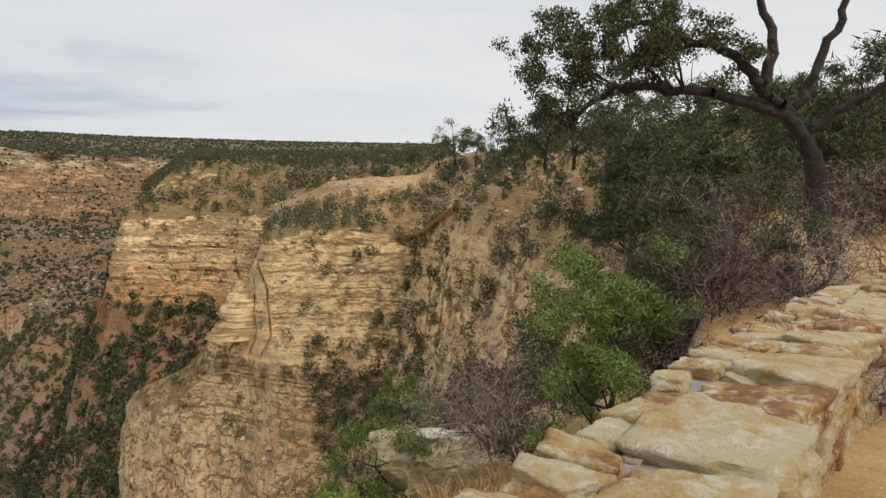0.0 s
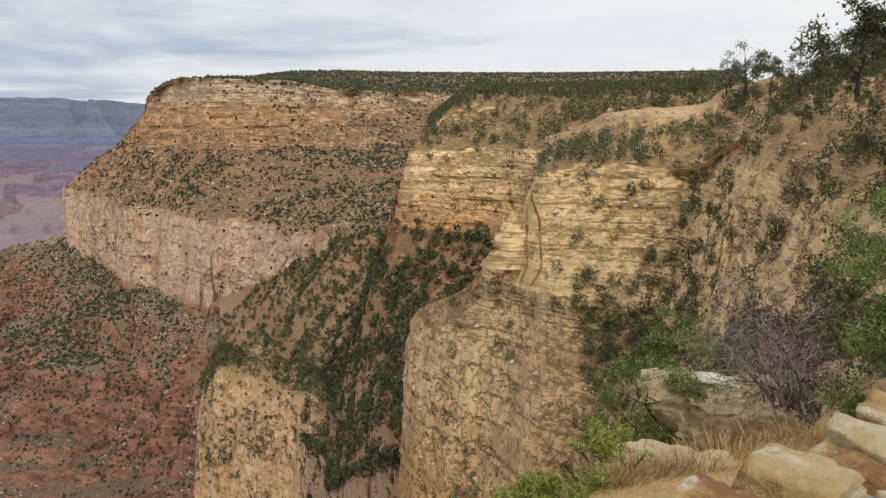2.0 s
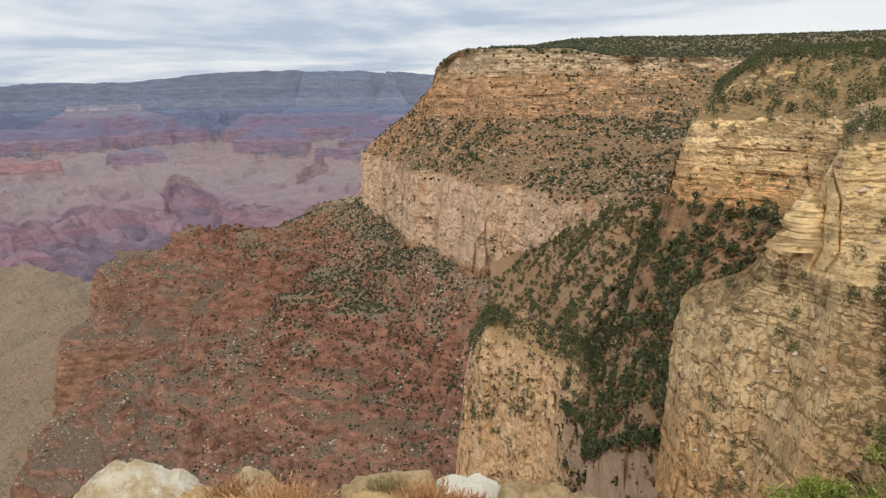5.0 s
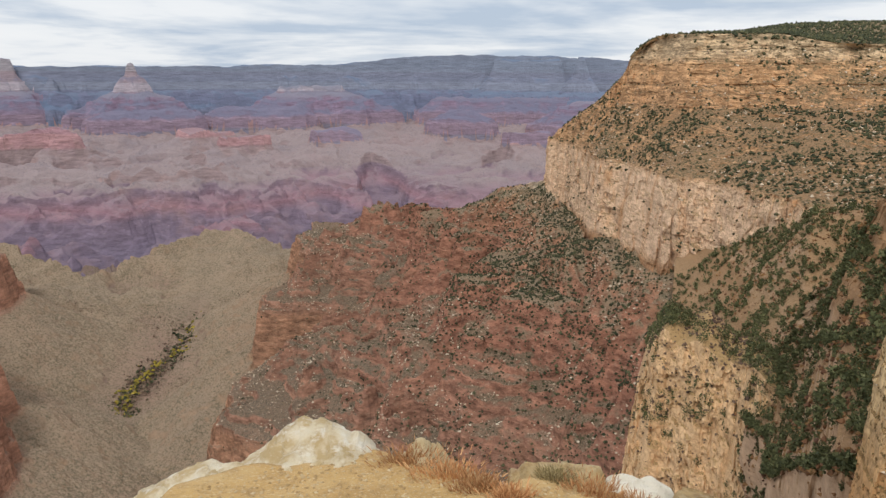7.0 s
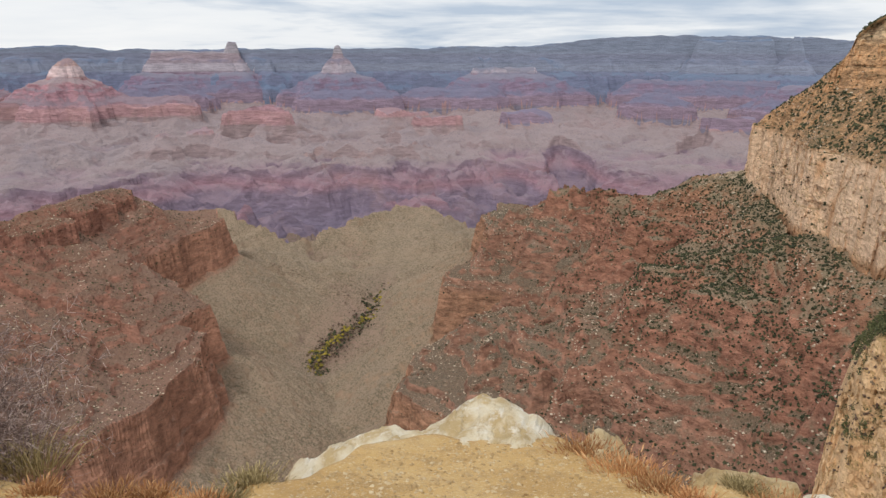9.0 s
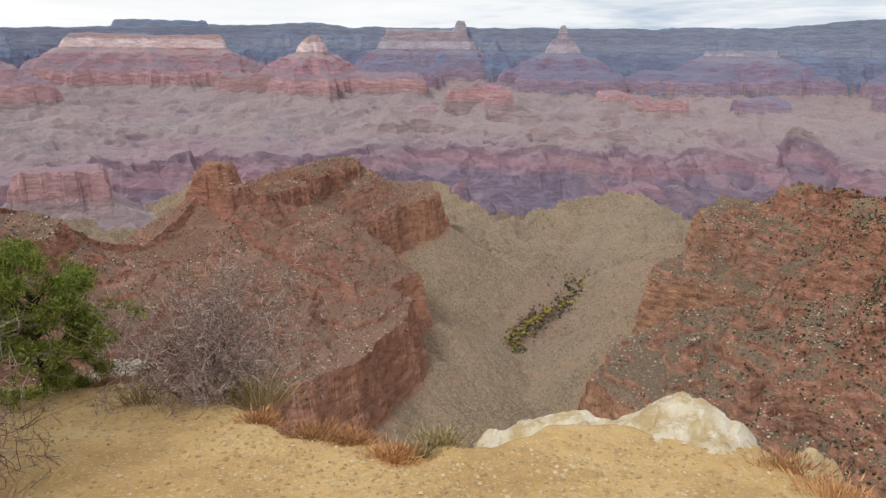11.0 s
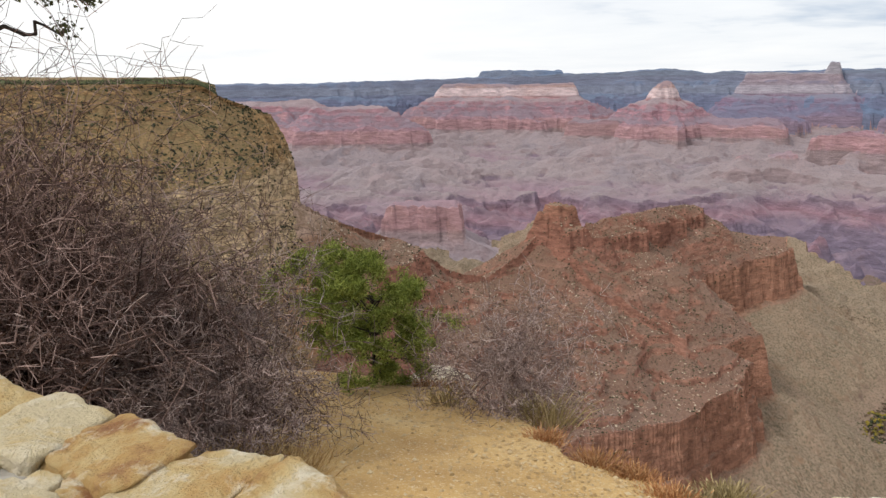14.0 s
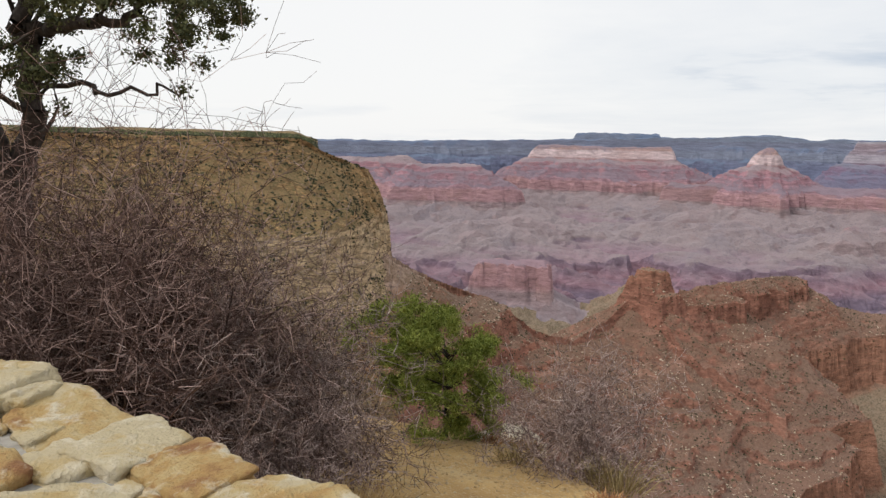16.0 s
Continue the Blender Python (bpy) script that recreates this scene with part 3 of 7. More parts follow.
# a bluer, darker far rock: haze and the clouds' shade put into its colour
rock_dusk = rock("far_rock_tinted_with_haze_and_cloud_shade", grain=3.4, veil=0.58, tint=(0.10, 0.13, 0.235), green=0.05, warm=(1.12, 1.16, 1.28), bedding=3.0, wide=True)

# a darker copy of rock_near for the lower cliff, with more streaks, rust and joints
rock_lower = rock("darker_limestone_of_the_lower_beds", grain=0.6, shift=95.0, green=0.5, warm=(1.04, 0.95, 0.77), patina=0.6, rusty=0.5, bedding=0.5, cracks=0.6, relief=0.5, upright=True)

rock_pale = rock("pale_cracked_sandstone_of_the_cliff_band", grain=1.2, veil=0.08, tint=(0.42, 0.32, 0.2), green=0.5, warm=(1.12, 1.02, 0.94), patina=0.4, rusty=0.8, cracks=0.6, bedding=0.8, upright=True, relief=0.8)
rock_rim = rock("yellow_limestone_of_the_wooded_rim", grain=1.5, veil=0.35, tint=(0.34, 0.25, 0.14), green=0.9, warm=(0.86, 0.83, 0.72), patina=0.6, rusty=0.4, cracks=0.4, bedding=3.0, relief=0.9)
rock_hill = rock("stony_soil_of_the_hillside", grain=0.4, shift=95.0, veil=0.35, tint=(0.44, 0.31, 0.16), green=0.5, warm=(1.15, 1.05, 0.9), patina=0.2, rusty=0.3, bedding=1.4, boulders=0.9, outcrop=0.8, relief=0.6)

PIECES = {}

# the long mesa across the side canyon
crest = [(-17.5, 1810, -142), (-17.8, 1740, -138), (-18.3, 1710, -115), (-20, 1580, -69), (-22.3, 1470, -3), (-23, 1430, 35), (-24.7, 1380, 64),
         (-27, 1310, 64), (-29.6, 1290, 62), (-33, 1340, 62), (-36.4, 1380, 50), (-42.3, 1450, 48), (-46, 1480, 48), (-53, 1520, 48), (-66, 1560, 48)]
white = [(-17.3, 1800), (-17.6, 1735), (-17.9, 1700), (-19.2, 1530), (-21, 1310), (-23, 1246), (-25.9, 1124),
         (-27.5, 1095), (-29.3, 1078), (-31.5, 1010), (-33.6, 962), (-36.3, 886), (-40, 860), (-46, 840), (-58, 820)]
foot = [(az + 0.25, d - 22) for az, d in white]
foot_z = [-300, -300, -300, -292, -285, -285, -285, -285, -270, -240, -190, -165, -160, -160, -160]
PIECES["mesa"] = cliff([crest, under(crest, white, 0.20, -52), at_level(white, -142), [(a, d, z) for (a, d), z in zip(foot, foot_z)]], 2.3, 2.0, (2, 16), [(60, 3.0), (-50, 4.5), (-60, 2.0), (-130, 2.5), (-145, 2.2), (-300, 2.2)],
                       back=((8, 0.5), (60, 6), (250, 22), (700, 62), (1500, 122), (3200, 215)), size=3.0, cleft=1.1, gully=1.15, seed=1.3, massive=-140, broken=1.0,
                       tops=[0, 0, 0, 0, 0, 0.1, 0.2, 0.35, 0.6, 0.85, 1, 1, 1, 1, 1])
sheet("mesa", PIECES["mesa"], rock_mesa, "flat-topped limestone mesa with a pale cliff band and wooded rim", "mesa",
      bands=(("flat_top", 63), ("upper_cliff", -48), ("scrub_slope", -140), ("pale_cliff", -2000, rock_pale)))

# the red ridge that runs out below the mesa, and the ridge like a ship beyond the left saddle: crest lines, and the brink of their cliffs
RED_CREST = [(1.2, 2860, -597), (-0.5, 2750, -575), (-2, 2600, -548), (-4.6, 2400, -436), (-6.3, 2250, -389), (-9, 2150, -383), (-11.4, 2050, -361),
             (-13.6, 1950, -291), (-16.7, 1780, -247), (-18.7, 1500, -270), (-21.2, 1300, -265), (-26.2, 1120, -265), (-29.8, 1065, -255), (-34, 955, -165)]
RED_BRINK = [(1.0, 2860), (2.5, 2830), (2.0, 2560), (0.8, 2300), (3.0, 2120), (4.9, 2010), (5.4, 1860), (1.0, 1835), (-1.6, 1790), (0.5, 1640),
             (5.2, 1480), (6.6, 1410), (8.3, 1240), (4, 1120), (-3, 1020), (-10.7, 930), (-17, 850), (-23, 770), (-27, 720), (-36, 660)]
SHIP_CREST = [(68, 1330, -150), (64, 1340, -160), (59.7, 1374, -208), (56.1, 1450, -269), (50.6, 1550, -341), (47.3, 1650, -430), (44.5, 1700, -459), (41.7, 1800, -420), (40.3, 1870, -378),
              (37.9, 1900, -372), (36.9, 1960, -384), (34, 2150, -390), (31, 2450, -416), (29.1, 2700, -440), (27.3, 2800, -509), (25.3, 2830, -585), (24, 2840, -596), (22.5, 2860, -598)]
SHIP_BRINK = [(70, 820), (60, 850), (56, 880), (52, 920), (47, 985), (43, 1060), (39, 1130), (36.5, 1180), (34, 1215),
              (28.3, 1310), (25, 1430), (23.6, 1620), (27, 1700), (23.8, 1825), (26, 2050), (29, 2255), (25.5, 2500), (22.3, 2860)]
az = np.linspace(-35, 70, 940)
rr = np.concatenate([np.geomspace(720, 2900, 500), np.geomspace(2915, 5400, 70)])
A, Rr = np.meshgrid(az, rr, indexing="ij")
X, Y = -np.sin(np.radians(A)) * Rr, np.cos(np.radians(A)) * Rr


def to_line(line, x, y):
    """Distance of places to a line, and the height of the line at the nearest place."""
    p = polar(*np.array([(q + (0,))[:3] for q in line], float).T)
    best, height = np.full(x.shape, 1e9), np.zeros(x.shape)
    for a, b in zip(p[:-1], p[1:]):
        d = b - a
        t = np.clip(((x - a[0]) * d[0] + (y - a[1]) * d[1]) / (d[0] ** 2 + d[1] ** 2), 0, 1)
        far = np.hypot(x - a[0] - t * d[0], y - a[1] - t * d[1])
        near = far < best
        best, height = np.where(near, far, best), np.where(near, a[2] + t * d[2], height)
    return best, height


def within(line, x, y):
    p = polar(*np.array([q[:2] for q in line], float).T)
    odd = np.zeros(x.shape, bool)
    for a, b in zip(p, np.roll(p, -1, 0)):
        if a[1] != b[1]:
            odd ^= ((a[1] > y) != (b[1] > y)) & (x < (b[0] - a[0]) * (y - a[1]) / (b[1] - a[1]) + a[0])
    return odd


def benches(top, foot, soft, hard, seed, first=None):
    """Smooth heights and the stepped heights that stand for them: soft slopes between hard beds that stand upright."""
    r = np.random.default_rng(seed)
    smooth, stepped = [0.0], [top]
    while stepped[-1] > foot:
        a, b = first if first and len(smooth) == 1 else (r.uniform(*soft), r.uniform(*hard))
        smooth += [smooth[-1] - 1.6 * a, smooth[-1] - 1.6 * a - 0.16 * b]
        stepped += [stepped[-1] - a, stepped[-1] - a - b]
    smooth = top + np.array(smooth) * (top - stepped[-1]) / -smooth[-1]
    return smooth, np.array(stepped)


RED_STEPS = benches(-345, -600, (7, 24), (5, 18), 12, (8, 44))
THIN_STEPS = benches(-345, -600, (3, 9), (1.2, 5), 5)


def ridge(crest, brink, mid, mid_z, seed, bare, wobble=1.0, gullies=1.0):
    """Heights of a ridge: from its crest to the line mid, on to the brink of the red cliff, and down to the valley floor."""
    wx = X + wobble * (30 * fbm(X / 210, Y / 210, seed, 2) + 13 * fbm(X / 60, Y / 60, seed + 1, 3))
    wy = Y + wobble * (30 * fbm(X / 210, Y / 210, seed + 5, 2) + 13 * fbm(X / 60, Y / 60, seed + 6, 3))
    dc, cz = to_line(crest, X, Y)
    db, _ = to_line(brink, wx, wy)
    c_az, c_d = np.array([(q[0], q[1]) for q in crest]).T
    o = np.argsort(c_az)
    in_range = (A > c_az.min()) & (A < c_az.max())
    behind = (Rr > np.interp(A, c_az[o], c_d[o])) & in_range
    inside = within(list(brink) + list(crest)[::-1], wx, wy) & ~behind
    z = -600 + (cz + 600) * db / np.maximum(db + dc, 1)
    if mid:
        dm, _ = to_line(mid, wx, wy)
        upper = within(list(mid) + list(crest)[::-1], wx, wy)
        high = mid_z + (cz - mid_z) * dm / np.maximum(dm + dc, 1)
        low = -600 + (mid_z + 600) * db / np.maximum(db + dm, 1)
        z = np.where(upper, np.maximum(high, z), np.minimum(low, cz))
    slope = np.where(inside, np.clip(np.minimum(dc / 120, db / 90), 0, 1), 0)
    vx, vy = X + 45 * fbm(X / 170, Y / 170, seed + 2, 2), Y + 45 * fbm(X / 170, Y / 170, seed + 3, 2)
    z = z - gullies * slope * (82 * (np.abs(fbm(vx / 170, vy / 170, seed + 7, 3)) - 0.3) + 18 * (np.abs(fbm(vx / 48, vy / 48, seed + 9, 3)) - 0.25))
    show = np.clip(0.55 + 1.1 * fbm(X / 150, Y / 150, seed + 8, 3) + bare, 0, 1)
    thin = np.clip(0.4 + 1.3 * fbm(X / 90, Y / 90, seed + 4, 3), 0, 1)
    led = np.interp(-z, -RED_STEPS[0], RED_STEPS[1]) + 0.7 * thin * (np.interp(-z, -THIN_STEPS[0], THIN_STEPS[1]) - z)
    z = np.where(inside & (z < -345), z + (led - z) * show, z)
    out = db + 8 * fbm(X / 45, Y / 45, seed + 11, 3) + 2 * hash3(np.floor(vx / 19), np.floor(vy / 19), 3)
    fall = np.interp(out, [-20, 0, 2, 6, 8, 15, 18, 26, 30, 120, 380, 700, 1100], [-596, -604, -628, -632, -655, -662, -698, -704, -738, -800, -960, -1040, -1300])
    z = np.where(inside, z, np.minimum(fall, np.where(in_range, cz, -600)))
    flat = np.interp(cz, [-570, -500], [200, 0])
    z = np.where(behind, np.where(dc > 700, -2000, cz - 0.62 * np.maximum(dc - flat, 0)), z)
    return z + 2.4 * fbm(X / 21, Y / 21, seed + 1, 3) + 0.8 * hash3(np.floor(X / 7), np.floor(Y / 7), 5), dc


# the foot of the green talus below the pale cliff, where the red ledges begin
RED_MID = [(-4.4, 2330), (-3.2, 2080), (-6, 1985), (-9.2, 1930), (-9.5, 1700), (-9.5, 1460), (-9.9, 1240), (-11.1, 1130), (-14.5, 1120), (-18.1, 1085), (-20, 1030), (-22.6, 965), (-25.7, 890), (-29, 830), (-36, 760)]
red_bare = np.clip(1 - np.abs(A + 14.5) / 5, 0, 1) * 0.9 + 0.1 + np.clip((A + 8) / 6, 0, 0.45)
red, _ = ridge(RED_CREST, RED_BRINK, RED_MID, -385, 4.1, red_bare)
ship, ship_far = ridge(SHIP_CREST, SHIP_BRINK, None, 0, 7.7, 0.1 + np.clip((A - 41) / 6, 0, 0.5), 0.6, 0.6)
# the broken cap along the ship's crest, and its rocky knob
cap = to_line(SHIP_CREST, X, Y)[1] + 7 + 5 * fbm(X / 60, Y / 60, 4.0, 3)
width = 62 + 30 * fbm(X / 70, Y / 70, 6.0, 3)
on_cap = (ship_far < width) & (A < 37.0) & (A > 28.4)
ship = np.where(on_cap, np.maximum(ship, cap - 6 * np.floor(6 * ship_far / width)), ship)
for k_az, k_d, half, top in ((39.2, 1885, 21, -312), (38.5, 1892, 17, -318), (40.0, 1880, 15, -331), (39.0, 1872, 30, -352), (38.4, 1868, 40, -368)):
    c = polar(k_az, k_d)
    u = np.maximum(np.abs(X - c[0]) + 4 * vnoise(Y / 11, X / 11, 2.0), np.abs(Y - c[1]) + 4 * vnoise(X / 11, Y / 11, 7.0))
    ship = np.maximum(ship, top + 2.5 * hash3(np.floor(X / 10), np.floor(Y / 10), 8) - np.maximum(u - half, 0) * 4)
# the valley floor with its creek, and the bench above the river
CREEK = ([1900, 2140, 2260, 2384, 2585, 2677, 3050, 4200], [14.6, 15.3, 16.4, 15.2, 13.0, 11.2, 10.2, 7.2])
creek = np.interp(Rr, *CREEK)
off = np.abs(A - creek) * np.pi / 180 * Rr
edge = np.interp(A, [-45, -20, -5, 3, 6.7, 11, 16.4, 20, 30, 41, 46, 52, 75], [4300, 4300, 4300, 3950, 4450, 4300, 3750, 3900, 4100, 4300, 3900, 4200, 4400]) + 160 * fbm(X / 420, Y / 420, 2.0, 4)
wx, wy = X + 60 * fbm(X / 300, Y / 300, 3.0, 2), Y + 60 * fbm(X / 300, Y / 300, 8.0, 2)
away = np.clip(off / 160, 0.12, 1)
Z = -992 + 26 * away * fbm(X / 380, Y / 380, 1.0, 3) - 36 * away * np.abs(fbm(wx / 230, wy / 230, 4.0, 4)) + 14 * fbm(X / 60, Y / 60, 6.0, 3) * away + np.minimum(0.12 * off, 120) + 0.03 * np.maximum(Rr - 2500, 0)
Z -= 14 * np.exp(-(off / 45) ** 2)
Z += 60 * np.exp(-((A - 7) / 5.5) ** 2) * np.clip((Rr - 2900) / 700, 0, 1)
drop = Rr - edge
Z -= np.clip(drop / 25, 0, 1) * 60 + np.clip(drop / 650, 0, 1) * 380 + np.abs(fbm(X / 150, Y / 150, 5.0, 4)) * 130 * np.clip(drop / 300, 0, 1)
Z += 1.2 * hash3(np.floor(X / 12), np.floor(Y / 12), 2)
# a red outlier on the bench beyond the saddle
c, a = polar(49.6, 3800), math.radians(52)
u, w = (X - c[0]) * math.cos(a) + (Y - c[1]) * math.sin(a), -(X - c[0]) * math.sin(a) + (Y - c[1]) * math.cos(a)
out = np.hypot(np.maximum(np.abs(u) - 150, 0), np.maximum(np.abs(w) - 60, 0)) + 38 * fbm(X / 90, Y / 90, 3.0, 3)
outlier = np.interp(out, [0, 40, 44, 60, 66, 240, 600, 900], [-622, -640, -690, -698, -770, -890, -1200, -4000]) + 3 * fbm(X / 30, Y / 30, 2.0, 2)
owner = np.where((red > Z) & (red >= ship), 1, np.where(ship > Z, 2, 0))
owner = np.where(outlier > np.maximum(Z, np.maximum(red, ship)), 3, owner)
Z = np.maximum(np.maximum(Z, outlier), np.maximum(red, ship))
idx = np.arange(A.size).reshape(A.shape)
f = np.stack([idx[:-1, :-1], idx[:-1, 1:], idx[1:, 1:], idx[1:, :-1]], -1).reshape(-1, 4)
V = np.stack([X, Y, Z], -1).reshape(-1, 3)
FV = drawn_in(V)
flatness = gentleness(Z, A, Rr).ravel()
even = Z.copy()
for _ in range(3):
    for axis in (0, 1):
        even = sum(np.roll(even, k, axis) for k in range(-4, 5)) / 9
even = even.ravel()
own = owner.ravel()[f].max(1)
for key, i in (("floor", 0), ("red_ridge", 1), ("ship_ridge", 2), ("outlier", 3)):
    used, back_to = np.unique(f[own == i], return_inverse=True)
    PIECES[key] = (FV[used], back_to.reshape(-1, 4), V[used, 2], flatness[used], even[used])
LAYER_PARTS = (("ledged_slope", -600), ("red_cliff", -738), ("foot_slope", -3000, rock_floor))
sheet("red_ridge", PIECES["red_ridge"], rock_red, "long red sandstone ridge with stepped ledges and scrub", "ridge", bands=LAYER_PARTS)
sheet("ship_ridge", PIECES["ship_ridge"], rock_ship, "red sandstone ridge with a rocky knob and ledged slopes", "ridge", bands=LAYER_PARTS)
# the outlier takes rock_far for its painted haze
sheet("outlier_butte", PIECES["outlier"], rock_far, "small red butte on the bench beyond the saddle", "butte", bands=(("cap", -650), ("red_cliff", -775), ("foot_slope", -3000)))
sheet("valley_floor", PIECES["floor"], rock_floor, "dry tan valley floor with gullies and a creek", "ground", kind="structure")

# the wooded rim on the left
crest = [(61.2, 1480, -60), (62.6, 1380, -42), (64.2, 1340, -26), (65.4, 1310, -9), (66.5, 1290, -4), (70, 1220, -3), (76, 1150, -3), (84, 1080, 0), (96, 1000, 4)]
white = [(59.4, 1480), (60, 1372), (61, 1250), (63, 1150), (65, 1100), (69, 1050), (75, 1000), (83, 950), (95, 900)]
foot = [(az - 0.5, d - 20, -235) for az, d in white]
skirt = [(az - 3, d - 220, -400) for az, d in white]
PIECES["left_rim"] = cliff([crest, under(crest, white, 0.3, -55), at_level(white, -142), foot, skirt], 2.6, 2.2, (2, 14), 3.5, back=((8, 0.3), (60, 1), (300, 3), (900, 8), (2500, 26)), size=2.5, gully=0.9, seed=11.2, massive=-140, tops=[0, 0, 0, 0.3, 1, 1, 1, 1, 1])
sheet("rim_cliff", PIECES["left_rim"], rock_rim, "yellow limestone rim cliff with a wooded flat top", "cliff",
      bands=(("flat_top", -4), ("upper_cliff", -50), ("scrub_slope", -140), ("pale_cliff", -236), ("foot_slope", -3000)))

# the wooded spur between the mesa and the near promontory
crest = [(-40.4, 350, -48), (-40.9, 346, -31), (-41.5, 344, -22), (-42.8, 372, -8), (-46.5, 420, 11), (-50.6, 410, 10), (-57, 370, 9), (-64, 320, 9)]
brow = [(-40.3, 347, -48.4), (-40.7, 338, -32), (-41.2, 331, -24), (-42.2, 326, -15), (-46.5, 325, -14), (-50.4, 308, -14), (-56, 270, -13), (-63, 225, -12)]
face = [(-40.2, 345), (-40.6, 332), (-41.1, 322), (-44, 310), (-47, 300), (-50, 285), (-54, 250), (-60, 200)]
slope = [(-35.0, 480, -150), (-36.4, 400, -136), (-37.8, 330, -108), (-41, 262, -82), (-44, 235, -78), (-47, 205, -72), (-51, 170, -66), (-57, 130, -56)]
bed = [(-33.5, 380, -170), (-35.4, 300, -152), (-37.4, 240, -118), (-40.2, 190, -94), (-43.4, 172, -88), (-46.4, 156, -84), (-50, 130, -78), (-56, 95, -66)]
PIECES["wooded_spur"] = cliff([crest, brow, at_level(face, -49)], 0.75, 0.6, (0.7, 4.2), [(10, 0.8), (-13, 1.2), (-49, 1.5)], back=((6, 0.3), (30, 1.5), (90, 5), (250, 15), (700, 36)), size=1.0, gully=0.7, seed=14.9, tops=[0, 0, 0, 0, 1, 1, 1, 1])
sheet("wooded_spur", PIECES["wooded_spur"], rock_mid, "banded limestone spur with junipers on its crest", "cliff", bands=(("wooded_top", -13), ("banded_cliff", -3000)))
rock_ravine = rock("ochre_soil_of_the_ravine", grain=1.0, shift=-45.0, veil=0.6, tint=(0.28, 0.16, 0.08), green=0.5, boulders=0.5, outcrop=0.4, rusty=0.3)
skirt = [(az, d - 45, z - 120) for az, d, z in bed]
PIECES["spur_foot"] = landform([at_level(face, -47), slope, bed, skirt], 1.3, size=0.8, gully=0.8, seed=15.9, bury=0.5, block=0.5, strata=[(-40, -110, 150, 7, 0.35), (-110, -400, 200, 9, 0.4)])
sheet("spur_foot", PIECES["spur_foot"], rock_ravine, "brown soil slope with junipers below the banded spur", "slope", bands=(("upper_slope", -85), ("lower_slope", -3000)))

# the lower pale cliff standing in the ravine
crest = [(-24.8, 470, -215), (-25.6, 452, -170), (-26.9, 437, -142), (-28.4, 432, -147), (-29.8, 424, -140), (-31.6, 402, -149), (-33.4, 378, -142), (-35.6, 345, -146), (-38, 310, -150)]
face = [(-24.0, 455), (-24.6, 430), (-25.4, 412), (-27.4, 408), (-28.8, 394), (-31, 374), (-33, 350), (-36, 315), (-39, 280)]
skirt = beyond(crest, [(a, d, -262) for a, d in face], 130, -360)
PIECES["pale_cliff"] = cliff([crest, at_level(face, -262), skirt], 0.9, 0.9, (2, 12), 1.0, massive=-120, broken=1.3, back=((15, -3), (60, -8), (150, -40)), size=1.3, cleft=1.6, gully=1.2, seed=17.4)
sheet("pale_cliff", PIECES["pale_cliff"], rock_low, "pale buff cliff standing in the wooded ravine", "cliff")

# the wooded slope at the head of the ravine
az = np.linspace(-62, -27, 260)
rr = np.geomspace(130, 1250, 200)
A, Rr = np.meshgrid(az, rr, indexing="ij")
X, Y = -np.sin(np.radians(A)) * Rr, np.cos(np.radians(A)) * Rr
Z = np.interp(Rr, [130, 260, 420, 600, 880, 1000, 1250], [-120, -165, -197, -186, -146, -128, -100])
Z = Z - np.clip(A + 36, 0, 20) * 16 + 16 * fbm(X / 110, Y / 110, 2.0, 4) - 22 * np.abs(fbm(X / 190, Y / 190, 9.0, 3)) + 8
idx = np.arange(A.size).reshape(A.shape)
f = np.stack([idx[:-1, :-1], idx[:-1, 1:], idx[1:, 1:], idx[1:, :-1]], -1).reshape(-1, 4)
V = np.stack([X, Y, Z], -1).reshape(-1, 3)
PIECES["ravine"] = (drawn_in(V), f, V[:, 2])
sheet("ravine_slope", PIECES["ravine"], rock_ravine, "brown ravine slope dotted with junipers", "ground", kind="structure")

# the near promontory with its stone tooth
crest = [(-41.6, 168, -47), (-42.6, 166, -43), (-45.9, 161, -37.5), (-47.9, 158, -30), (-49.2, 157, -25.5), (-50.2, 156, -20), (-51.0, 154, -14), (-52.0, 151, -10),
         (-54.5, 149, -9), (-57.2, 148, -8.8), (-62.5, 146, -9.4), (-65.0, 135, -5), (-67.6, 122, -1.1), (-72, 105, -1.3), (-78, 84, 0), (-90, 66, 2), (-108, 56, 3)]
mids = [(-41.0, 166), (-42.0, 160), (-44.4, 154), (-46.4, 150), (-48.2, 147), (-49.6, 145), (-50.8, 143), (-52.4, 139),
        (-55, 137), (-57.2, 137), (-60.6, 129), (-63.0, 117), (-65, 105), (-70, 86), (-77, 64), (-89, 50), (-107, 44)]
low = [(-40.4, 160), (-41.6, 152), (-43.4, 143), (-45.4, 136), (-47.2, 131), (-48.6, 127), (-50, 123), (-51.6, 120),
       (-53.6, 117), (-55.4, 113), (-57.6, 102), (-60, 88), (-62, 75), (-67, 56), (-75, 42), (-86, 34), (-105, 32)]
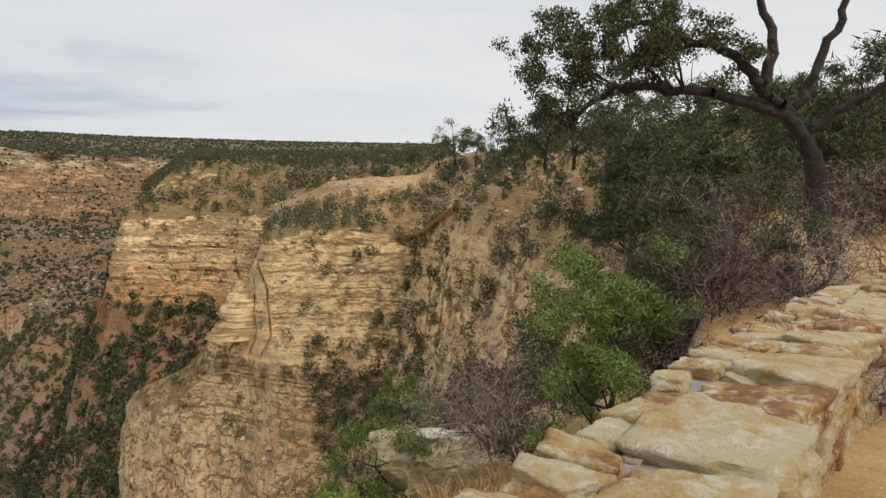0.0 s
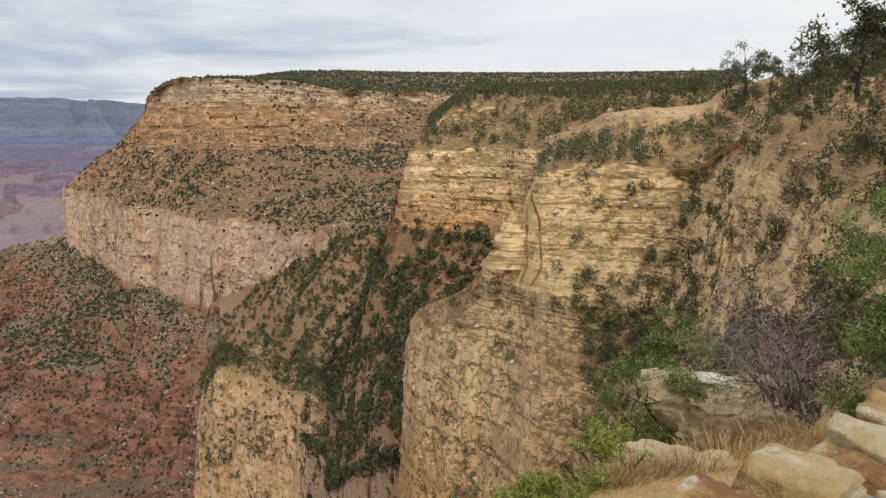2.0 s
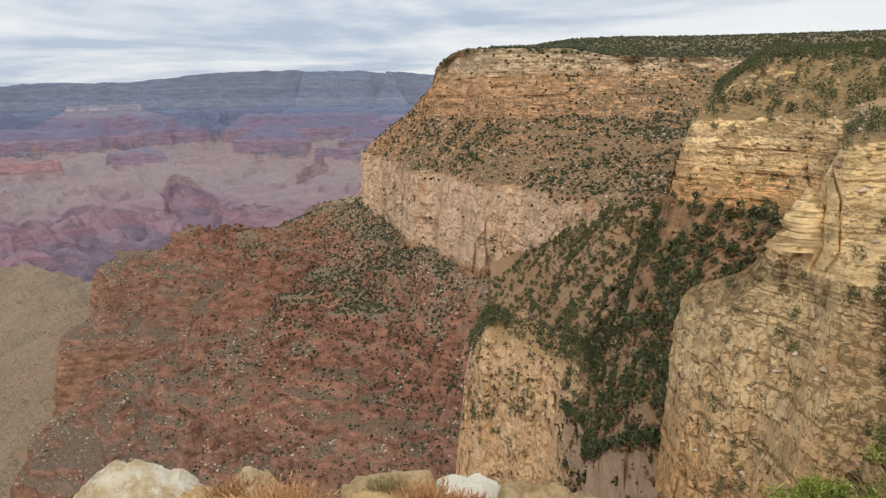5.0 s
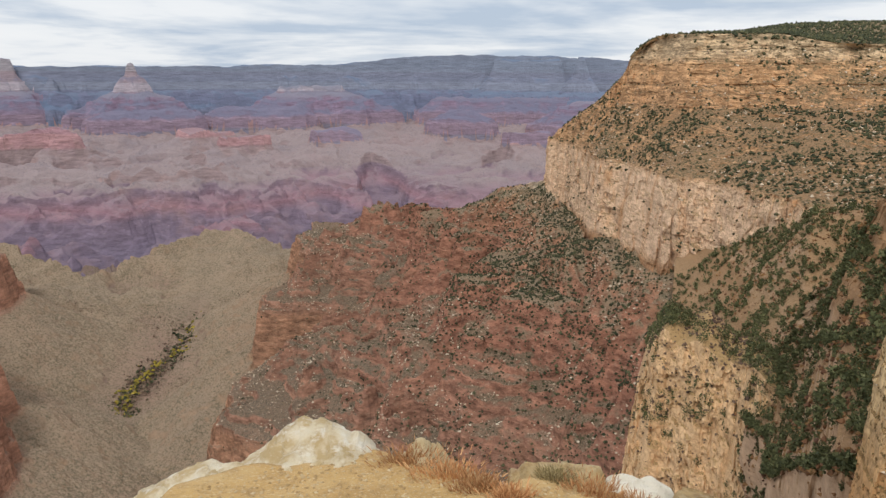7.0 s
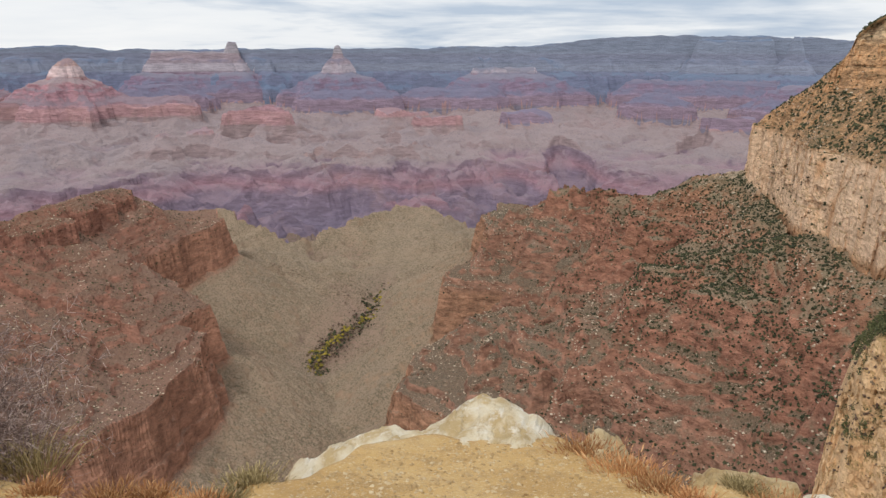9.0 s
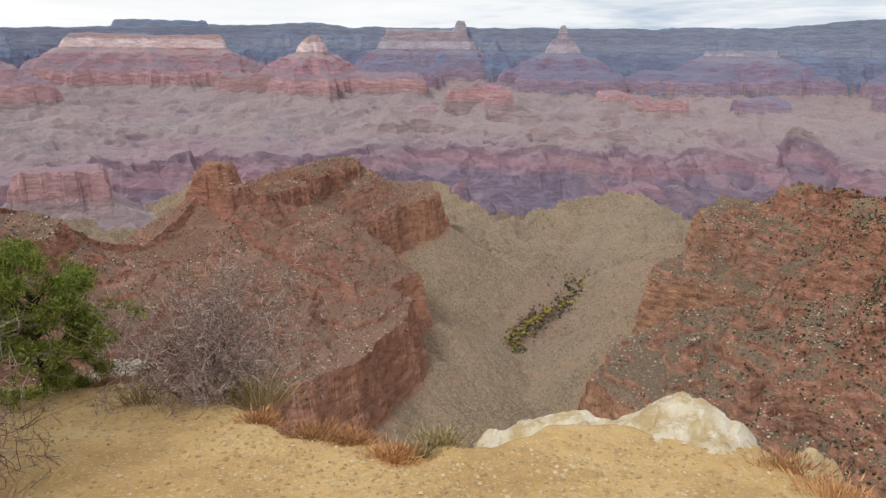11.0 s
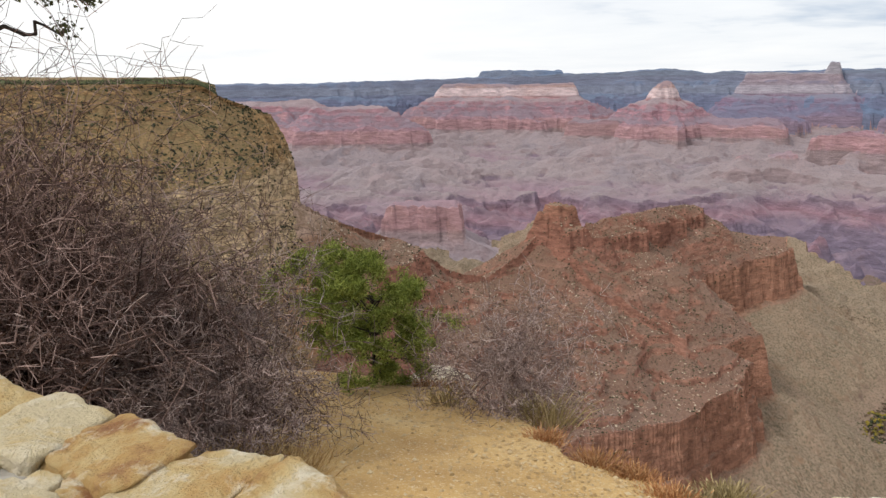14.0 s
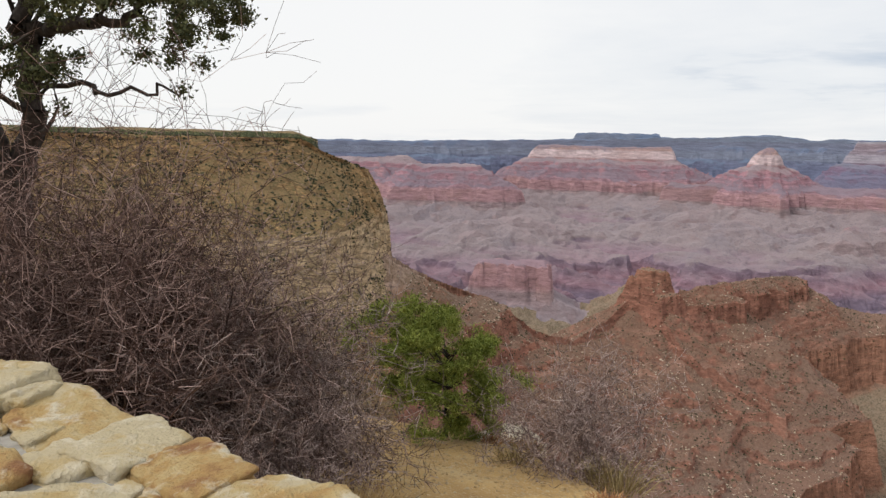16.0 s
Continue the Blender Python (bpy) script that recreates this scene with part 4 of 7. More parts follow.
# low ledges climbing the hillside behind the brink
HILL_STEPS = [(1.2, 0.1)]
for k in range(34):
    rise = 11.5 * (1 - math.exp(-k / 15))
    HILL_STEPS += [(2.4 + 3.1 * k, 0.1 + rise), (2.8 + 3.1 * k, 0.6 + rise)]
HILL_STEPS += [(125, 13.5), (220, 17)]
low_z = [-90, -85, -82, -78, -76, -74, -72, -70, -68, -65, -58, -50, -42, -28, -17, -7, -2]
mid_z = [-52, -50, -46, -44, -43, -42, -41, -40, -39, -38, -35, -31, -26, -17, -10, -3, 0]
PIECES["promontory"] = cliff([crest, [(a, d, z) for (a, d), z in zip(mids, mid_z)], [(a, d, z) for (a, d), z in zip(low, low_z)]], 0.36, 0.30, (0.25, 1.7), [(2, 0.5), (-12, 0.45), (-33, 0.45), (-36, 0.9), (-40, 0.25), (-52, 0.25), (-56, 0.7), (-90, 0.4)],
                             back=HILL_STEPS, size=0.5, gully=1.1, cleft=1.2, seed=21.6, massive=-50, broken=0.9, tops=[0, 0, 0, 0, 0, 0, 0, 0.1, 0.4, 0.7, 1, 1, 1, 1, 1, 1, 1], fall=1.6)
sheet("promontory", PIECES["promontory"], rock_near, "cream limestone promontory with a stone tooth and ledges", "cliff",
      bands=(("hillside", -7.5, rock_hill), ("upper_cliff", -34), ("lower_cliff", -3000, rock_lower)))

# the stone tooth that stands in front of the promontory's brow
tooth = polar(-49.7, 150.5, -30.0)
ring, up = np.linspace(0, 2 * math.pi, 25)[:-1], np.linspace(0, 1, 40)
T, H = np.meshgrid(ring, up, indexing="ij")
wide = np.interp(H, [0, 0.25, 0.55, 0.8, 1], [6.0, 4.9, 3.5, 1.9, 0.3]) * (1 + 0.22 * vnoise(np.cos(T) * 1.6, np.sin(T) * 1.6, H * 9) + 0.10 * hash3(np.floor(T * 1.3), np.floor(H * 9), 2) + 0.04 * hash3(0, np.floor(H * 11), 6))
v = np.stack([tooth[0] + np.cos(T) * wide, tooth[1] + np.sin(T) * wide, tooth[2] + 11.4 * H], -1).reshape(-1, 3)
idx = np.arange(T.size).reshape(T.shape)
nxt = np.roll(idx, -1, 0)
fT = np.stack([idx[:, :-1], nxt[:, :-1], nxt[:, 1:], idx[:, 1:]], -1).reshape(-1, 4)
part("stone_tooth", mesh_from("stone_tooth", v, fT, False, v[:, 2]), rock_near, bpy.data.objects["promontory"], "pointed cream stone tooth")

# the north side of the gorge: buttes by name, bearing, distance, height of the top, half length, half width, turn, material and label
# their blue, mauve and dusky casts are haze and cloud shade painted by the materials
BUTTES = [
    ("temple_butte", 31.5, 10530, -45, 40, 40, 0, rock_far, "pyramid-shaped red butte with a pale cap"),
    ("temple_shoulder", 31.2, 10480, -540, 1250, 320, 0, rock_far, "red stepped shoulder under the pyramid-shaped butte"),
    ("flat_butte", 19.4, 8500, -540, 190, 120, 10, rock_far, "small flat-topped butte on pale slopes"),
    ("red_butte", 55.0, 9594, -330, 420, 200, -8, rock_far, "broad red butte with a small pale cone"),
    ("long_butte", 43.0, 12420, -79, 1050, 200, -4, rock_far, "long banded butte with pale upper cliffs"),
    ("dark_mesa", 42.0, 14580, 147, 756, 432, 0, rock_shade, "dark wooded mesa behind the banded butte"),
    ("shaded_butte", 13.2, 12285, 142, 29, 29, 0, rock_dusk, "hazy blue-grey butte with a rounded pale tip"),
    ("shaded_shoulder", 12.4, 10881, -485, 491, 187, 12, rock_dusk, "hazy dusky shoulder below the blue-grey butte"),
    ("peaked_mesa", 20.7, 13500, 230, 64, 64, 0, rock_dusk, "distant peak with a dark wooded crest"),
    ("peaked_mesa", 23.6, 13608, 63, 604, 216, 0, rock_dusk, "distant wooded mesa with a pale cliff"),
    ("knoll_butte", 4.8, 11349, -482, 561, 234, -6, rock_dusk, "hazy blue-grey butte with a level top"),
    ("dome_butte", -10.4, 9828, -462, 152, 105, 0, rock_dusk, "rounded hazy mauve butte on a broad apron"),
    ("dome_shoulder", -13.5, 12402, -377, 1053, 292, 0, rock_dusk, "hazy blue-grey shoulder behind the rounded butte"),
    ("tower_butte", -19.3, 12636, 292, 46, 46, 0, rock_shade, "hazy blue-grey tower with sloping shoulders"),
    ("cloud_mesa", -15.4, 13176, 262, 561, 216, 0, rock_shade, "hazy blue-grey mesa reaching into the cloud"),
    ("side_butte", 8.5, 9594, -649, 304, 152, 30, rock_far, "low hazy mauve butte with pale slopes"),
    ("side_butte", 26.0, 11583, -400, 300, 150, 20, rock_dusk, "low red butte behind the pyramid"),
    ("banded_butte", -22.0, 9600, -330, 500, 200, 0, rock_dusk, "banded hazy dusky butte among the far cliffs"),
    ("banded_butte", 0.8, 12300, -190, 500, 200, 0, rock_dusk, "banded hazy dusky butte among the far cliffs"),
    ("low_butte", 5.8, 8300, -640, 260, 110, 15, rock_far, "low red butte on a broad hazy lilac apron"),
    ("low_butte", 11.5, 7300, -742, 330, 90, -10, rock_far, "low red butte on a broad hazy lilac apron"),
    ("low_butte", 24.4, 7600, -690, 260, 80, 25, rock_far, "low red butte on a broad hazy lilac apron"),
    ("low_butte", 36.2, 7800, -735, 420, 90, -12, rock_far, "low red butte on a broad hazy lilac apron"),
    ("low_butte", 51.0, 7400, -742, 300, 90, 30, rock_far, "low red butte on a broad hazy lilac apron"),
    ("low_butte", -1.2, 8700, -600, 300, 110, 20, rock_dusk, "low hazy dusky butte on a broad lilac apron"),
    ("low_butte", -15.5, 8300, -610, 260, 110, 0, rock_dusk, "low hazy dusky butte on a broad lilac apron"),
    ("banded_butte", 60.5, 10800, -260, 500, 200, 0, rock_far, "banded hazy mauve butte among the far cliffs"),
]
FAR_SIDE = [(400, -48, 160, 30, 0.6), (-48, -142, 130, 30, 0.5), (-142, -267, 60, 60, 0.5), (-267, -345, 230, 30, 0.4), (-345, -600, 470, 36, 0.7), (-600, -738, 40, 60, 0.5), (-738, -930, 760, 40, 0.4),
            (-930, -958, 900, 14, 0.5), (-958, -1038, 40, 40, 0.5), (-1038, -1150, 620, 30, 0.6), (-1150, -1430, 800, 50, 0.5)]
fz, fr = ledges(FAR_SIDE)
az = np.linspace(-31, 72, 860)
rr = np.concatenate([np.geomspace(4400, 9000, 170), np.geomspace(9030, 15500, 190)])
A, Rr = np.meshgrid(az, rr, indexing="ij")
X, Y = -np.sin(np.radians(A)) * Rr, np.cos(np.radians(A)) * Rr
wx, wy = X + 260 * fbm(X / 1300, Y / 1300, 2.0, 3), Y + 260 * fbm(X / 1300, Y / 1300, 6.0, 3)
carve = 430 * (np.abs(fbm(wx / 1250, wy / 1250, 3.0, 4)) - 0.10) + 260 * (np.abs(fbm(wx / 480, wy / 480, 13.0, 3)) - 0.2) + 80 * fbm(wx / 420, wy / 420, 5.0, 3) + 40 * fbm(wx / 130, wy / 130, 8.0, 2)
crest_az = [-34, -24, -17, -12, -6, -1, 5, 12, 16, 22, 29, 32, 35, 40, 48, 52.5, 59, 75]
crest_z = [200, 220, 300, 330, 270, 150, 130, 90, 90, 80, 70, 150, 90, 60, -20, -40, -60, -60]
rim_z = np.interp(A, crest_az, crest_z) + 14 * fbm(A / 1.7, 0 * A, 3.0, 3)
rim_d = np.maximum(13700 - Rr, 0)
grow_in = np.clip(rim_d / 500, 0, 1)
Z = np.interp(np.maximum(rim_d + 2.4 * carve * grow_in, 0) + np.interp(-rim_z, -fz, fr), fr, fz)
owner = np.zeros(A.shape, int)
for i, (name, b_az, b_d, top, long, wide, turn, mat, label) in enumerate(BUTTES):
    c, a = polar(b_az, b_d), math.radians(b_az + turn)
    u, w = (X - c[0]) * math.cos(a) + (Y - c[1]) * math.sin(a), -(X - c[0]) * math.sin(a) + (Y - c[1]) * math.cos(a)
    far = np.hypot(np.maximum(np.abs(u) - long, 0), np.maximum(np.abs(w) - wide, 0))
    turn_in = np.arctan2(w, u)
    far = far * (1 + 0.32 * fbm(np.cos(turn_in) * 1.9 + 7.3 * i, np.sin(turn_in) * 1.9, far / 2600, 3))
    far = np.maximum(far + 0.7 * carve * np.clip(far / 700, 0.04, 1), 0)
    z = np.interp(far + np.interp(-top, -fz, fr), fr, fz)
    owner = np.where(z > Z, i + 1, owner)
    Z = np.maximum(Z, z)
# the side canyon that comes down from the north
side_az = np.interp(Rr, [4400, 6500, 8500, 11000, 14000], [-5.2, -4.6, -3.4, -2.2, -0.8])
lateral = np.abs(A - side_az) * np.pi / 180 * Rr + 150 * fbm(X / 700, Y / 700, 9.0, 3)
Z = np.minimum(Z, np.interp(lateral, [0, 90, 160, 420, 900, 1500, 1560, 2400], [-1330, -1280, -1060, -960, -840, -640, -560, 600]) + np.maximum(Rr - 7000, 0) * 0.22)
brim = np.interp(A, [-31, 4, 24, 29, 33, 72], [5500, 5700, 5900, 5300, 4700, 4650]) + 1500 * (np.abs(fbm(wx / 1300, wy / 1300, 4.0, 4)) - 0.3) + 160 * fbm(wx / 260, wy / 260, 7.0, 3)
Z = np.minimum(Z, np.interp(Rr - brim, [-1300, -300, 0, 90, 260, 300, 620, 680, 1150, 1180, 1500], [-1500, -1415, -1330, -1240, -1200, -1130, -1080, -1040, -1000, -952, -900]) + np.maximum(Rr - brim - 1500, 0))
Z = Z + 300 * np.abs(fbm(wx / 330, wy / 330, 15.0, 3)) * np.clip((-1180 - Z) / 100, 0, 1) * np.clip((6300 - Rr) / 400, 0, 1) * np.clip(lateral / 700 - 0.3, 0, 1)
# ravines that branch down the slopes, deeper in the soft beds and in the inner gorge
vx, vy = X + 120 * fbm(X / 420, Y / 420, 21.0, 3), Y + 120 * fbm(X / 420, Y / 420, 25.0, 3)
ravine = np.abs(fbm(vx / 640, vy / 640, 11.0, 4)) + 0.5 * np.abs(fbm(vx / 210, vy / 210, 17.0, 3))
Z = Z - 75 * (ravine - 0.1) * np.clip((Z + 1100) / 60, 0, 1) * np.clip((-640 - Z) / 120, 0, 1) - 150 * (ravine - 0.4) * np.clip((-985 - Z) / 60, 0, 1)
Z = Z - 40 * (ravine - 0.3) * np.clip((Z + 640) / 60, 0, 1) * np.clip((-60 - Z) / 80, 0, 1)
Z = Z + 16 * fbm(X / 190, Y / 190, 9.0, 3) * np.clip((Z + 1500) / 400, 0.3, 1)
idx = np.arange(A.size).reshape(A.shape)
f = np.stack([idx[:-1, :-1], idx[:-1, 1:], idx[1:, 1:], idx[1:, :-1]], -1).reshape(-1, 4)
V = np.stack([X, Y, Z], -1).reshape(-1, 3)
FV = drawn_in(V)
flatness = gentleness(Z, A, Rr).ravel()
zm, om, am = Z.ravel()[f].mean(1), np.median(owner.ravel()[f], axis=1).astype(int), A.ravel()[f].mean(1)


def far_piece(name, pick, mat, label, category, kind="", bands=()):
    g = f[pick]
    if len(g) == 0:
        return
    used, back = np.unique(g, return_inverse=True)
    sheet(name, (FV[used], back.reshape(-1, 4), V[used, 2], flatness[used]), mat, label, category, kind, bands)


def biggest(pick):
    """The largest connected patch among the picked faces of the grid."""
    todo, best = pick.reshape(A.shape[0] - 1, A.shape[1] - 1).copy(), []
    for i, j in zip(*np.nonzero(todo)):
        if not todo[i, j]:
            continue
        todo[i, j] = False
        patch, edge_of = [(i, j)], [(i, j)]
        while edge_of:
            p, q = edge_of.pop()
            for a, b in ((p + 1, q), (p - 1, q), (p, q + 1), (p, q - 1)):
                if 0 <= a < todo.shape[0] and 0 <= b < todo.shape[1] and todo[a, b]:
                    todo[a, b] = False
                    patch.append((a, b))
                    edge_of.append((a, b))
        if len(patch) > len(best):
            best = patch
    out = np.zeros(todo.shape, bool)
    if best:
        out[tuple(np.array(best).T)] = True
    return out.ravel()


rest = np.ones(len(f), bool)
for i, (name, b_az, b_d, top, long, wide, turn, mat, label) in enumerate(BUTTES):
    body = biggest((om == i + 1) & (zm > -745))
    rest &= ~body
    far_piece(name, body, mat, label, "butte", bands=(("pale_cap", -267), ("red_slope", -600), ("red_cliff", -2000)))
back_wall = (zm > -745) & (np.hypot(*(V[f].mean(1)[:, :2].T)) > 12300)
# rim and bench wear the haze tint in their base colour
far_piece("far_rim", rest & back_wall, rock_shade, "distant canyon rim tinted blue-grey with haze under low cloud", "backdrop", "structure")
far_piece("north_bench", rest & ~back_wall, rock_bench, "haze-tinted mauve bench and slopes beyond the inner gorge", "ground", "structure")
# ---------------------------------------------------------------- near ground
def lip(az):
    """How far the ground reaches before it breaks off, by bearing."""
    return np.interp(az, [-130, -100, -85, -72, -64, -58, -54.5, -45, -30, -22.6, -14.7, -12.1, -7.3, -3, 3.1, 7, 12, 16, 19.2, 26.3, 28.8, 36, 41.5, 47.3, 51.4, 62, 75, 85, 100, 130],
                     [60, 60, 22, 8.4, 6.6, 5.9, 4.6, 4.0, 4.4, 4.5, 4.3, 4.1, 4.7, 5.1, 5.1, 4.95, 4.7, 4.4, 4.15, 3.85, 4.3, 4.6, 6.0, 7.3, 7.0, 7.5, 7.5, 9, 40, 60])


def ground_z(x, y):
    """Height of the near ground: level behind the wall, sloping away in front of it, rising to the right."""
    x, y = np.asarray(x, float), np.asarray(y, float)
    out = np.clip((y - 0.8) / 0.6, 0, 1)
    z = -1.6 - 0.235 * np.maximum(y - 0.2, 0)
    z = z - 0.12 * np.maximum(-x - 1.5, 0) * out - 0.17 * np.clip(x - 1.0, 0, 14) * out
    z = z + 0.09 * np.clip(x - 8, 0, 12) * (1 - np.clip((y - 2) / 5, 0, 1))
    return z + 0.05 * fbm(x / 1.7, y / 1.7, 3.0, 3) + 0.012 * fbm(x / 0.25, y / 0.25, 4.0, 3)


m_soil, nt, bs = material("sandy_soil")
geo = nt.nodes.new("ShaderNodeNewGeometry")
n1 = nd(nt, "ShaderNodeTexNoise", [("Vector", geo.outputs["Position"])], Scale=1.3, Detail=5.0).outputs[0]
n2 = nd(nt, "ShaderNodeTexNoise", [("Vector", geo.outputs["Position"])], Scale=38.0, Detail=4.0, Roughness=0.7).outputs[0]
c = colours(nt, n1, [(0.3, (0.36, 0.215, 0.075)), (0.55, (0.50, 0.325, 0.125)), (0.75, (0.55, 0.39, 0.185))])
n3 = nd(nt, "ShaderNodeTexNoise", [("Vector", geo.outputs["Position"])], Scale=7.0, Detail=6.0, Roughness=0.75).outputs[0]
c = mixc(nt, mth(nt, "MULTIPLY", mth(nt, "SUBTRACT", n3, 0.50), 4.0, clamp=True), c, (0.30, 0.19, 0.08))
grit = nt.nodes.new("ShaderNodeTexVoronoi")
grit.inputs["Scale"].default_value = 70.0
nt.links.new(geo.outputs["Position"], grit.inputs["Vector"])
c = mixc(nt, mth(nt, "MULTIPLY", mth(nt, "SUBTRACT", 0.30, grit.outputs["Distance"]), 3.0, clamp=True), c, (0.58, 0.45, 0.27))
c = mixc(nt, mth(nt, "MULTIPLY", mth(nt, "SUBTRACT", n2, 0.56), 7.0, clamp=True), c, (0.62, 0.52, 0.36))
c = mixc(nt, mth(nt, "MULTIPLY", mth(nt, "SUBTRACT", 0.40, n2), 6.0, clamp=True), c, (0.22, 0.14, 0.07))
nt.links.new(c, bs.inputs["Base Color"])
bs.inputs["Roughness"].default_value = 0.95
nt.links.new(nd(nt, "ShaderNodeBump", [("Height", n2)], Strength=0.7, Distance=0.02).outputs[0], bs.inputs["Normal"])

az = np.concatenate([np.arange(-180, -95, 3.0), np.arange(-95, 95, 0.5), np.arange(95, 180, 3.0), [180.0]])
us = np.concatenate([np.linspace(0.0, 1.0, 112), 1 + np.array([0.012, 0.03, 0.06, 0.1, 0.2, 0.4, 0.8, 1.6, 3.0, 6.0])])
A, U = np.meshgrid(az, us, indexing="ij")
L = lip(A) * (1 + 0.05 * fbm(A / 6, 0 * A, 1.0, 3) * np.clip((170 - np.abs(A)) / 40, 0, 1))
R = L * np.minimum(U, 1) + np.maximum(U - 1, 0) * 6.0
X, Y = -np.sin(np.radians(A)) * R, np.cos(np.radians(A)) * R
Z = ground_z(X, Y)
over = np.maximum(U - 1, 0)
Z = Z - np.interp(A, [-100, -90, -66, -50, 70, 90, 100], [0, 0.12, 0.28, 1, 1, 0.6, 0]) * (over * 13 * (1 + 0.5 * fbm(A / 5, U * 2, 7.0, 3)) + np.clip(over / 0.03, 0, 1) * 0.25)
idx = np.arange(A.size).reshape(A.shape)
f = np.stack([idx[:-1, :-1], idx[:-1, 1:], idx[1:, 1:], idx[1:, :-1]], -1).reshape(-1, 4)
ground = thing("ground", mesh_from("ground", np.stack([X, Y, Z], -1).reshape(-1, 3), f, True), m_soil, "sandy ground with gravel that breaks off at the canyon edge", "ground", kind="structure")
# ---------------------------------------------------------------- plants
def leaf_material(name, a, b, c, rough=0.75):
    m, nt, bs = material(name)
    geo = nt.nodes.new("ShaderNodeNewGeometry")
    tone = colours(nt, geo.outputs["Random Per Island"], [(0.0, a), (0.55, b), (1.0, c)])
    oi = nt.nodes.new("ShaderNodeObjectInfo")
    shade = mth(nt, "MULTIPLY_ADD", oi.outputs["Random"], 0.4, 0.8)
    tone = mixc(nt, 1.0, tone, nd(nt, "ShaderNodeCombineColor", [("Red", shade), ("Green", shade), ("Blue", shade)]).outputs[0], "MULTIPLY")
    nt.links.new(tone, bs.inputs["Base Color"])
    bs.inputs["Roughness"].default_value = rough
    bs.inputs["Specular IOR Level"].default_value = 0.2
    return m


m_juniper = leaf_material("juniper_green", (0.040, 0.048, 0.022), (0.086, 0.098, 0.042), (0.16, 0.165, 0.075))
m_pine = leaf_material("pinyon_green", (0.06, 0.09, 0.024), (0.14, 0.19, 0.05), (0.26, 0.31, 0.095))
m_bright = leaf_material("young_juniper_green", (0.09, 0.12, 0.022), (0.20, 0.24, 0.045), (0.34, 0.37, 0.09))
m_scrub = leaf_material("scrub_green", (0.022, 0.028, 0.014), (0.042, 0.048, 0.024), (0.085, 0.085, 0.042))
m_dry = leaf_material("dry_scrub", (0.07, 0.045, 0.035), (0.13, 0.085, 0.06), (0.20, 0.15, 0.10))
m_rust = leaf_material("rusty_oak_brush", (0.10, 0.05, 0.03), (0.19, 0.095, 0.045), (0.30, 0.17, 0.07))
m_gold = leaf_material("autumn_cottonwood", (0.10, 0.085, 0.02), (0.24, 0.19, 0.03), (0.36, 0.28, 0.05))
m_sage = leaf_material("sage_grey_green", (0.17, 0.13, 0.06), (0.30, 0.235, 0.11), (0.44, 0.36, 0.20))
m_grass = leaf_material("dry_grass", (0.26, 0.16, 0.07), (0.42, 0.29, 0.13), (0.58, 0.45, 0.25))
m_russet = leaf_material("russet_grass", (0.30, 0.13, 0.05), (0.45, 0.23, 0.10), (0.58, 0.36, 0.18))

def clumps(places, sizes, squash=0.8, ragged=0.4):
    """Far bushes of a few faces each, all in one mesh."""
    n = len(places)
    o = np.array([(1, 0, 0), (0, 1, 0), (-1, 0, 0), (0, -1, 0), (0, 0, 1), (0, 0, -1)], float)
    v = o[None] * (1 + rng.uniform(-ragged, ragged, (n, 6, 1))) + rng.uniform(-0.25, 0.25, (n, 6, 3))
    a = rng.uniform(0, 6.28, n)
    x = v[..., 0] * np.cos(a)[:, None] - v[..., 1] * np.sin(a)[:, None]
    y = v[..., 0] * np.sin(a)[:, None] + v[..., 1] * np.cos(a)[:, None]
    v = np.stack([x, y, v[..., 2] * squash + 0.45 * squash], -1) * np.asarray(sizes)[:, None, None] * 0.55 + places[:, None, :]
    k = np.array([(i, (i + 1) % 4, 4) for i in range(4)] + [((i + 1) % 4, i, 5) for i in range(4)])
    return v.reshape(-1, 3), (k[None] + 6 * np.arange(n)[:, None, None]).reshape(-1, 3)


def leaves(places, size, stretch=1.6, up=0.3, broad=0.5):
    """Small leaf blades at the given places, each turned its own way."""
    n = len(places)
    d = rng.normal(size=(n, 3))
    d[:, 2] += up
    d /= np.linalg.norm(d, axis=1, keepdims=True)
    e = np.cross(d, rng.normal(size=(n, 3)))
    e /= np.linalg.norm(e, axis=1, keepdims=True)
    s = (size * rng.uniform(0.6, 1.4, n))[:, None]
    v = np.stack([places - e * s * broad, places + e * s * broad, places + d * s * stretch], 1)
    return v.reshape(-1, 3), np.arange(3 * n).reshape(-1, 3)


def far_trees(places, heights, blades=70, leaf=0.115):
    """Trees some way off: a stem and a loose crown of blades, all in one mesh."""
    n = len(places)
    h = np.asarray(heights)[:, None]
    q = rng.normal(size=(n, blades, 3))
    q /= np.linalg.norm(q, axis=2, keepdims=True)
    q *= rng.uniform(0.35, 1.0, (n, blades, 1)) ** 0.5
    lob = 1 + 0.45 * vnoise(q[..., 0] * 1.7 + np.arange(n)[:, None] * 3.3, q[..., 1] * 1.7, q[..., 2] * 1.7)
    q = q * lob[..., None]
    wide = rng.uniform(0.30, 0.44, n)[:, None]
    c = np.stack([q[..., 0] * wide * h, q[..., 1] * wide * h, (0.55 + 0.47 * q[..., 2]) * h], -1) + places[:, None, :]
    v, f = leaves(c.reshape(-1, 3), np.repeat(leaf * np.asarray(heights), blades), 1.3)
    return v, f


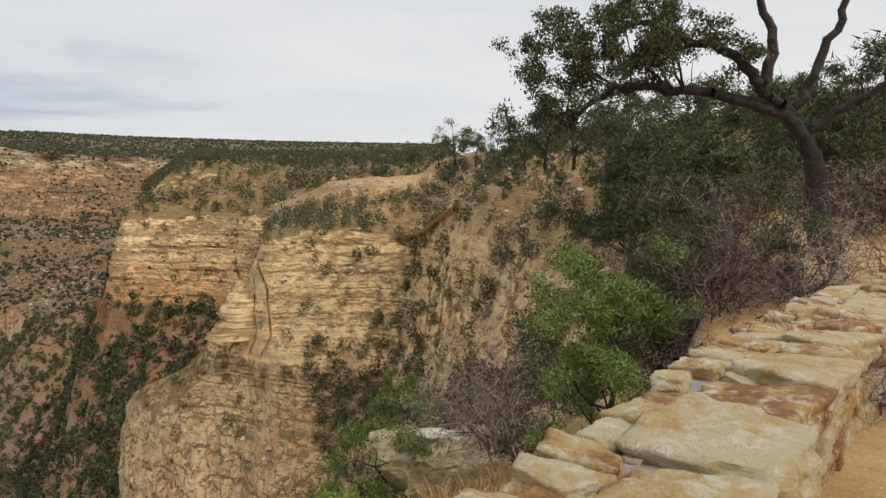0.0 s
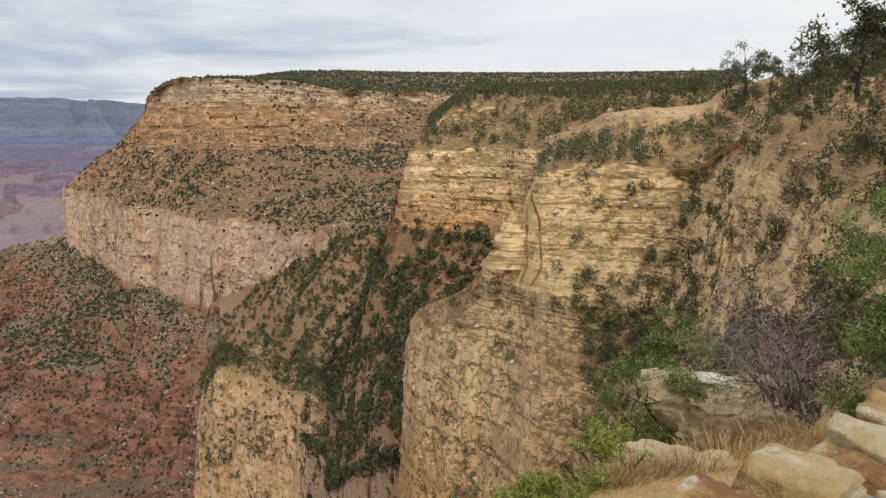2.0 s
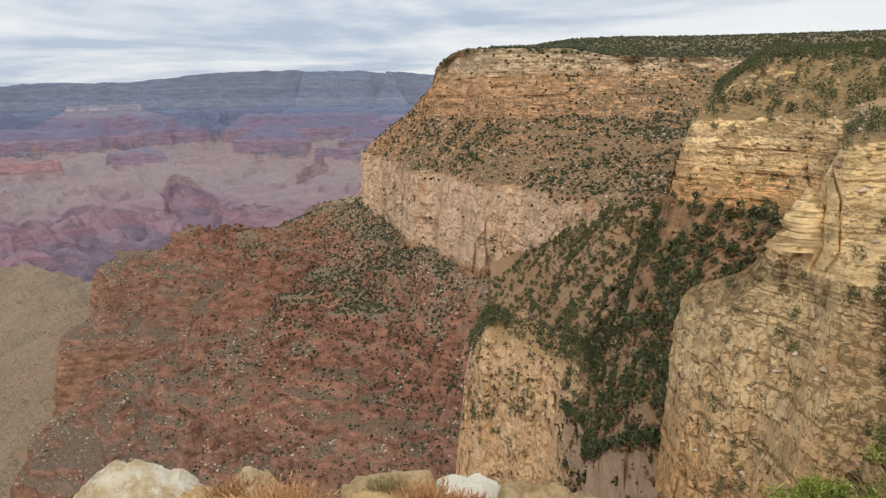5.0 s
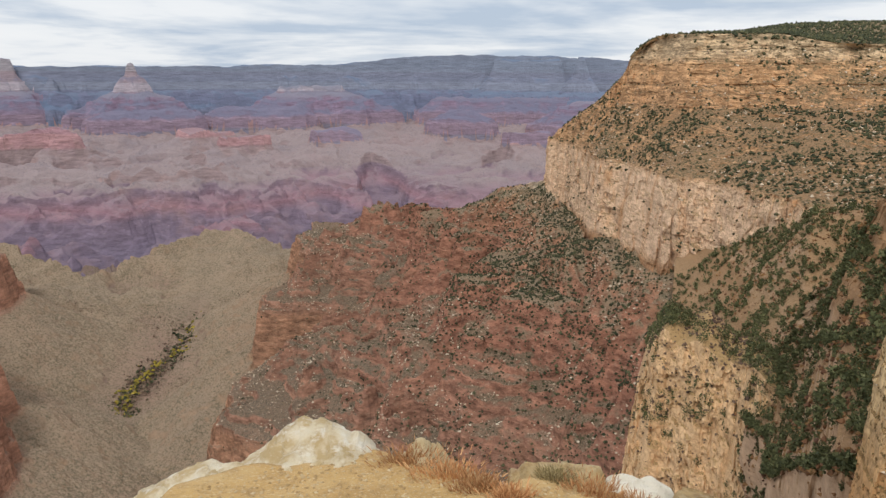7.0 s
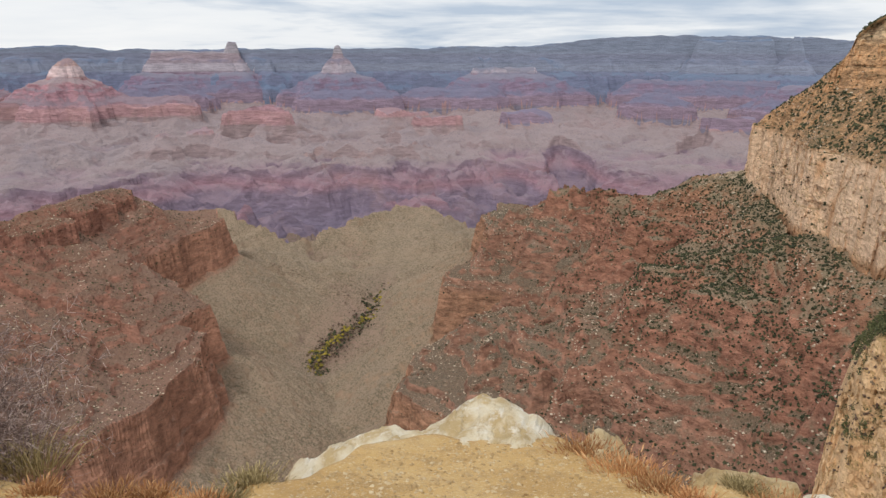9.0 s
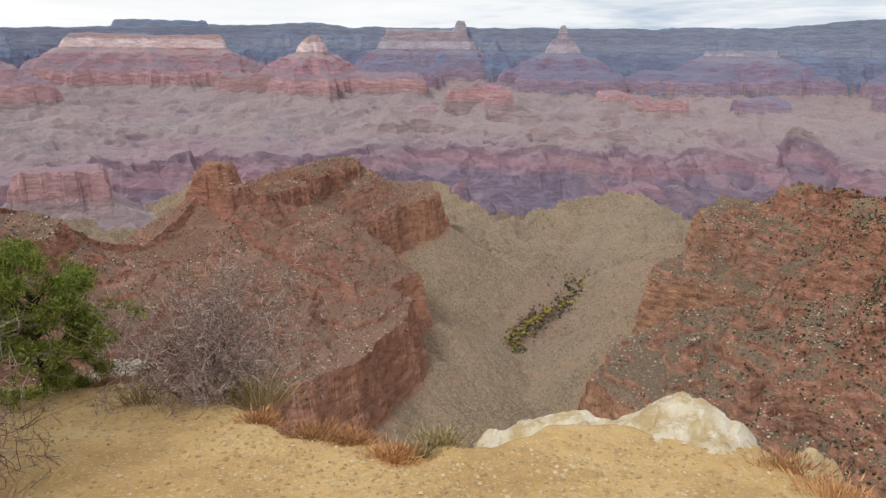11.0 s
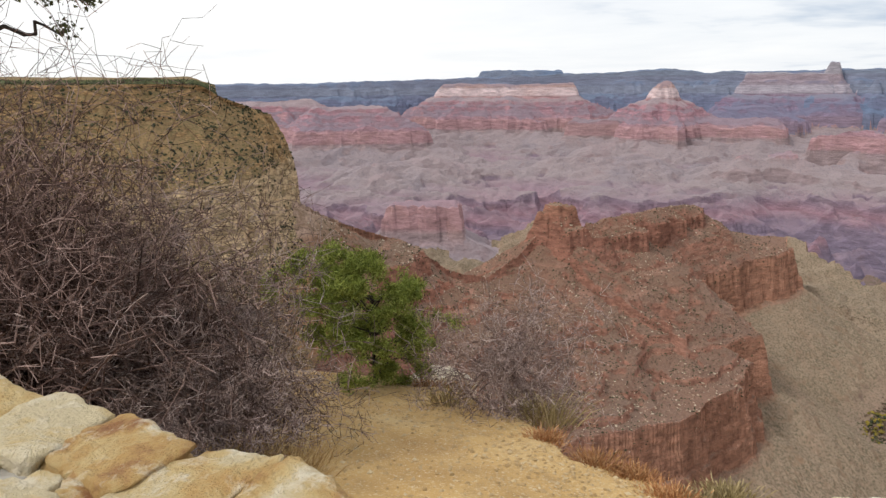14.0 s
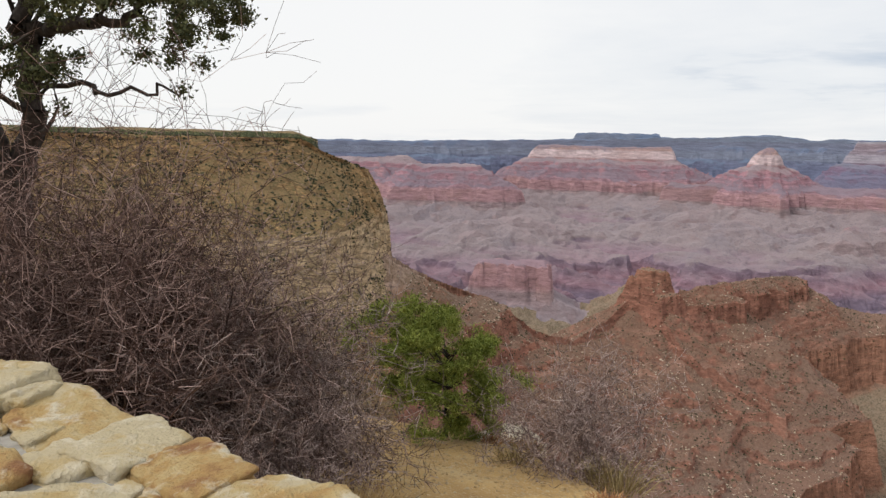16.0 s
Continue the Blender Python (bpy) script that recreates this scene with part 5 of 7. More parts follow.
def scatter(piece, count, steep=0.5, clump=0.0, scale=60.0, seed=0, keep=None):
    """Random places on the gentler faces of a landform."""
    v, f, lev = piece[:3]
    a, b, c, d = (v[f[:, i]] for i in range(4))
    nrm = np.cross(c - a, d - b)
    area = np.linalg.norm(nrm, axis=1)
    nz = np.abs(nrm[:, 2]) / np.maximum(area, 1e-9)
    mid = (a + b + c + d) / 4
    w = area * (nz > steep)
    if clump:
        w = w * np.clip(0.5 + clump * fbm(mid[:, 0] / scale, mid[:, 1] / scale, mid[:, 2] / scale + seed, 3), 0, 2)
    if keep is not None:
        w = w * keep(mid, lev[f].mean(1))
    r = np.random.default_rng(seed + 100)
    i = r.choice(len(f), count, p=w / w.sum())
    s, t = r.random((2, count, 1))
    p = (a[i] * (1 - s) + b[i] * s) * (1 - t) + (d[i] * (1 - s) + c[i] * s) * t
    return p, lev[f].mean(1)[i]


def bearing(p):
    return np.degrees(np.arctan2(-p[:, 0], p[:, 1]))


def reach(p):
    return np.linalg.norm(p, axis=1)


def stuff(name, vf, mat, label, category):
    return thing(name, mesh_from(name, *vf), mat, label, category, kind="stuff")


# scrub on the slopes
p, l = scatter(PIECES["mesa"], 15000, 0.36, 0.5, 40, 1, lambda m, l: (m[:, 2] < 66) * (reach(m) < 1900) * np.where((l < -45) & (l > -142), 3.0, 1.0))
stuff("scrub", clumps(p, 1.8 + 4.5 * rng.random(len(p)) ** 1.6), m_scrub, "dark scrub and small junipers on the mesa's ledges", "scrub")
p, l = scatter(PIECES["mesa"], 9000, 0.7, 0.2, 40, 2, lambda m, l: (l > 45) * (bearing(m) < -23) * (reach(m) > 1150) / np.maximum(reach(m) - 1100, 60))
stuff("forest", clumps(p, rng.uniform(3.5, 7.5, len(p)), 0.9), m_scrub, "dark pinyon forest along the mesa's flat top", "forest")
p, l = scatter(PIECES["red_ridge"], 34000, 0.12, 0.5, 60, 3, lambda m, l: (l > -640) * (reach(m) < 2300) * np.clip((-bearing(m) + 6) / 22, 0.05, 1) * np.where(l > -390, 2.3, 0.8) / np.maximum(reach(m), 700) ** 0.7)
stuff("scrub", clumps(p, 1.6 + 4.6 * rng.random(len(p)) ** 2), m_scrub, "scattered scrub on the red ridge", "scrub")
p, l = scatter(PIECES["ship_ridge"], 14000, 0.15, 0.5, 60, 4, lambda m, l: (l > -640) * (bearing(m) < 58))
stuff("scrub", clumps(p, 1.2 + 3.0 * rng.random(len(p)) ** 2), m_scrub, "sparse dark scrub on the ledged ridge", "scrub")
p, l = scatter(PIECES["left_rim"], 6000, 0.35, 0.8, 40, 5, lambda m, l: (l < 0) * (bearing(m) < 85))
stuff("scrub", clumps(p, rng.uniform(2.0, 5.5, len(p))), m_scrub, "dark scrub on the ledges of the rim cliff", "scrub")
p, l = scatter(PIECES["left_rim"], 5000, 0.6, 0.2, 40, 6, lambda m, l: (l > -12) * (bearing(m) < 85) * (reach(m) < 1800))
stuff("forest", clumps(p, rng.uniform(3, 6, len(p)), 1.1), m_juniper, "low forest on the flat top of the rim cliff", "forest")
p, l = scatter(PIECES["floor"], 9000, 0.3, 0.8, 80, 7, lambda m, l: (reach(m) < 2300) * 1.0)
stuff("scrub", clumps(p, rng.uniform(1.5, 4.5, len(p))), m_dry, "low desert scrub on the valley floor", "scrub")
p, l = scatter(PIECES["ravine"], 4200, 0.2, 0.45, 45, 8, lambda m, l: (reach(m) < 1050) * (reach(m) > 180) * (bearing(m) < -26) * (bearing(m) > -47))
stuff("juniper_wood", far_trees(p, 2.8 + 5.2 * rng.random(len(p)) ** 1.5, 50, 0.20), m_juniper, "dark juniper wood filling the ravine", "wood")
p, l = scatter(PIECES["ravine"], 9000, 0.2, 0.7, 25, 9, lambda m, l: (reach(m) < 1000) * (reach(m) > 180))
stuff("scrub", clumps(p, rng.uniform(1.0, 3.4, len(p))), m_rust, "rust-brown oak brush in the ravine", "scrub")
p, l = scatter(PIECES["spur_foot"], 2000, 0.2, 0.5, 22, 20)
stuff("juniper_wood", far_trees(p, rng.uniform(2.2, 5.5, len(p)), 60, 0.19), m_juniper, "dark juniper wood on the slope below the spur", "wood")
p, l = scatter(PIECES["spur_foot"], 5500, 0.2, 0.7, 14, 21)
stuff("scrub", clumps(p, rng.uniform(0.7, 2.6, len(p))), m_rust, "leafless brown brush below the spur", "scrub")
p, l = scatter(PIECES["wooded_spur"], 3400, 0.3, 0.4, 20, 10, lambda m, l: (reach(m) < 1100) * np.where(l > 2, 6.0, np.where(l > -13, 4.5, 1.0)) / np.maximum(reach(m), 300))
stuff("juniper_wood", far_trees(p, rng.uniform(2.2, 5.5, len(p))), m_juniper, "junipers on the crest and foot of the spur", "wood")
p, l = scatter(PIECES["wooded_spur"], 500, 0.4, 1.0, 20, 11, lambda m, l: reach(m) < 450)
stuff("scrub", clumps(p, rng.uniform(0.6, 1.8, len(p))), m_dry, "brown brush on the spur's ledges", "scrub")
p, l = scatter(PIECES["promontory"], 700, 0.3, 1.2, 12, 12, lambda m, l: (reach(m) > 40) * (reach(m) < 190) * np.where(l > -8, 2.6, 1.0))
stuff("juniper_brush", far_trees(p, rng.uniform(1.0, 3.6, len(p)), 120, 0.09), m_juniper, "low junipers rooted in the promontory's ledges", "brush")
p, l = scatter(PIECES["promontory"], 1100, 0.3, 1.0, 9, 13, lambda m, l: (reach(m) > 40) * (reach(m) < 190) * np.where(l > -8, 2.6, 1.0))
stuff("dry_brush", far_trees(p, rng.uniform(0.6, 2.0, len(p)), 90, 0.07), m_dry, "brown brush on the promontory's ledges", "brush")
p, l = scatter(PIECES["pale_cliff"], 700, 0.25, 0.9, 25, 61, lambda m, l: l > -215)
stuff("juniper_wood", far_trees(p, rng.uniform(2.5, 6.5, len(p)), 40, 0.15), m_juniper, "dark junipers on top of the pale cliff", "wood")
p, l = scatter(PIECES["pale_cliff"], 2600, 0.25, 0.6, 18, 62, lambda m, l: l > -300)
stuff("scrub", clumps(p, rng.uniform(0.8, 2.6, len(p))), m_dry, "brown brush on the pale cliff", "scrub")
p, l = scatter(PIECES["promontory"], 130, 0.15, 0.8, 8, 63, lambda m, l: (reach(m) > 60) * (np.abs(bearing(m) + 57.5) < 3.0) * (l < -8))
stuff("juniper_brush", far_trees(p, rng.uniform(1.5, 4.2, len(p)), 130, 0.085), m_juniper, "green junipers crowding the promontory's gully", "brush")
p, l = scatter(PIECES["promontory"], 130, 0.0, 1.2, 10, 67, lambda m, l: (l < -42) * (bearing(m) < -49.5) * (bearing(m) > -60))
stuff("juniper_brush", far_trees(p, rng.uniform(1.5, 4.0, len(p)), 110, 0.09), m_juniper, "dark junipers clinging below the promontory's cliff", "brush")
hill = lambda m, l: ((bearing(m) < -60) | ((bearing(m) < -51) & (l > -12))) * (reach(m) > 34) * (reach(m) < 190)
p, l = scatter(PIECES["promontory"], 1300, 0.1, 1.0, 10, 64, hill)
stuff("dry_brush", far_trees(p, rng.uniform(0.6, 2.2, len(p)), 90, 0.07), m_dry, "brown brush on the stony hillside", "brush")
p, l = scatter(PIECES["promontory"], 900, 0.1, 1.2, 12, 65, hill)
stuff("juniper_brush", far_trees(p, rng.uniform(0.9, 3.4, len(p)), 120, 0.085), m_juniper, "low junipers on the stony hillside", "brush")
p, l = scatter(PIECES["promontory"], 2600, 0.1, 0.8, 8, 66, hill)
RUBBLE_HILL = p
gully_side = lambda m, l: (bearing(m) < -56.5) * (bearing(m) > -74) * (l < -5) * (reach(m) > 42) * (reach(m) < 145)
p, l = scatter(PIECES["promontory"], 480, 0.0, 1.2, 9, 72, gully_side)
stuff("dry_brush", far_trees(p, rng.uniform(0.6, 2.0, len(p)), 100, 0.07), m_dry, "brown brush on the steep side below the hill", "brush")
p, l = scatter(PIECES["promontory"], 240, 0.0, 1.3, 9, 73, gully_side)
stuff("juniper_brush", far_trees(p, 0.8 + 2.6 * rng.random(len(p)) ** 2, 120, 0.085), m_juniper, "green junipers on the steep side below the hill", "brush")
p, l = scatter(PIECES["ravine"], 420, 0.1, 0.3, 30, 71, lambda m, l: (reach(m) < 430) * (reach(m) > 220) * (bearing(m) < -35) * (bearing(m) > -43))
stuff("juniper_wood", far_trees(p, rng.uniform(4, 8, len(p)), 60, 0.18), m_juniper, "dense green wood at the foot of the ravine", "wood")
# the cottonwoods along the creek
for n, spread, lo, hi, mat, lab in ((130, 0.5, 5, 13, m_gold, "yellow autumn cottonwoods along the creek"), (700, 1.1, 2, 8, m_dry, "brown willows along the creek"), (420, 0.9, 3, 9, m_scrub, "dark green brush along the creek")):
    d = 2150 + 1000 * rng.beta(1.1, 2.0, n)
    az = np.interp(d, *CREEK) + rng.normal(0, spread, n) * 0.8
    stuff("creek_trees", clumps(drawn_in(polar(az, d, -972)), rng.uniform(lo, hi, n), 0.8), mat, lab, "trees")

# pale rubble on the slopes
m_rubble = leaf_material("pale_rubble", (0.30, 0.20, 0.14), (0.48, 0.38, 0.28), (0.66, 0.58, 0.46), 0.9)
for piece, count, sd, lim, lab in (("red_ridge", 17000, 31, -640, "pale fallen rubble on the red ridge"), ("mesa", 6000, 32, -300, "pale fallen rubble below the mesa's cliffs"), ("ship_ridge", 11000, 33, -640, "pale fallen rubble on the ledged ridge")):
    p, l = scatter(PIECES[piece], count, 0.3, 1.1, 70, sd, lambda m, l: (l > lim) * (l < 40) * 1.0)
    stuff("rubble", clumps(p, 0.9 + 4.2 * rng.random(len(p)) ** 3, 0.7, 0.4), m_rubble, lab, "rubble")
for piece, count, sd, top in (("promontory", 3000, 34, 1.3), ("wooded_spur", 900, 35, 1.8)):
    p, l = scatter(PIECES[piece], count, 0.35, 1.1, 12, sd, lambda m, l: (l < 2) * (reach(m) > 30))
    stuff("rubble", clumps(p, 0.2 + top * rng.random(len(p)) ** 3, 0.7, 0.4), m_rubble, "pale broken blocks on the limestone ledges", "rubble")
stuff("rubble", clumps(RUBBLE_HILL, 0.15 + 1.2 * rng.random(len(RUBBLE_HILL)) ** 3, 0.7, 0.4), m_rubble, "pale broken blocks on the stony hillside", "rubble")
# ---------------------------------------------------------------- woody plants
def tubes(segs, sides=3):
    """Tapered stems from rows of start, end, first and last radius."""
    s = np.array(segs, float)
    a, b, ra, rb = s[:, 0:3], s[:, 3:6], s[:, 6], s[:, 7]
    d = b - a
    d /= np.maximum(np.linalg.norm(d, axis=1, keepdims=True), 1e-9)
    b = b + d * (0.55 * rb)[:, None]
    side = np.cross(d, np.where(np.abs(d[:, 2:3]) > 0.9, [[1.0, 0, 0]], [[0, 0, 1.0]]))
    side /= np.linalg.norm(side, axis=1, keepdims=True)
    other = np.cross(d, side)
    n = len(s)
    ring = []
    for p, r in ((a, ra), (b, rb)):
        for k in range(sides):
            t = 2 * math.pi * k / sides
            ring.append(p + (side * math.cos(t) + other * math.sin(t)) * r[:, None])
    v = np.stack(ring, 1).reshape(-1, 3)
    base = 2 * sides * np.arange(n)[:, None]
    f = []
    for k in range(sides):
        j = (k + 1) % sides
        f.append(np.concatenate([base + k, base + j, base + sides + j, base + sides + k], 1))
    return v, np.concatenate(f)


def grow(segs, tips, p, d, length, radius, depth, r, bend=0.25, kids=3, lift=0.1, spread=0.8, shorter=0.62, steps=4):
    """One branch with its side branches; its pieces go to segs, its ends to tips."""
    d = d / np.linalg.norm(d)
    step = length / steps
    for k in range(steps):
        d = d + r.normal(0, bend, 3) + np.array([0, 0, lift * 0.3])
        d /= np.linalg.norm(d)
        q = p + d * step
        r0, r1 = max(0.0019, radius * (1 - 0.75 * k / steps)), max(0.0015, radius * (1 - 0.75 * (k + 1) / steps))
        segs.append((*p, *q, r0, r1))
        p = q
        if depth > 0 and k > 0:
            for _ in range(r.poisson(kids / (steps - 1))):
                e = d + r.normal(0, spread, 3) + np.array([0, 0, lift])
                grow(segs, tips, p, e, length * shorter * r.uniform(0.7, 1.2), r1 * 0.75, depth - 1, r, bend, kids, lift, spread, shorter, max(2, steps - 1))
        elif depth == 0 and k > 0:
            tips.append(p)
    tips.append(p)


m_bark, nt, bs = material("grey_bark")
geo = nt.nodes.new("ShaderNodeNewGeometry")
nb = nd(nt, "ShaderNodeTexNoise", [("Vector", geo.outputs["Position"])], Scale=24.0, Detail=4.0).outputs[0]
nt.links.new(colours(nt, nb, [(0.3, (0.018, 0.013, 0.011)), (0.6, (0.045, 0.035, 0.029)), (0.8, (0.10, 0.082, 0.07))]), bs.inputs["Base Color"])
bs.inputs["Roughness"].default_value = 0.9
nt.links.new(nd(nt, "ShaderNodeBump", [("Height", nb)], Strength=0.8, Distance=0.02).outputs[0], bs.inputs["Normal"])


def twig_material(name, a, b, c):
    m = leaf_material(name, a, b, c, 0.85)
    return m


m_twig = twig_material("mauve_grey_twigs", (0.085, 0.056, 0.050), (0.27, 0.195, 0.175), (0.60, 0.49, 0.45))
m_twig_red = twig_material("reddish_brown_twigs", (0.028, 0.016, 0.013), (0.11, 0.065, 0.054), (0.40, 0.285, 0.25))


def bare_shrub(label, az, d, h, wide, stems, seed, mat, depth=3, thin=0.011, lean=0.0, z=None, kids=3.4):
    """A leafless shrub: many stems from one foot."""
    r = np.random.default_rng(seed)
    foot = polar(az, d, 0.0)
    foot[2] = ground_z(foot[0], foot[1]) - 0.05 if z is None else z
    segs, tips = [], []
    for i in range(stems):
        t, out = r.uniform(0, 2 * math.pi), r.uniform(0.15, 1.0)
        dr = np.array([math.cos(t) * out * wide / h + lean, math.sin(t) * out * wide / h, 1.0 - 0.55 * out])
        grow(segs, tips, np.array([r.normal(0, 0.14), r.normal(0, 0.14), 0.0]), dr, h * r.uniform(0.48, 0.80), thin * r.uniform(0.8, 1.7), depth, r, 0.44, kids, 0.0, 0.95, 0.55, 5)
    v, f = tubes(segs)
    root = thing("bare_shrub", None, None, label, "shrub")
    root.location = foot
    low = v[f[:, 0], 2] < 0.22 * h
    part("base", mesh_from("base", v, f[low]), mat, root)
    part("crown", mesh_from("crown", v, f[~low]), mat, root)
    return root


def leafy(segs, tips, r, per, size, spread, mat_leaf, root, stretch=1.5, up=0.35, mat_wood=None, sides=5, broad=0.17):
    per = per * 2
    v, f = tubes(segs, sides)
    part("trunk", mesh_from("trunk", v, f, True), mat_wood or m_bark, root)
    tips = np.array(tips)
    q = np.repeat(tips, per, 0) + r.normal(0, spread, (len(tips) * per, 3)) * np.array([1, 1, 0.75])
    part("crown", mesh_from("crown", *leaves(q, np.full(len(q), size), stretch, up, broad)), mat_leaf, root)


def conifer(name, label, place, h, seed, mat, per=26, size=0.05, spread=0.075, wide=0.42, limbs=22, open_stem=0.15, category="tree", group=""):
    """A young pinyon or juniper: a stem, limbs all the way up and tufts of needles."""
    r = np.random.default_rng(seed)
    root = thing(name, None, None, label, category, group)
    root.location = place
    segs, tips = [], []
    p, d = np.zeros(3), np.array([r.normal(0, 0.08), r.normal(0, 0.08), 1.0])
    stem = [p]
    for k in range(8):
        d = d + np.array([r.normal(0, 0.10), r.normal(0, 0.10), 0.1])
        d /= np.linalg.norm(d)
        q = p + d * h * 0.94 / 8
        segs.append((*p, *q, h * 0.030 * (1 - k / 9), h * 0.030 * (1 - (k + 1) / 9)))
        p = q
        stem.append(p)
    stem = np.array(stem)
    for i in range(limbs):
        t = r.uniform(open_stem, 1.0)
        at = np.array([np.interp(t * 8, range(9), stem[:, c]) for c in range(3)])
        reach_out = wide * h * (0.35 + 0.65 * math.sin(math.pi * min(1.0, (1.12 - t) * 0.95)) ** 0.7) * r.uniform(0.55, 1.1)
        a = r.uniform(0, 2 * math.pi)
        grow(segs, tips, at, np.array([math.cos(a), math.sin(a), 0.15 + 0.7 * t]), reach_out, h * 0.010, 2, r, 0.22, 2.6, 0.18, 0.6, 0.5, 3)
    tips.append(stem[-1])
    leafy(segs, tips, r, per, size, spread, mat, root)
    return root


# ---------------------------------------------------------------- stones
def stone_mesh(seed, n=10, round_=9.0, rough=0.075, skew=0.2, crack=0.0):
    """A quarried stone of unit size with worn edges."""
    r = np.random.default_rng(seed)
    g = np.linspace(-1, 1, n + 1)
    verts, faces = [], []
    for axis in range(3):
        for sgn in (-1, 1):
            a, b = np.meshgrid(g, g, indexing="ij")
            q = np.zeros((n + 1, n + 1, 3))
            q[..., axis], q[..., (axis + 1) % 3], q[..., (axis + 2) % 3] = sgn, a, b
            base = sum(len(v) for v in verts)
            verts.append(q.reshape(-1, 3))
            idx = np.arange((n + 1) ** 2).reshape(n + 1, n + 1) + base
            f = np.stack([idx[:-1, :-1], idx[1:, :-1], idx[1:, 1:], idx[:-1, 1:]], -1).reshape(-1, 4)
            faces.append(f if sgn > 0 else f[:, ::-1])
    v, same = np.unique(np.round(np.concatenate(verts), 6), axis=0, return_inverse=True)
    faces = [same.ravel()[np.concatenate(faces)]]
    v = v / (np.sum(np.abs(v) ** round_, axis=1, keepdims=True) ** (1 / round_)) * 0.5
    corner = r.uniform(-skew, skew, (2, 2, 2, 3))
    corner[..., 2] *= 0.5
    t = v + 0.5
    off = 0
    for i in (0, 1):
        for j in (0, 1):
            for k in (0, 1):
                w = (t[:, 0] if i else 1 - t[:, 0]) * (t[:, 1] if j else 1 - t[:, 1]) * (t[:, 2] if k else 1 - t[:, 2])
                off = off + w[:, None] * corner[i, j, k]
    v = v + off
    nrm = v / np.maximum(np.linalg.norm(v, axis=1, keepdims=True), 1e-6)
    v = v + nrm * (rough * (fbm(v[:, 0] * 3 + seed, v[:, 1] * 3, v[:, 2] * 3, 3) + 0.5 * np.round(1.2 * vnoise(v[:, 0] * 4 + seed, v[:, 1] * 4 + 7, v[:, 2] * 5)))[:, None])
    if n > 7:
        v = v + nrm * (0.35 * rough * fbm(v[:, 0] * 11 + seed, v[:, 1] * 11, v[:, 2] * 11, 3))[:, None]
    return mesh_from("stone", v, np.concatenate(faces), n <= 15)


def limestone(name, stops, scale=1.0, white=0.5, gloss=0.85, crust=(0.78, 0.72, 0.58)):
    m, nt, bs = material(name)
    tc = nt.nodes.new("ShaderNodeNewGeometry")
    oi = nt.nodes.new("ShaderNodeObjectInfo")
    pos = tc.outputs["Position"]
    big = nd(nt, "ShaderNodeTexNoise", [("Vector", pos)], Scale=3.6 / scale, Detail=6.0, Roughness=0.68, Distortion=0.2).outputs[0]
    fine = nd(nt, "ShaderNodeTexNoise", [("Vector", pos)], Scale=30.0 / scale, Detail=6.0, Roughness=0.7).outputs[0]
    blot = nd(nt, "ShaderNodeTexNoise", [("Vector", pos)], Scale=7.0 / scale, Detail=6.0, Roughness=0.7, Distortion=0.3).outputs[0]
    t = mth(nt, "ADD", big, mth(nt, "MULTIPLY_ADD", oi.outputs["Random"], 0.30, -0.15))
    c = colours(nt, t, stops)
    c = mixc(nt, mth(nt, "MULTIPLY", mth(nt, "SUBTRACT", blot, 0.52), 9.0 * white, clamp=True), c, crust)
    c = mixc(nt, mth(nt, "MULTIPLY", mth(nt, "SUBTRACT", 0.36, fine), 5.0, clamp=True), c, (0.16, 0.10, 0.05))
    nt.links.new(c, bs.inputs["Base Color"])
    bs.inputs["Roughness"].default_value = gloss
    h = mth(nt, "ADD", fine, mth(nt, "MULTIPLY", blot, 1.5))
    nt.links.new(nd(nt, "ShaderNodeBump", [("Height", h)], Strength=0.9, Distance=0.045 * scale).outputs[0], bs.inputs["Normal"])
    return m


m_wallstone = limestone("buff_wall_stone", [(0.30, (0.30, 0.135, 0.05)), (0.40, (0.50, 0.31, 0.11)), (0.50, (0.58, 0.43, 0.20)), (0.60, (0.62, 0.52, 0.33))], white=0.9, crust=(0.74, 0.66, 0.50))
m_white = limestone("white_weathered_limestone", [(0.28, (0.56, 0.42, 0.22)), (0.42, (0.76, 0.67, 0.49)), (0.60, (0.85, 0.80, 0.68))], 1.0, 0.8, crust=(0.88, 0.84, 0.74))
m_conglom = limestone("rough_gravelly_rock", [(0.28, (0.26, 0.165, 0.075)), (0.45, (0.45, 0.32, 0.15)), (0.65, (0.58, 0.46, 0.27))], 0.6, 0.3, crust=(0.58, 0.50, 0.36))
m_mortar, nt, bs = material("grey_mortar")
geo = nt.nodes.new("ShaderNodeNewGeometry")
n2 = nd(nt, "ShaderNodeTexNoise", [("Vector", geo.outputs["Position"])], Scale=14.0, Detail=5.0, Roughness=0.7).outputs[0]
nt.links.new(colours(nt, n2, [(0.3, (0.20, 0.185, 0.16)), (0.55, (0.33, 0.31, 0.275)), (0.75, (0.42, 0.395, 0.35))]), bs.inputs["Base Color"])
bs.inputs["Roughness"].default_value = 0.95
nt.links.new(nd(nt, "ShaderNodeBump", [("Height", n2)], Strength=0.5, Distance=0.01).outputs[0], bs.inputs["Normal"])

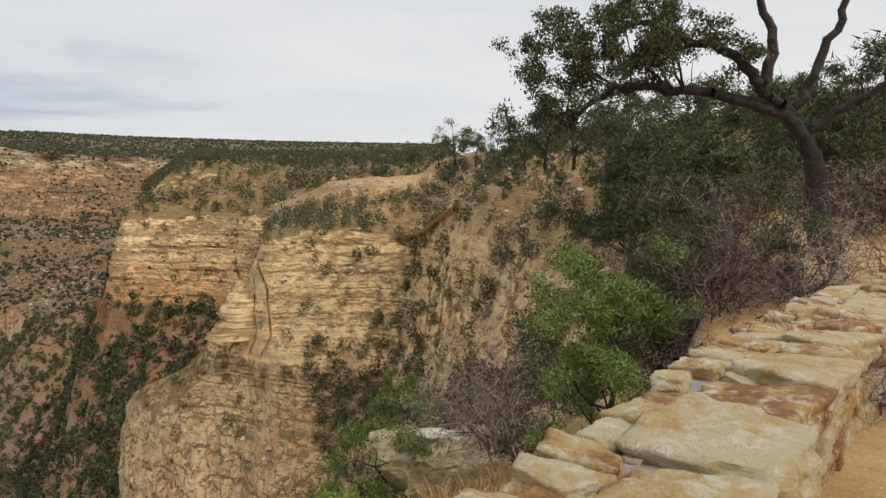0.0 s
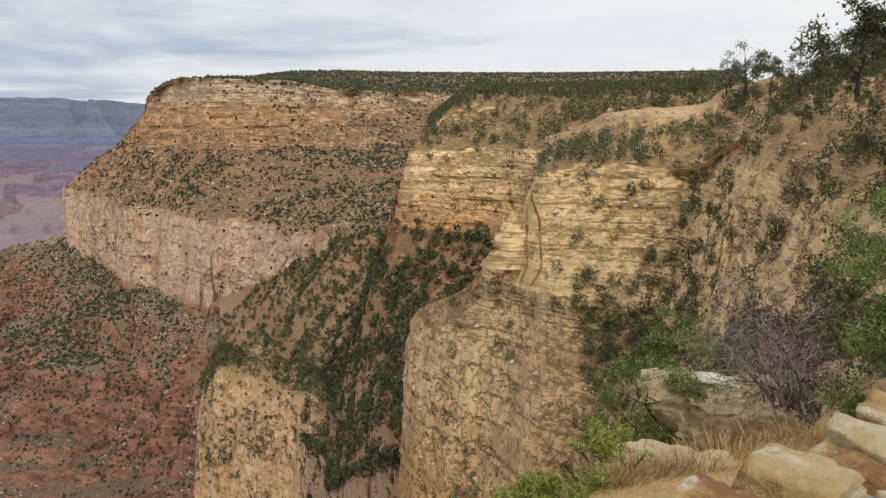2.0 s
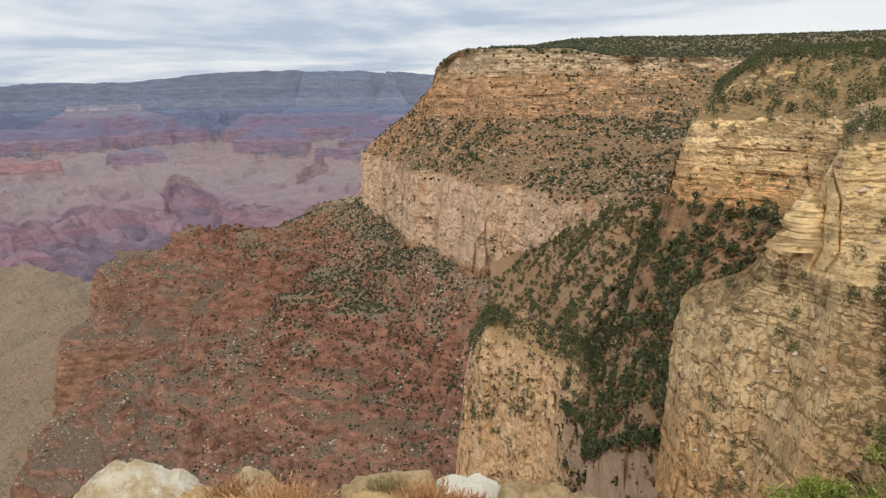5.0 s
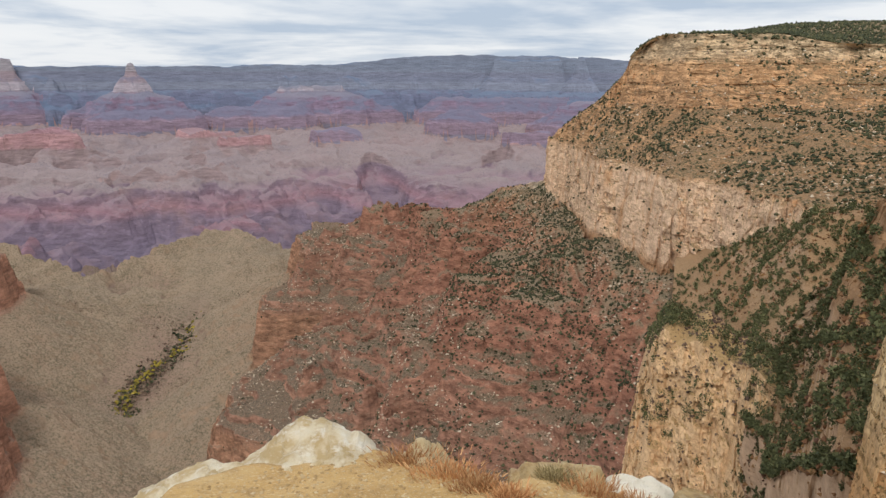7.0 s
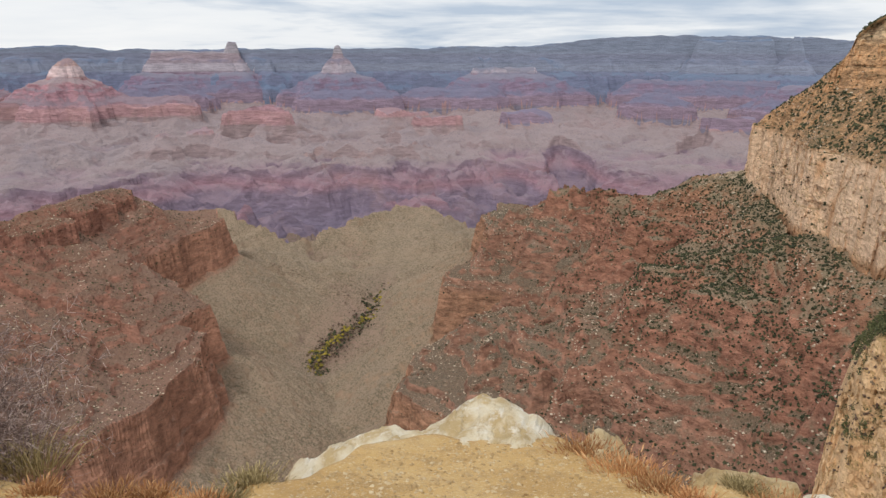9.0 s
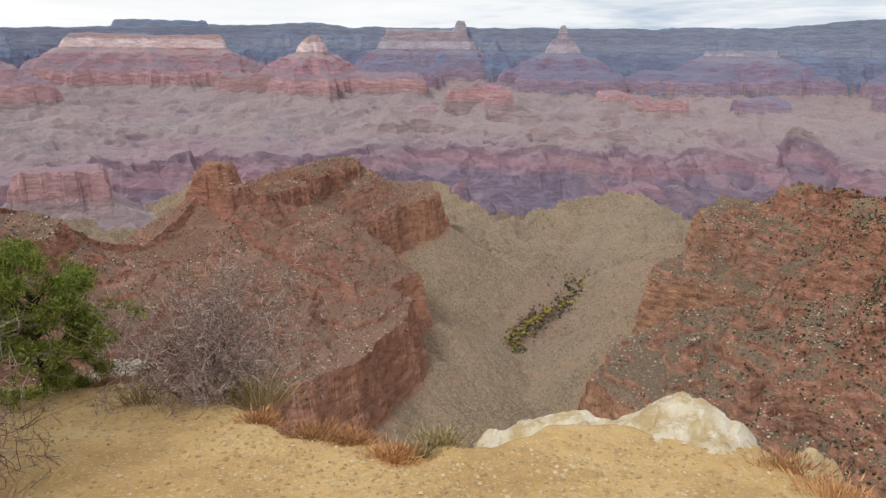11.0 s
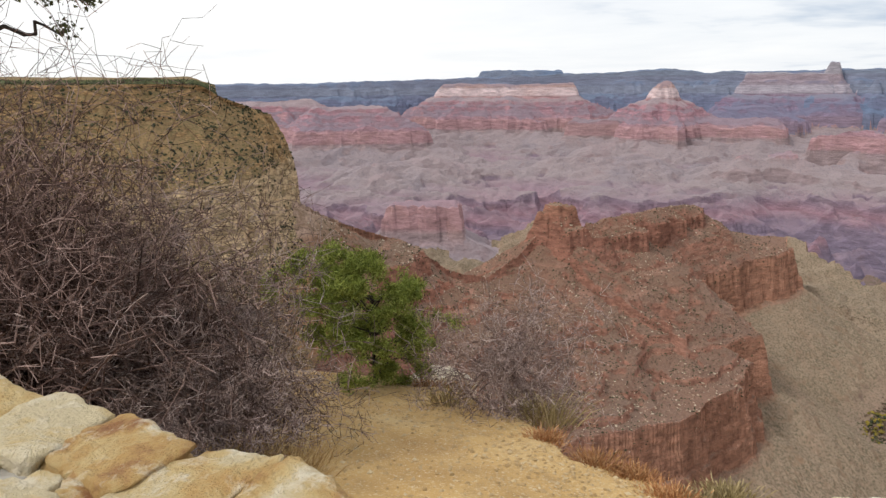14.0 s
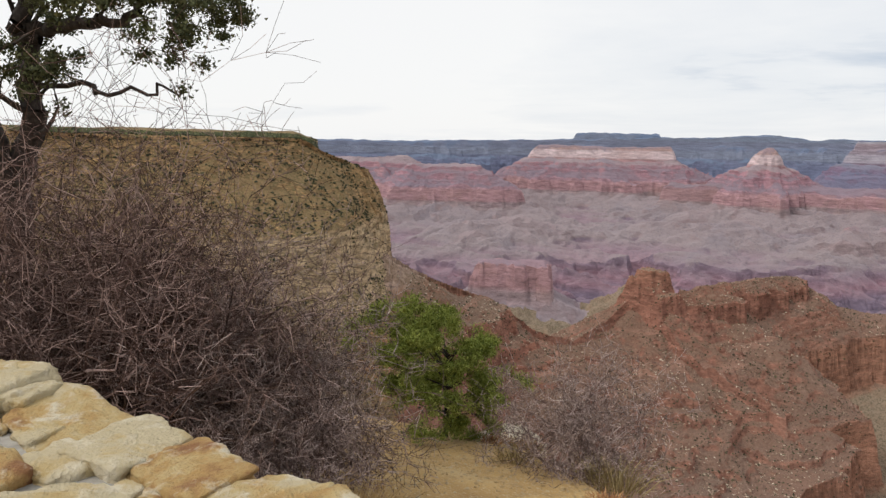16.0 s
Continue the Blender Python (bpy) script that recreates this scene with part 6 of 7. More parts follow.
# the parapet: its outer edge in plan
WALL = np.array([(-7.5, -2.6), (-5.5, -1.35), (-4.2, -0.45), (-3.2, 0.18), (-2.64, 0.42), (-2.1, 0.60), (-1.6, 0.76), (-0.9, 0.90), (0, 0.96), (1.3, 0.86), (2.58, 0.64), (3.49, 0.49),
                 (4.24, 0.38), (5.6, 0.12), (7.5, -0.35), (9.5, -0.95), (12.5, -2.0)])
u = np.linspace(0, len(WALL) - 1, 1500)
wall_line = spline(np.c_[WALL, np.zeros(len(WALL))], u)[:, :2]
wall_len = np.concatenate([[0], np.cumsum(np.linalg.norm(np.diff(wall_line, axis=0), axis=1))])
THICK, TOP, FLOOR_Z = 0.70, -0.985, -1.72


def on_wall(s, inward):
    s = min(s, wall_len[-1] - 0.06)
    p = np.array([np.interp(s, wall_len, wall_line[:, c]) for c in (0, 1)])
    q = np.array([np.interp(s + 0.05, wall_len, wall_line[:, c]) for c in (0, 1)])
    d = (q - p) / np.linalg.norm(q - p)
    return p + np.array([d[1], -d[0]]) * inward, math.atan2(d[1], d[0])


parapet = thing("parapet_wall", None, None, "low parapet wall of buff limestone set in grey mortar", "wall")
core_v, core_f = [], []
steps = np.linspace(0.02, wall_len[-1] - 0.1, 90)
for i, s in enumerate(steps):
    for inward, z in ((0.045, FLOOR_Z - 0.6), (0.045, TOP - 0.025), (THICK - 0.045, TOP - 0.025), (THICK - 0.045, FLOOR_Z - 0.2)):
        q = on_wall(s, inward)[0]
        core_v.append((*q, z - 0.05 * min(1.0, max(0.0, -q[0]))))
    if i:
        b = 4 * i
        core_f += [(b - 4 + k, b + k, b + (k + 1) % 4, b - 4 + (k + 1) % 4) for k in range(4)]
part("mortar_core", mesh_from("mortar_core", core_v, core_f), m_mortar, parapet, "grey mortar between the stones")
STONES = [stone_mesh(40 + i, 14, 14.0, 0.06, 0.17) for i in range(14)]
for me in STONES:
    me.materials.append(m_wallstone)
r = np.random.default_rng(11)


def lay(s, inward, z, long, across, high, tilt=0.05):
    p, turn = on_wall(s, inward)
    z = z - 0.05 * min(1.0, max(0.0, -p[0]))
    ob = part("stone", STONES[int(r.integers(14))], None, parapet)
    ob.matrix_basis = Matrix.LocRotScale((*p, z), Euler((r.normal(0, tilt), r.normal(0, tilt), turn + r.normal(0, 0.08) + (math.pi if r.random() < 0.5 else 0))), (long, across, high))


# coping: big blocks along the inner edge, smaller ones along the outer, and chips between
s = 0.2
while s < wall_len[-1] - 0.5:
    long = r.uniform(0.42, 0.80)
    across = r.uniform(0.38, 0.50)
    high = r.uniform(0.22, 0.30)
    lay(s + long / 2, THICK - across / 2 + 0.03, TOP - high / 2 + r.uniform(0.015, 0.05), long * 1.02, across * 1.1, high)
    t = s
    while t < s + long - 0.06:
        small = min(r.uniform(0.18, 0.42), s + long - t + 0.04)
        wide = THICK - across - r.uniform(0.015, 0.06)
        high = r.uniform(0.12, 0.2)
        lay(t + small / 2, wide / 2 - 0.03, TOP - high / 2 + r.uniform(0.0, 0.06), small * 1.04, wide * 1.12, high, 0.06)
        t += small + r.uniform(0.01, 0.04)
    s += long + r.uniform(0.015, 0.05)
# chips bedded in the seam between the two rows
s = 0.3
while s < wall_len[-1] - 0.4:
    size = r.uniform(0.08, 0.19)
    lay(s, THICK * r.uniform(0.28, 0.46), TOP - 0.045, size * 1.3, size, 0.10, 0.12)
    s += size + r.uniform(0.03, 0.22)
# courses below on both faces
for inward, lo in ((THICK - 0.10, 2), (0.08, 2)):
    for course in range(lo):
        s = r.uniform(0.1, 0.4)
        while s < wall_len[-1] - 0.5:
            long = r.uniform(0.22, 0.55)
            high = r.uniform(0.19, 0.25)
            lay(s + long / 2, inward, TOP - 0.36 - 0.23 * course, long, 0.24, high)
            s += long + r.uniform(0.01, 0.03)

# ---------------------------------------------------------------- rocks on the edge
BIG = [stone_mesh(80 + i, 30, 5.0, 0.10, 0.3) for i in range(5)]


def boulder(label, az, d, size, turn, mat, kind=0, sink=0.4, tilt=(0, 0), top=None):
    p = polar(az, d)
    z = ground_z(p[0], p[1]) + size[2] * (0.5 - sink) if top is None else top - size[2] * 0.5
    me = BIG[kind].copy()
    ob = thing("boulder", me, mat, label, "rock")
    ob.matrix_basis = Matrix.LocRotScale((p[0], p[1], z), Euler((radians(tilt[0]), radians(tilt[1]), radians(az + turn))), size)
    return ob


def rim_rock(label, line, wide, mat, seed, deep=0.9, rough=1.0):
    """A ledge of bedrock along the canyon's edge: bearing, distance and height of its top edge; sand laps over its inner side."""
    u = np.linspace(0, len(line) - 1, 30 * len(line))
    top = spline(np.array(line, float), u)
    across = np.array([(-1.0, -0.22), (-0.8, -0.10), (-0.55, -0.035), (-0.25, 0.0), (0.0, -0.01), (0.12, -0.06), (0.16, -0.16), (0.12, -0.34), (0.16, -0.5), (0.05, -0.75), (-0.2, -1.1)])
    v = np.linspace(0, len(across) - 1, 64)
    prof = spline(np.c_[across, np.zeros(len(across))], v)[:, :2]
    taper = np.clip(np.minimum(u, len(line) - 1 - u) / 0.35, 0.02, 1) ** 0.5
    az, d, z = (np.repeat(top[:, k:k + 1], 64, 1) for k in range(3))
    out = prof[None, :, 0] * wide * taper[:, None]
    down = np.where(prof[None, :, 1] < -0.05, prof[None, :, 1] * deep, prof[None, :, 1] * 0.8) + (taper[:, None] - 1) * 0.12
    p = polar(az, d + out, z + down)
    x, y, zz = p[..., 0], p[..., 1], p[..., 2]
    lump = 0.055 * fbm(x * 2.6, y * 2.6, zz * 3 + seed, 4) + 0.022 * np.round(1.6 * fbm(x * 4, y * 4, zz * 7 + seed, 2)) - 0.05 * np.clip(1 - 9 * np.abs(fbm(x * 1.3 + seed, y * 1.3, zz * 0.6, 2)), 0, 1)
    a = np.radians(az)
    face = np.clip((v[None, :] - 3) / 3, 0, 1)
    p[..., 0] += -np.sin(a) * rough * lump * face
    p[..., 1] += np.cos(a) * rough * lump * face
    p[..., 2] += rough * lump * (1 - 0.6 * face)
    idx = np.arange(p.shape[0] * 64).reshape(-1, 64)
    f = np.stack([idx[:-1, :-1], idx[1:, :-1], idx[1:, 1:], idx[:-1, 1:]], -1).reshape(-1, 4)
    ob = thing("edge_rock", mesh_from("edge_rock", p.reshape(-1, 3), f, True), mat, label, "rock")
    return ob


def edge_line(rows, d):
    return [(az, d, d * math.tan(radians(e))) for az, e in rows]


rim_rock("long white limestone slab at the canyon's edge", edge_line([(20.4, -30.3), (17.5, -29.0), (14.1, -28.0), (10.5, -27.3), (7.4, -26.9), (4.8, -26.0), (3.1, -25.6), (0.6, -25.7), (-1.2, -26.3), (-3.0, -28.4)], 5.35), 0.75, m_white, 1)
rim_rock("small pointed limestone block at the edge", edge_line([(-3.4, -29.4), (-4.5, -28.1), (-5.9, -27.2), (-7.2, -28.1), (-8.8, -29.3)], 5.15), 0.6, m_conglom, 2, 0.7)
rim_rock("sloping limestone shelf at the edge", edge_line([(-7.2, -28.9), (-8.6, -28.9), (-10.2, -29.4), (-11.6, -30.1), (-12.8, -30.9)], 4.8), 0.4, m_conglom, 3, 0.7)
rim_rock("flat white stone at the edge", edge_line([(-13.0, -30.3), (-14.4, -29.5), (-16.8, -29.3), (-19.2, -29.2), (-21.5, -29.3)], 4.75), 0.34, m_conglom, 4, 0.6)
rim_rock("flat white stone at the edge", edge_line([(-21.2, -29.4), (-22.2, -29.0), (-23.7, -28.9), (-25.6, -29.3), (-27.0, -29.7)], 4.85), 0.36, m_white, 5, 0.6)
rim_rock("low buff ledge at the edge", edge_line([(-26.6, -29.6), (-29.0, -29.5), (-33.8, -29.8), (-38.0, -30.6), (-42.0, -31.5)], 4.7), 0.4, m_conglom, 6, 0.6)
boulder("pale stone beside the sandy path", 47.2, 7.25, (0.62, 0.45, 0.36), 10, m_white, 3, top=-3.08)
boulder("buff limestone shelf half covered by gravel", -59.2, 5.8, (1.2, 0.6, 0.4), -10, m_conglom, 4, tilt=(6, -4), top=-2.97)
boulder("buff limestone hump in the gravel", -65.0, 6.3, (1.3, 0.7, 0.4), 15, m_conglom, 1, tilt=(4, 4), top=-2.96)
boulder("great gravelly block with a white top", -65.8, 12.8, (2.1, 1.7, 1.6), 10, m_conglom, 2, tilt=(9, -4), top=-4.45)
boulder("white crust on the gravelly block", -65.2, 13.0, (0.9, 0.5, 0.2), 10, m_white, 4, tilt=(5, 6), top=-4.36)

# ---------------------------------------------------------------- near shrubs and trees
bare_shrub("great leafless mauve shrub beside the parapet", 79.0, 4.7, 1.75, 1.35, 110, 1, m_twig_red, 3, 0.017, kids=5.6)
bare_shrub("great leafless mauve shrub beside the parapet", 72.0, 4.9, 1.55, 0.95, 90, 2, m_twig, 3, 0.014, kids=5.6)
bare_shrub("great leafless mauve shrub beside the parapet", 88.0, 5.3, 2.4, 1.5, 34, 3, m_twig_red, 3, 0.016, kids=4.8)
bare_shrub("great leafless mauve shrub beside the parapet", 67.0, 5.0, 1.3, 0.75, 46, 14, m_twig_red, 3, 0.013, kids=5.4)
bare_shrub("low leafless shrub at the path's edge", 66.0, 4.2, 0.78, 0.6, 36, 4, m_twig, 3, 0.009, kids=5.4)
bare_shrub("grey leafless shrub at the canyon's edge", 41.9, 5.9, 1.12, 0.22, 30, 5, m_twig, 3, 0.009, kids=5.4)
bare_shrub("mauve leafless shrub above the slope", -70.3, 10.6, 1.75, 0.95, 22, 6, m_twig, 3, 0.014, kids=5)
bare_shrub("mauve leafless shrub beyond the wall", -86.0, 10.0, 1.9, 1.2, 24, 7, m_twig_red, 3, 0.016, z=-1.9, kids=4.6)
bare_shrub("mauve leafless shrub beyond the wall", -91.0, 10.5, 2.2, 1.4, 24, 8, m_twig, 3, 0.016, z=-1.7, kids=4.6)
bare_shrub("mauve leafless shrub beyond the wall", -97.0, 10.0, 2.3, 1.4, 20, 9, m_twig_red, 3, 0.016, z=-1.6, kids=4.2)


bare_shrub("low mauve brush against the wall", -88.0, 5.6, 0.8, 0.8, 26, 12, m_twig_red, 3, 0.010, kids=4.6)
bare_shrub("low mauve brush against the wall", -95.0, 6.2, 0.9, 0.9, 26, 13, m_twig, 3, 0.010, kids=4.6)


def ground_at(az, d):
    p = polar(az, d)
    return (p[0], p[1], float(ground_z(p[0], p[1])))


conifer("young_juniper", "bright green young juniper at the end of the path", (*polar(52.7, 6.9)[:2], ground_at(52.7, 6.9)[2] - 0.14), 1.08, 21, m_bright, 46, 0.030, 0.04, 0.60, 36, 0.0, "tree")
conifer("young_pinyon", "green young pinyon pine close beyond the wall", (*polar(-78.0, 9.0)[:2], -3.45), 2.15, 22, m_pine, 44, 0.040, 0.07, 0.44, 30, 0.08, "tree")
conifer("young_pinyon", "young pinyon pine on the slope below the edge", (*polar(-58.4, 13.2)[:2], -10.5), 6.7, 23, m_pine, 34, 0.06, 0.085, 0.23, 40, 0.35, "tree")
conifer("young_juniper", "bright green juniper tip below the edge", (*polar(-54.0, 5.9)[:2], -5.65), 2.75, 24, m_bright, 44, 0.032, 0.05, 0.24, 30, 0.3, "tree")
conifer("dark_juniper", "dark green juniper among the bare shrubs", (*polar(-86.0, 10.5)[:2], -2.6), 1.7, 25, m_juniper, 44, 0.04, 0.085, 0.6, 26, 0.05, "tree")
conifer("dark_juniper", "dark green juniper among the bare shrubs", (*polar(-82.0, 11.5)[:2], -3.1), 1.5, 26, m_juniper, 44, 0.04, 0.085, 0.6, 26, 0.05, "tree")
conifer("pinyon_pine", "dark pinyon pine with a bare grey stem", (*polar(-79.3, 33)[:2], -4.6), 5.6, 27, m_juniper, 40, 0.12, 0.22, 0.40, 40, 0.30, "tree")


def old_tree(label, base, limbs, seed, mat, thick, per, size, spread, twist=0.16, kids=3.0, twig=1.0):
    """A gnarled old pinyon or juniper: a leaning trunk and named limbs, each a chain of places from the foot."""
    r = np.random.default_rng(seed)
    root = thing("old_pinyon", None, None, label, "tree")
    base = np.array(base)
    root.location = base
    segs, tips = [], []
    for limb, rad, branches in limbs:
        pts = np.array(limb) - base
        n = 6 * (len(pts) - 1)
        q = spline(pts, np.linspace(0, len(pts) - 1, n + 1))
        q[1:-1] += r.normal(0, 0.03, (n - 1, 3))
        for k in range(n):
            r0, r1 = thick * rad * (1 - 0.72 * k / n), thick * rad * (1 - 0.72 * (k + 1) / n)
            segs.append((*q[k], *q[k + 1], r0, r1))
            if branches and k > n * 0.30:
                for _ in range(r.poisson(branches)):
                    d = (q[k + 1] - q[k]) / np.linalg.norm(q[k + 1] - q[k]) * 0.5 + r.normal(0, 0.7, 3) + np.array([0, 0, 0.25])
                    grow(segs, tips, q[k], d, r.uniform(0.5, 1.15) * (0.9 + 3 * thick) * twig, r1 * 0.35, 2, r, twist * 1.6, kids, 0.12, 0.75, 0.6, 4)
        tips.append(q[-1])
    leafy(segs, tips, r, per, size, spread, mat, root, stretch=0.95, sides=6, broad=0.36)
    return root


def el(az, d, e):
    p = polar(az, d)
    return (p[0], p[1], d * math.tan(radians(e)))


# the leaning pinyon on the right
old_tree("gnarled old pinyon leaning out with long twisted limbs", (*polar(-92.6, 14)[:2], -0.9), [
    ([(*polar(-92.6, 14)[:2], -0.9), el(-92, 13.9, 1.8), el(-90.2, 13.6, 5.2), el(-88.4, 13.3, 7.0)], 1.0, 0),
    ([el(-90.2, 13.6, 5.2), el(-86.2, 13.2, 6.7), el(-82.7, 13.0, 7.2), el(-79.0, 12.8, 7.6), el(-76.2, 12.6, 6.0), el(-73.8, 12.5, 5.4)], 0.55, 0.5),
    ([el(-88.4, 13.3, 7.0), el(-86.6, 13.0, 9.5), el(-83.6, 12.9, 10.8), el(-80.0, 12.8, 12.2), el(-77.6, 12.6, 11.0)], 0.5, 0.5),
    ([el(-88.4, 13.3, 7.0), el(-89.0, 13.4, 10.5), el(-87.6, 13.6, 13.8), el(-86.0, 13.8, 16.8)], 0.5, 0.4),
    ([el(-90.6, 13.6, 5.8), el(-92.6, 13.8, 10.0), el(-94.0, 14.0, 14.0), el(-96.5, 14.2, 17.5)], 0.45, 0.3),
    ([el(-91.4, 13.8, 3.8), el(-95.0, 13.8, 6.5), el(-99.0, 14.0, 8.5)], 0.5, 0.5),
], 31, m_juniper, 0.20, 30, 0.05, 0.075, twig=0.72)
# the juniper behind the great shrub on the left
old_tree("dark juniper with two bare stems behind the shrub", (*polar(84.6, 7.2)[:2], -2.1), [
    ([(*polar(84.6, 7.2)[:2], -2.1), el(84.2, 7.2, -6), el(83.0, 7.1, 1.5), el(83.4, 7.0, 7.0), el(81.5, 6.9, 12.5), el(80, 6.9, 18)], 1.0, 0.35),
    ([el(84.2, 7.2, -6), el(86.0, 7.1, 1.0), el(85.6, 7.0, 6.5), el(87.0, 6.9, 12), el(86.0, 6.9, 18)], 0.8, 0.35),
    ([el(83.4, 7.0, 6.0), el(80.0, 6.7, 6.8), el(76.5, 6.5, 7.4), el(74.8, 6.4, 9.2)], 0.55, 1.1),
    ([el(82.0, 6.9, 10.5), el(79.0, 6.6, 11.6), el(76.0, 6.4, 12.6), el(73.5, 6.3, 12.2)], 0.5, 1.2),
    ([el(83.2, 7.0, 2.6), el(79.5, 6.7, 2.6), el(76.0, 6.5, 2.4), el(73.0, 6.4, 2.6)], 0.22, 0.05),
], 32, m_juniper, 0.13, 44, 0.032, 0.045, kids=2.4, twig=0.7)

# pinyons standing close together on the stony slope
r2 = np.random.default_rng(5)
for i in range(3):
    conifer("slope_pinyon", "dark pinyon pine on the stony slope", (*polar(-84 - 6.5 * i, 24 + 3 * i)[:2], -3.4), 4.4 + 0.3 * i, 70 + i, m_juniper, 15, 0.12, 0.17, 0.44, 22, 0.08, "tree", "pinyons on the slope")
slope_kinds = [ob for ob in bpy.data.objects if ob.name.startswith("slope_pinyon")]
for i in range(13):
    az, d = r2.uniform(-102, -81), r2.uniform(22, 44)
    sc = r2.uniform(0.7, 1.15)
    copy_thing(slope_kinds[i % 3], Matrix.LocRotScale((*polar(az, d)[:2], np.interp(az, [-100, -74], [-2.2, -5.5])), Euler((0, 0, r2.uniform(0, 6.28))), (sc, sc, sc)))

# pinyons on the hill and round the promontory: a few kinds, set out again and again
kinds = [conifer("hill_pinyon", "dark pinyon pine on the stony hillside", (0, 0, -500 - i), 5.0, 60 + i, m_juniper, 5, 0.26, 0.26, 0.36 + 0.05 * i, 14, 0.10, "tree", "pinyons on the hillside") for i in range(4)]
p, l = scatter(PIECES["promontory"], 80, 0.3, 0.5, 14, 14, lambda m, l: (l > -3) * (reach(m) > 42) * (reach(m) < 175) * (bearing(m) < -62))
for i, q in enumerate(p):
    sc = r.uniform(0.55, 1.15)
    ob = kinds[i % 4] if i < 4 else copy_thing(kinds[i % 4], Matrix())
    ob.matrix_basis = Matrix.LocRotScale((q[0], q[1], q[2] - 0.2), Euler((0, 0, r.uniform(0, 6.28))), (sc, sc, sc * r.uniform(0.85, 1.1)))
for az, d, z, h in ((-62.6, 128, 4.6, 3.6), (-64.8, 124, 4.8, 5.4), (-66.0, 118, 4.4, 6.2), (-67.6, 112, 4.2, 6.4), (-69.5, 104, 3.8, 6.0), (-71.4, 98, 3.5, 6.2), (-73, 92, 3.4, 6.4), (-75, 86, 3.2, 7.0),
                    (-77.5, 80, 3.0, 7.0), (-80, 76, 3.0, 7.2), (-83, 70, 3.0, 7.0), (-86, 66, 3.0, 7.4), (-90, 62, 3.0, 7.0), (-94, 60, 3.4, 7.0), (-98, 58, 3.8, 7.0)):
    copy_thing(kinds[int(r.integers(4))], Matrix.LocRotScale((*polar(az, d)[:2], z - 1.2), Euler((0, 0, r.uniform(0, 6.28))), (h / 5,) * 3))

# undergrowth on the stony slope
n = 420
az = rng.uniform(-104, -66, n)
d = rng.uniform(16, 38, n)
x, y = polar(az, d)[:, 0], polar(az, d)[:, 1]
p = np.stack([x, y, np.where(d < lip(az), ground_z(x, y), -2.5 - 0.30 * (d - 9) * np.interp(az, [-104, -90, -66], [0, 0.5, 1.2])) - 0.1], -1)
stuff("undergrowth", far_trees(p[::2], rng.uniform(0.6, 1.5, len(p[::2])), 420, 0.05), m_dry, "brown leafless undergrowth on the slope", "undergrowth")
stuff("undergrowth", far_trees(p[1::2], rng.uniform(0.5, 1.5, len(p[1::2])), 420, 0.05), m_juniper, "low dark junipers on the slope", "undergrowth")

# ---------------------------------------------------------------- grass, pebbles and litter
def tuft(label, az, d, n, h, wide, mat, seed, category="grass", z=None):
    r = np.random.default_rng(seed)
    base = np.array(ground_at(az, min(d, 0.95 * float(lip(az))) if az < -50 else d))
    if z is not None:
        base[2] = z
    q = r.normal(0, wide / 2.4, (n, 3))
    q[:, 2] = 0
    out = q / (wide / 2.4) * 0.33 + r.normal(0, 0.22, (n, 3))
    out[:, 2] = 1
    out /= np.linalg.norm(out, axis=1, keepdims=True)
    ln = h * r.uniform(0.5, 1.1, (n, 1))
    side = np.cross(out, r.normal(size=(n, 3)))
    side /= np.linalg.norm(side, axis=1, keepdims=True)
    w = 0.0022 + 0.002 * r.random((n, 1))
    m1 = q + out * ln * 0.55
    tip = q + out * ln + np.c_[out[:, :2] * ln * 0.25, -0.12 * ln]
    v = np.stack([q - side * w, q + side * w, m1 + side * w * 0.8, m1 - side * w * 0.8, tip, tip], 1).reshape(-1, 3)
    b = 6 * np.arange(n)[:, None]
    f = np.concatenate([b + np.array([[0, 1, 2, 3]]), b + np.array([[3, 2, 4, 5]])])
    ob = thing("grass_tuft", mesh_from("grass_tuft", v, f), mat, label, category, kind="stuff")
    ob.location = base
    return ob


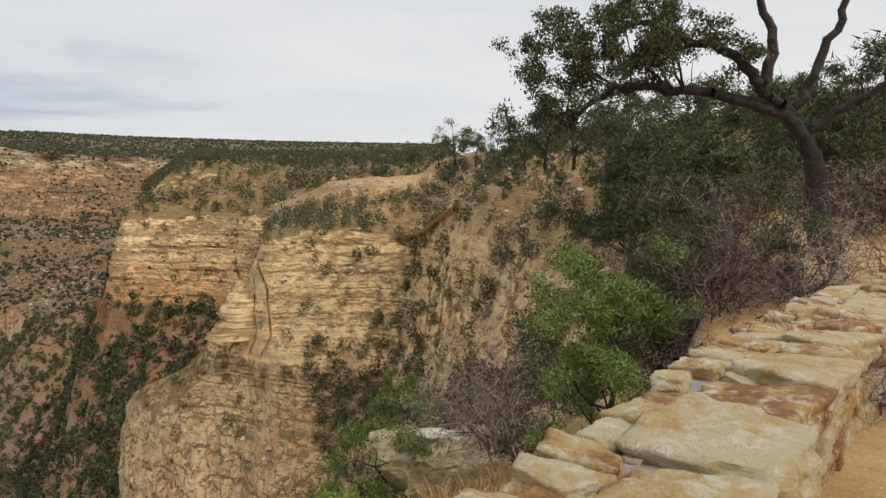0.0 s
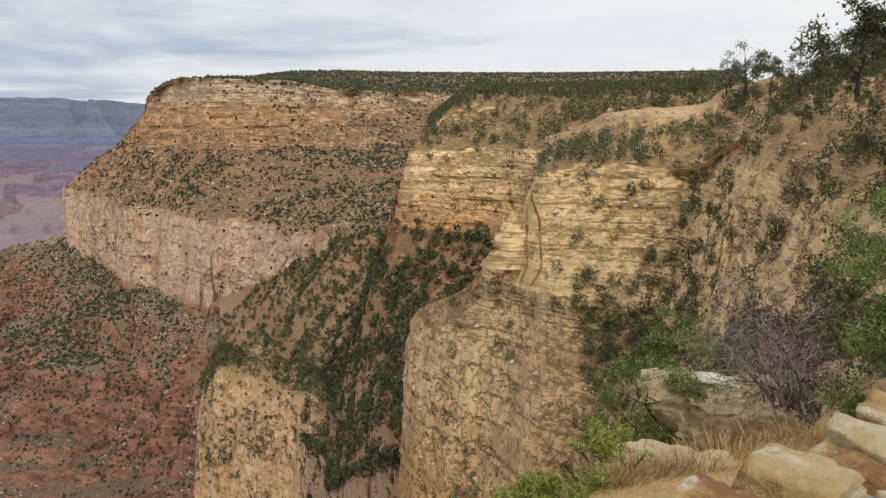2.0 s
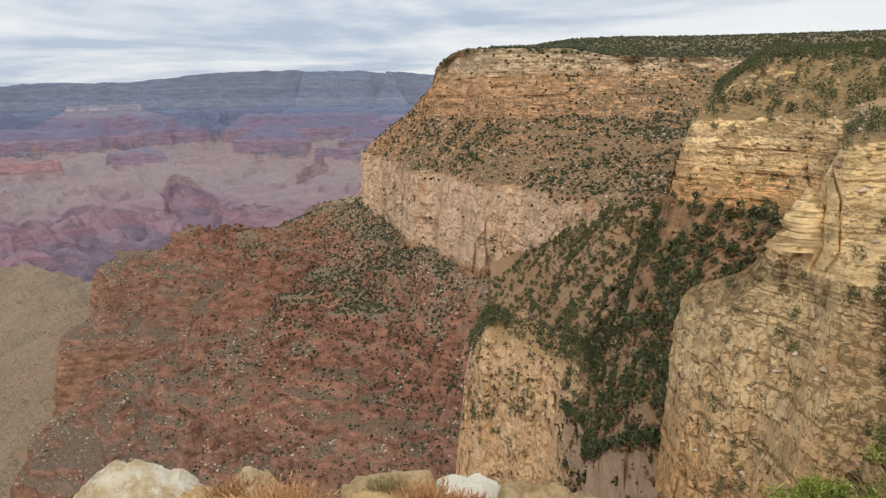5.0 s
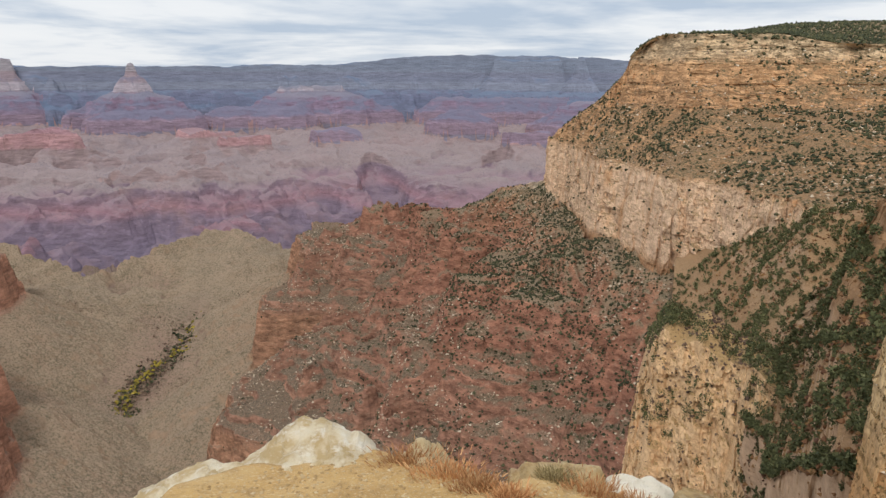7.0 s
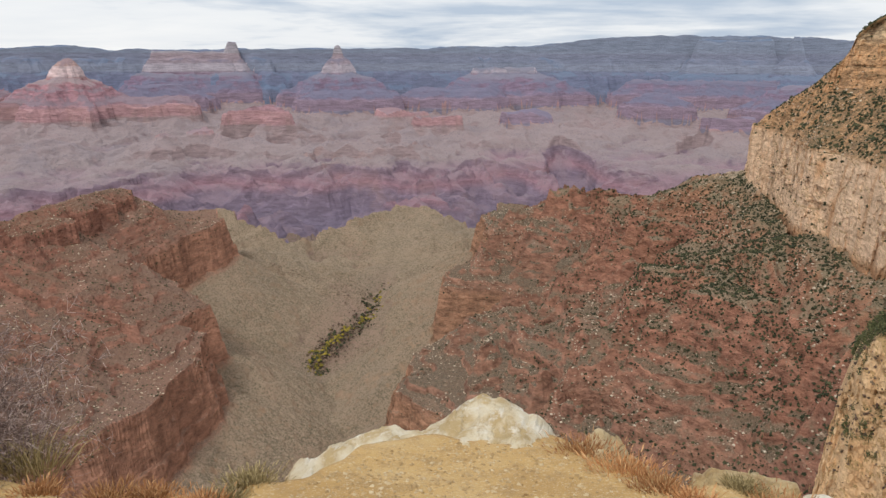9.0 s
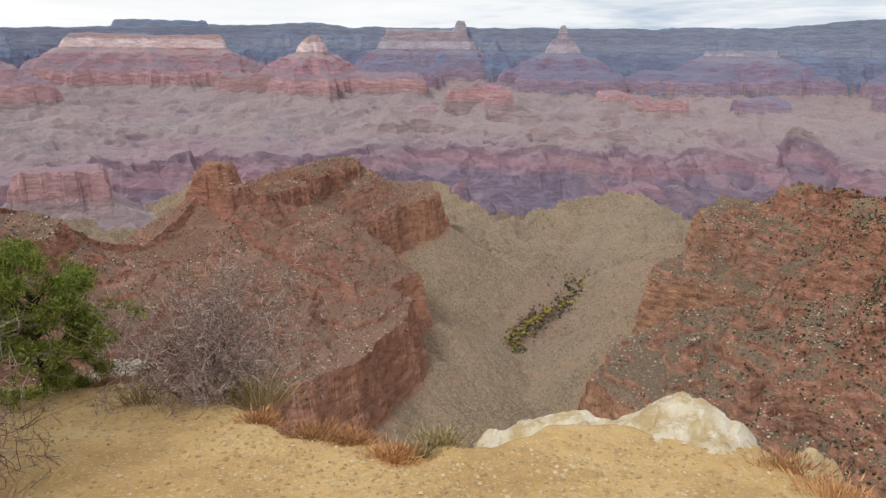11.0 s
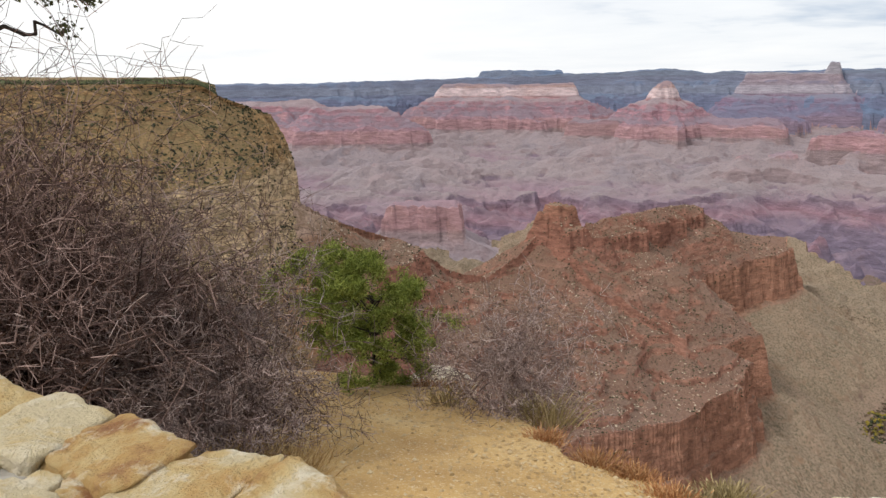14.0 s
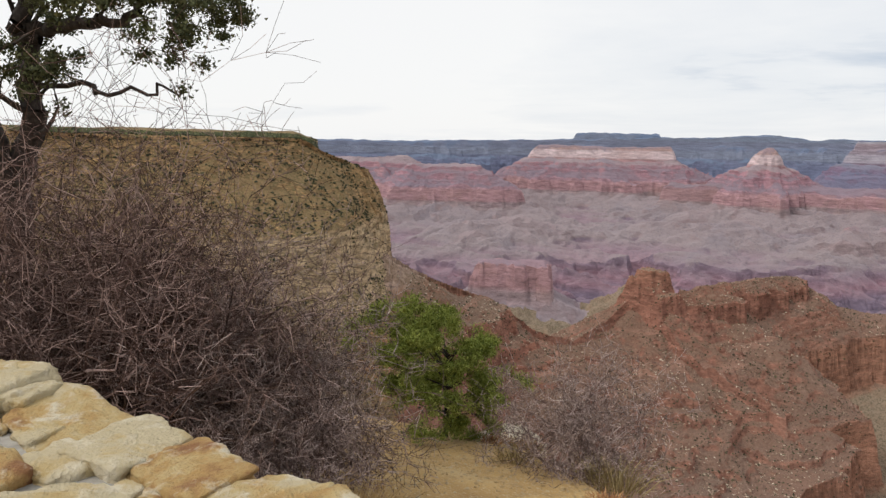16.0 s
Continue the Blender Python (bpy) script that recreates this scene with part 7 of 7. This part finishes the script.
for az, d, w, sd in ((-4.8, 4.75, 0.34, 1), (-8.2, 4.45, 0.36, 2), (-10.6, 4.2, 0.26, 3), (-20.5, 4.3, 0.34, 4), (-24.0, 4.2, 0.2, 5), (30.5, 4.4, 0.22, 6), (33.5, 4.5, 0.28, 7), (38.0, 4.9, 0.2, 8), (27.5, 4.05, 0.24, 9), (46.0, 6.9, 0.34, 10), (48.6, 6.9, 0.3, 11), (-13.2, 4.0, 0.2, 12)):
    tuft("russet dry grass at the canyon's edge", az, d, 800, 0.06, w * 0.75, m_russet, sd)
for az, d, w, sd in ((-64, 7.6, 0.5, 21), (-67, 7.9, 0.5, 22), (-60, 7.9, 0.45, 23), (-69.5, 8.3, 0.45, 24), (-72, 8.0, 0.4, 25), (-58, 8.0, 0.3, 26), (-71, 6.4, 0.3, 27), (63.5, 4.0, 0.26, 28), (66.5, 3.6, 0.24, 29), (59.5, 3.9, 0.3, 30)):
    tuft("straw-coloured dry grass among the stones", az, d, 480, 0.2, w, m_grass, sd)
for az, d, w, h, sd in ((-17.0, 4.5, 0.24, 0.16, 41), (23.2, 4.3, 0.3, 0.15, 42), (25.4, 4.1, 0.24, 0.13, 44), (-62.2, 7.2, 0.4, 0.26, 45)):
    tuft("olive sage cushion at the edge", az, d, 900, h * 0.36, w * 0.6, m_sage, sd, "shrub")
for az, d, h, sd in ((37.6, 5.5, 0.42, 51), (39.0, 5.6, 0.36, 52), (46.5, 5.9, 0.3, 53)):
    tuft("yellow-green yucca below the leafless shrub", az, d, 160, h * 0.8, 0.2, m_sage, sd, "plant")

# gravel on the sandy ground
n = 30000
az = rng.uniform(-75, 80, n)
d = lip(az) * np.sqrt(rng.uniform(0.08, 0.98, n))
x, y = polar(az, d)[:, 0], polar(az, d)[:, 1]
keep = y > 1.15
p = np.stack([x, y, ground_z(x, y)], -1)[keep]
m_gravel = leaf_material("pale_gravel", (0.36, 0.24, 0.11), (0.46, 0.33, 0.17), (0.62, 0.50, 0.32))
stuff("gravel", clumps(p, 0.006 + 0.030 * rng.random(len(p)) ** 4, 0.55, 0.3), m_gravel, "pale limestone gravel on the sandy ground", "gravel")
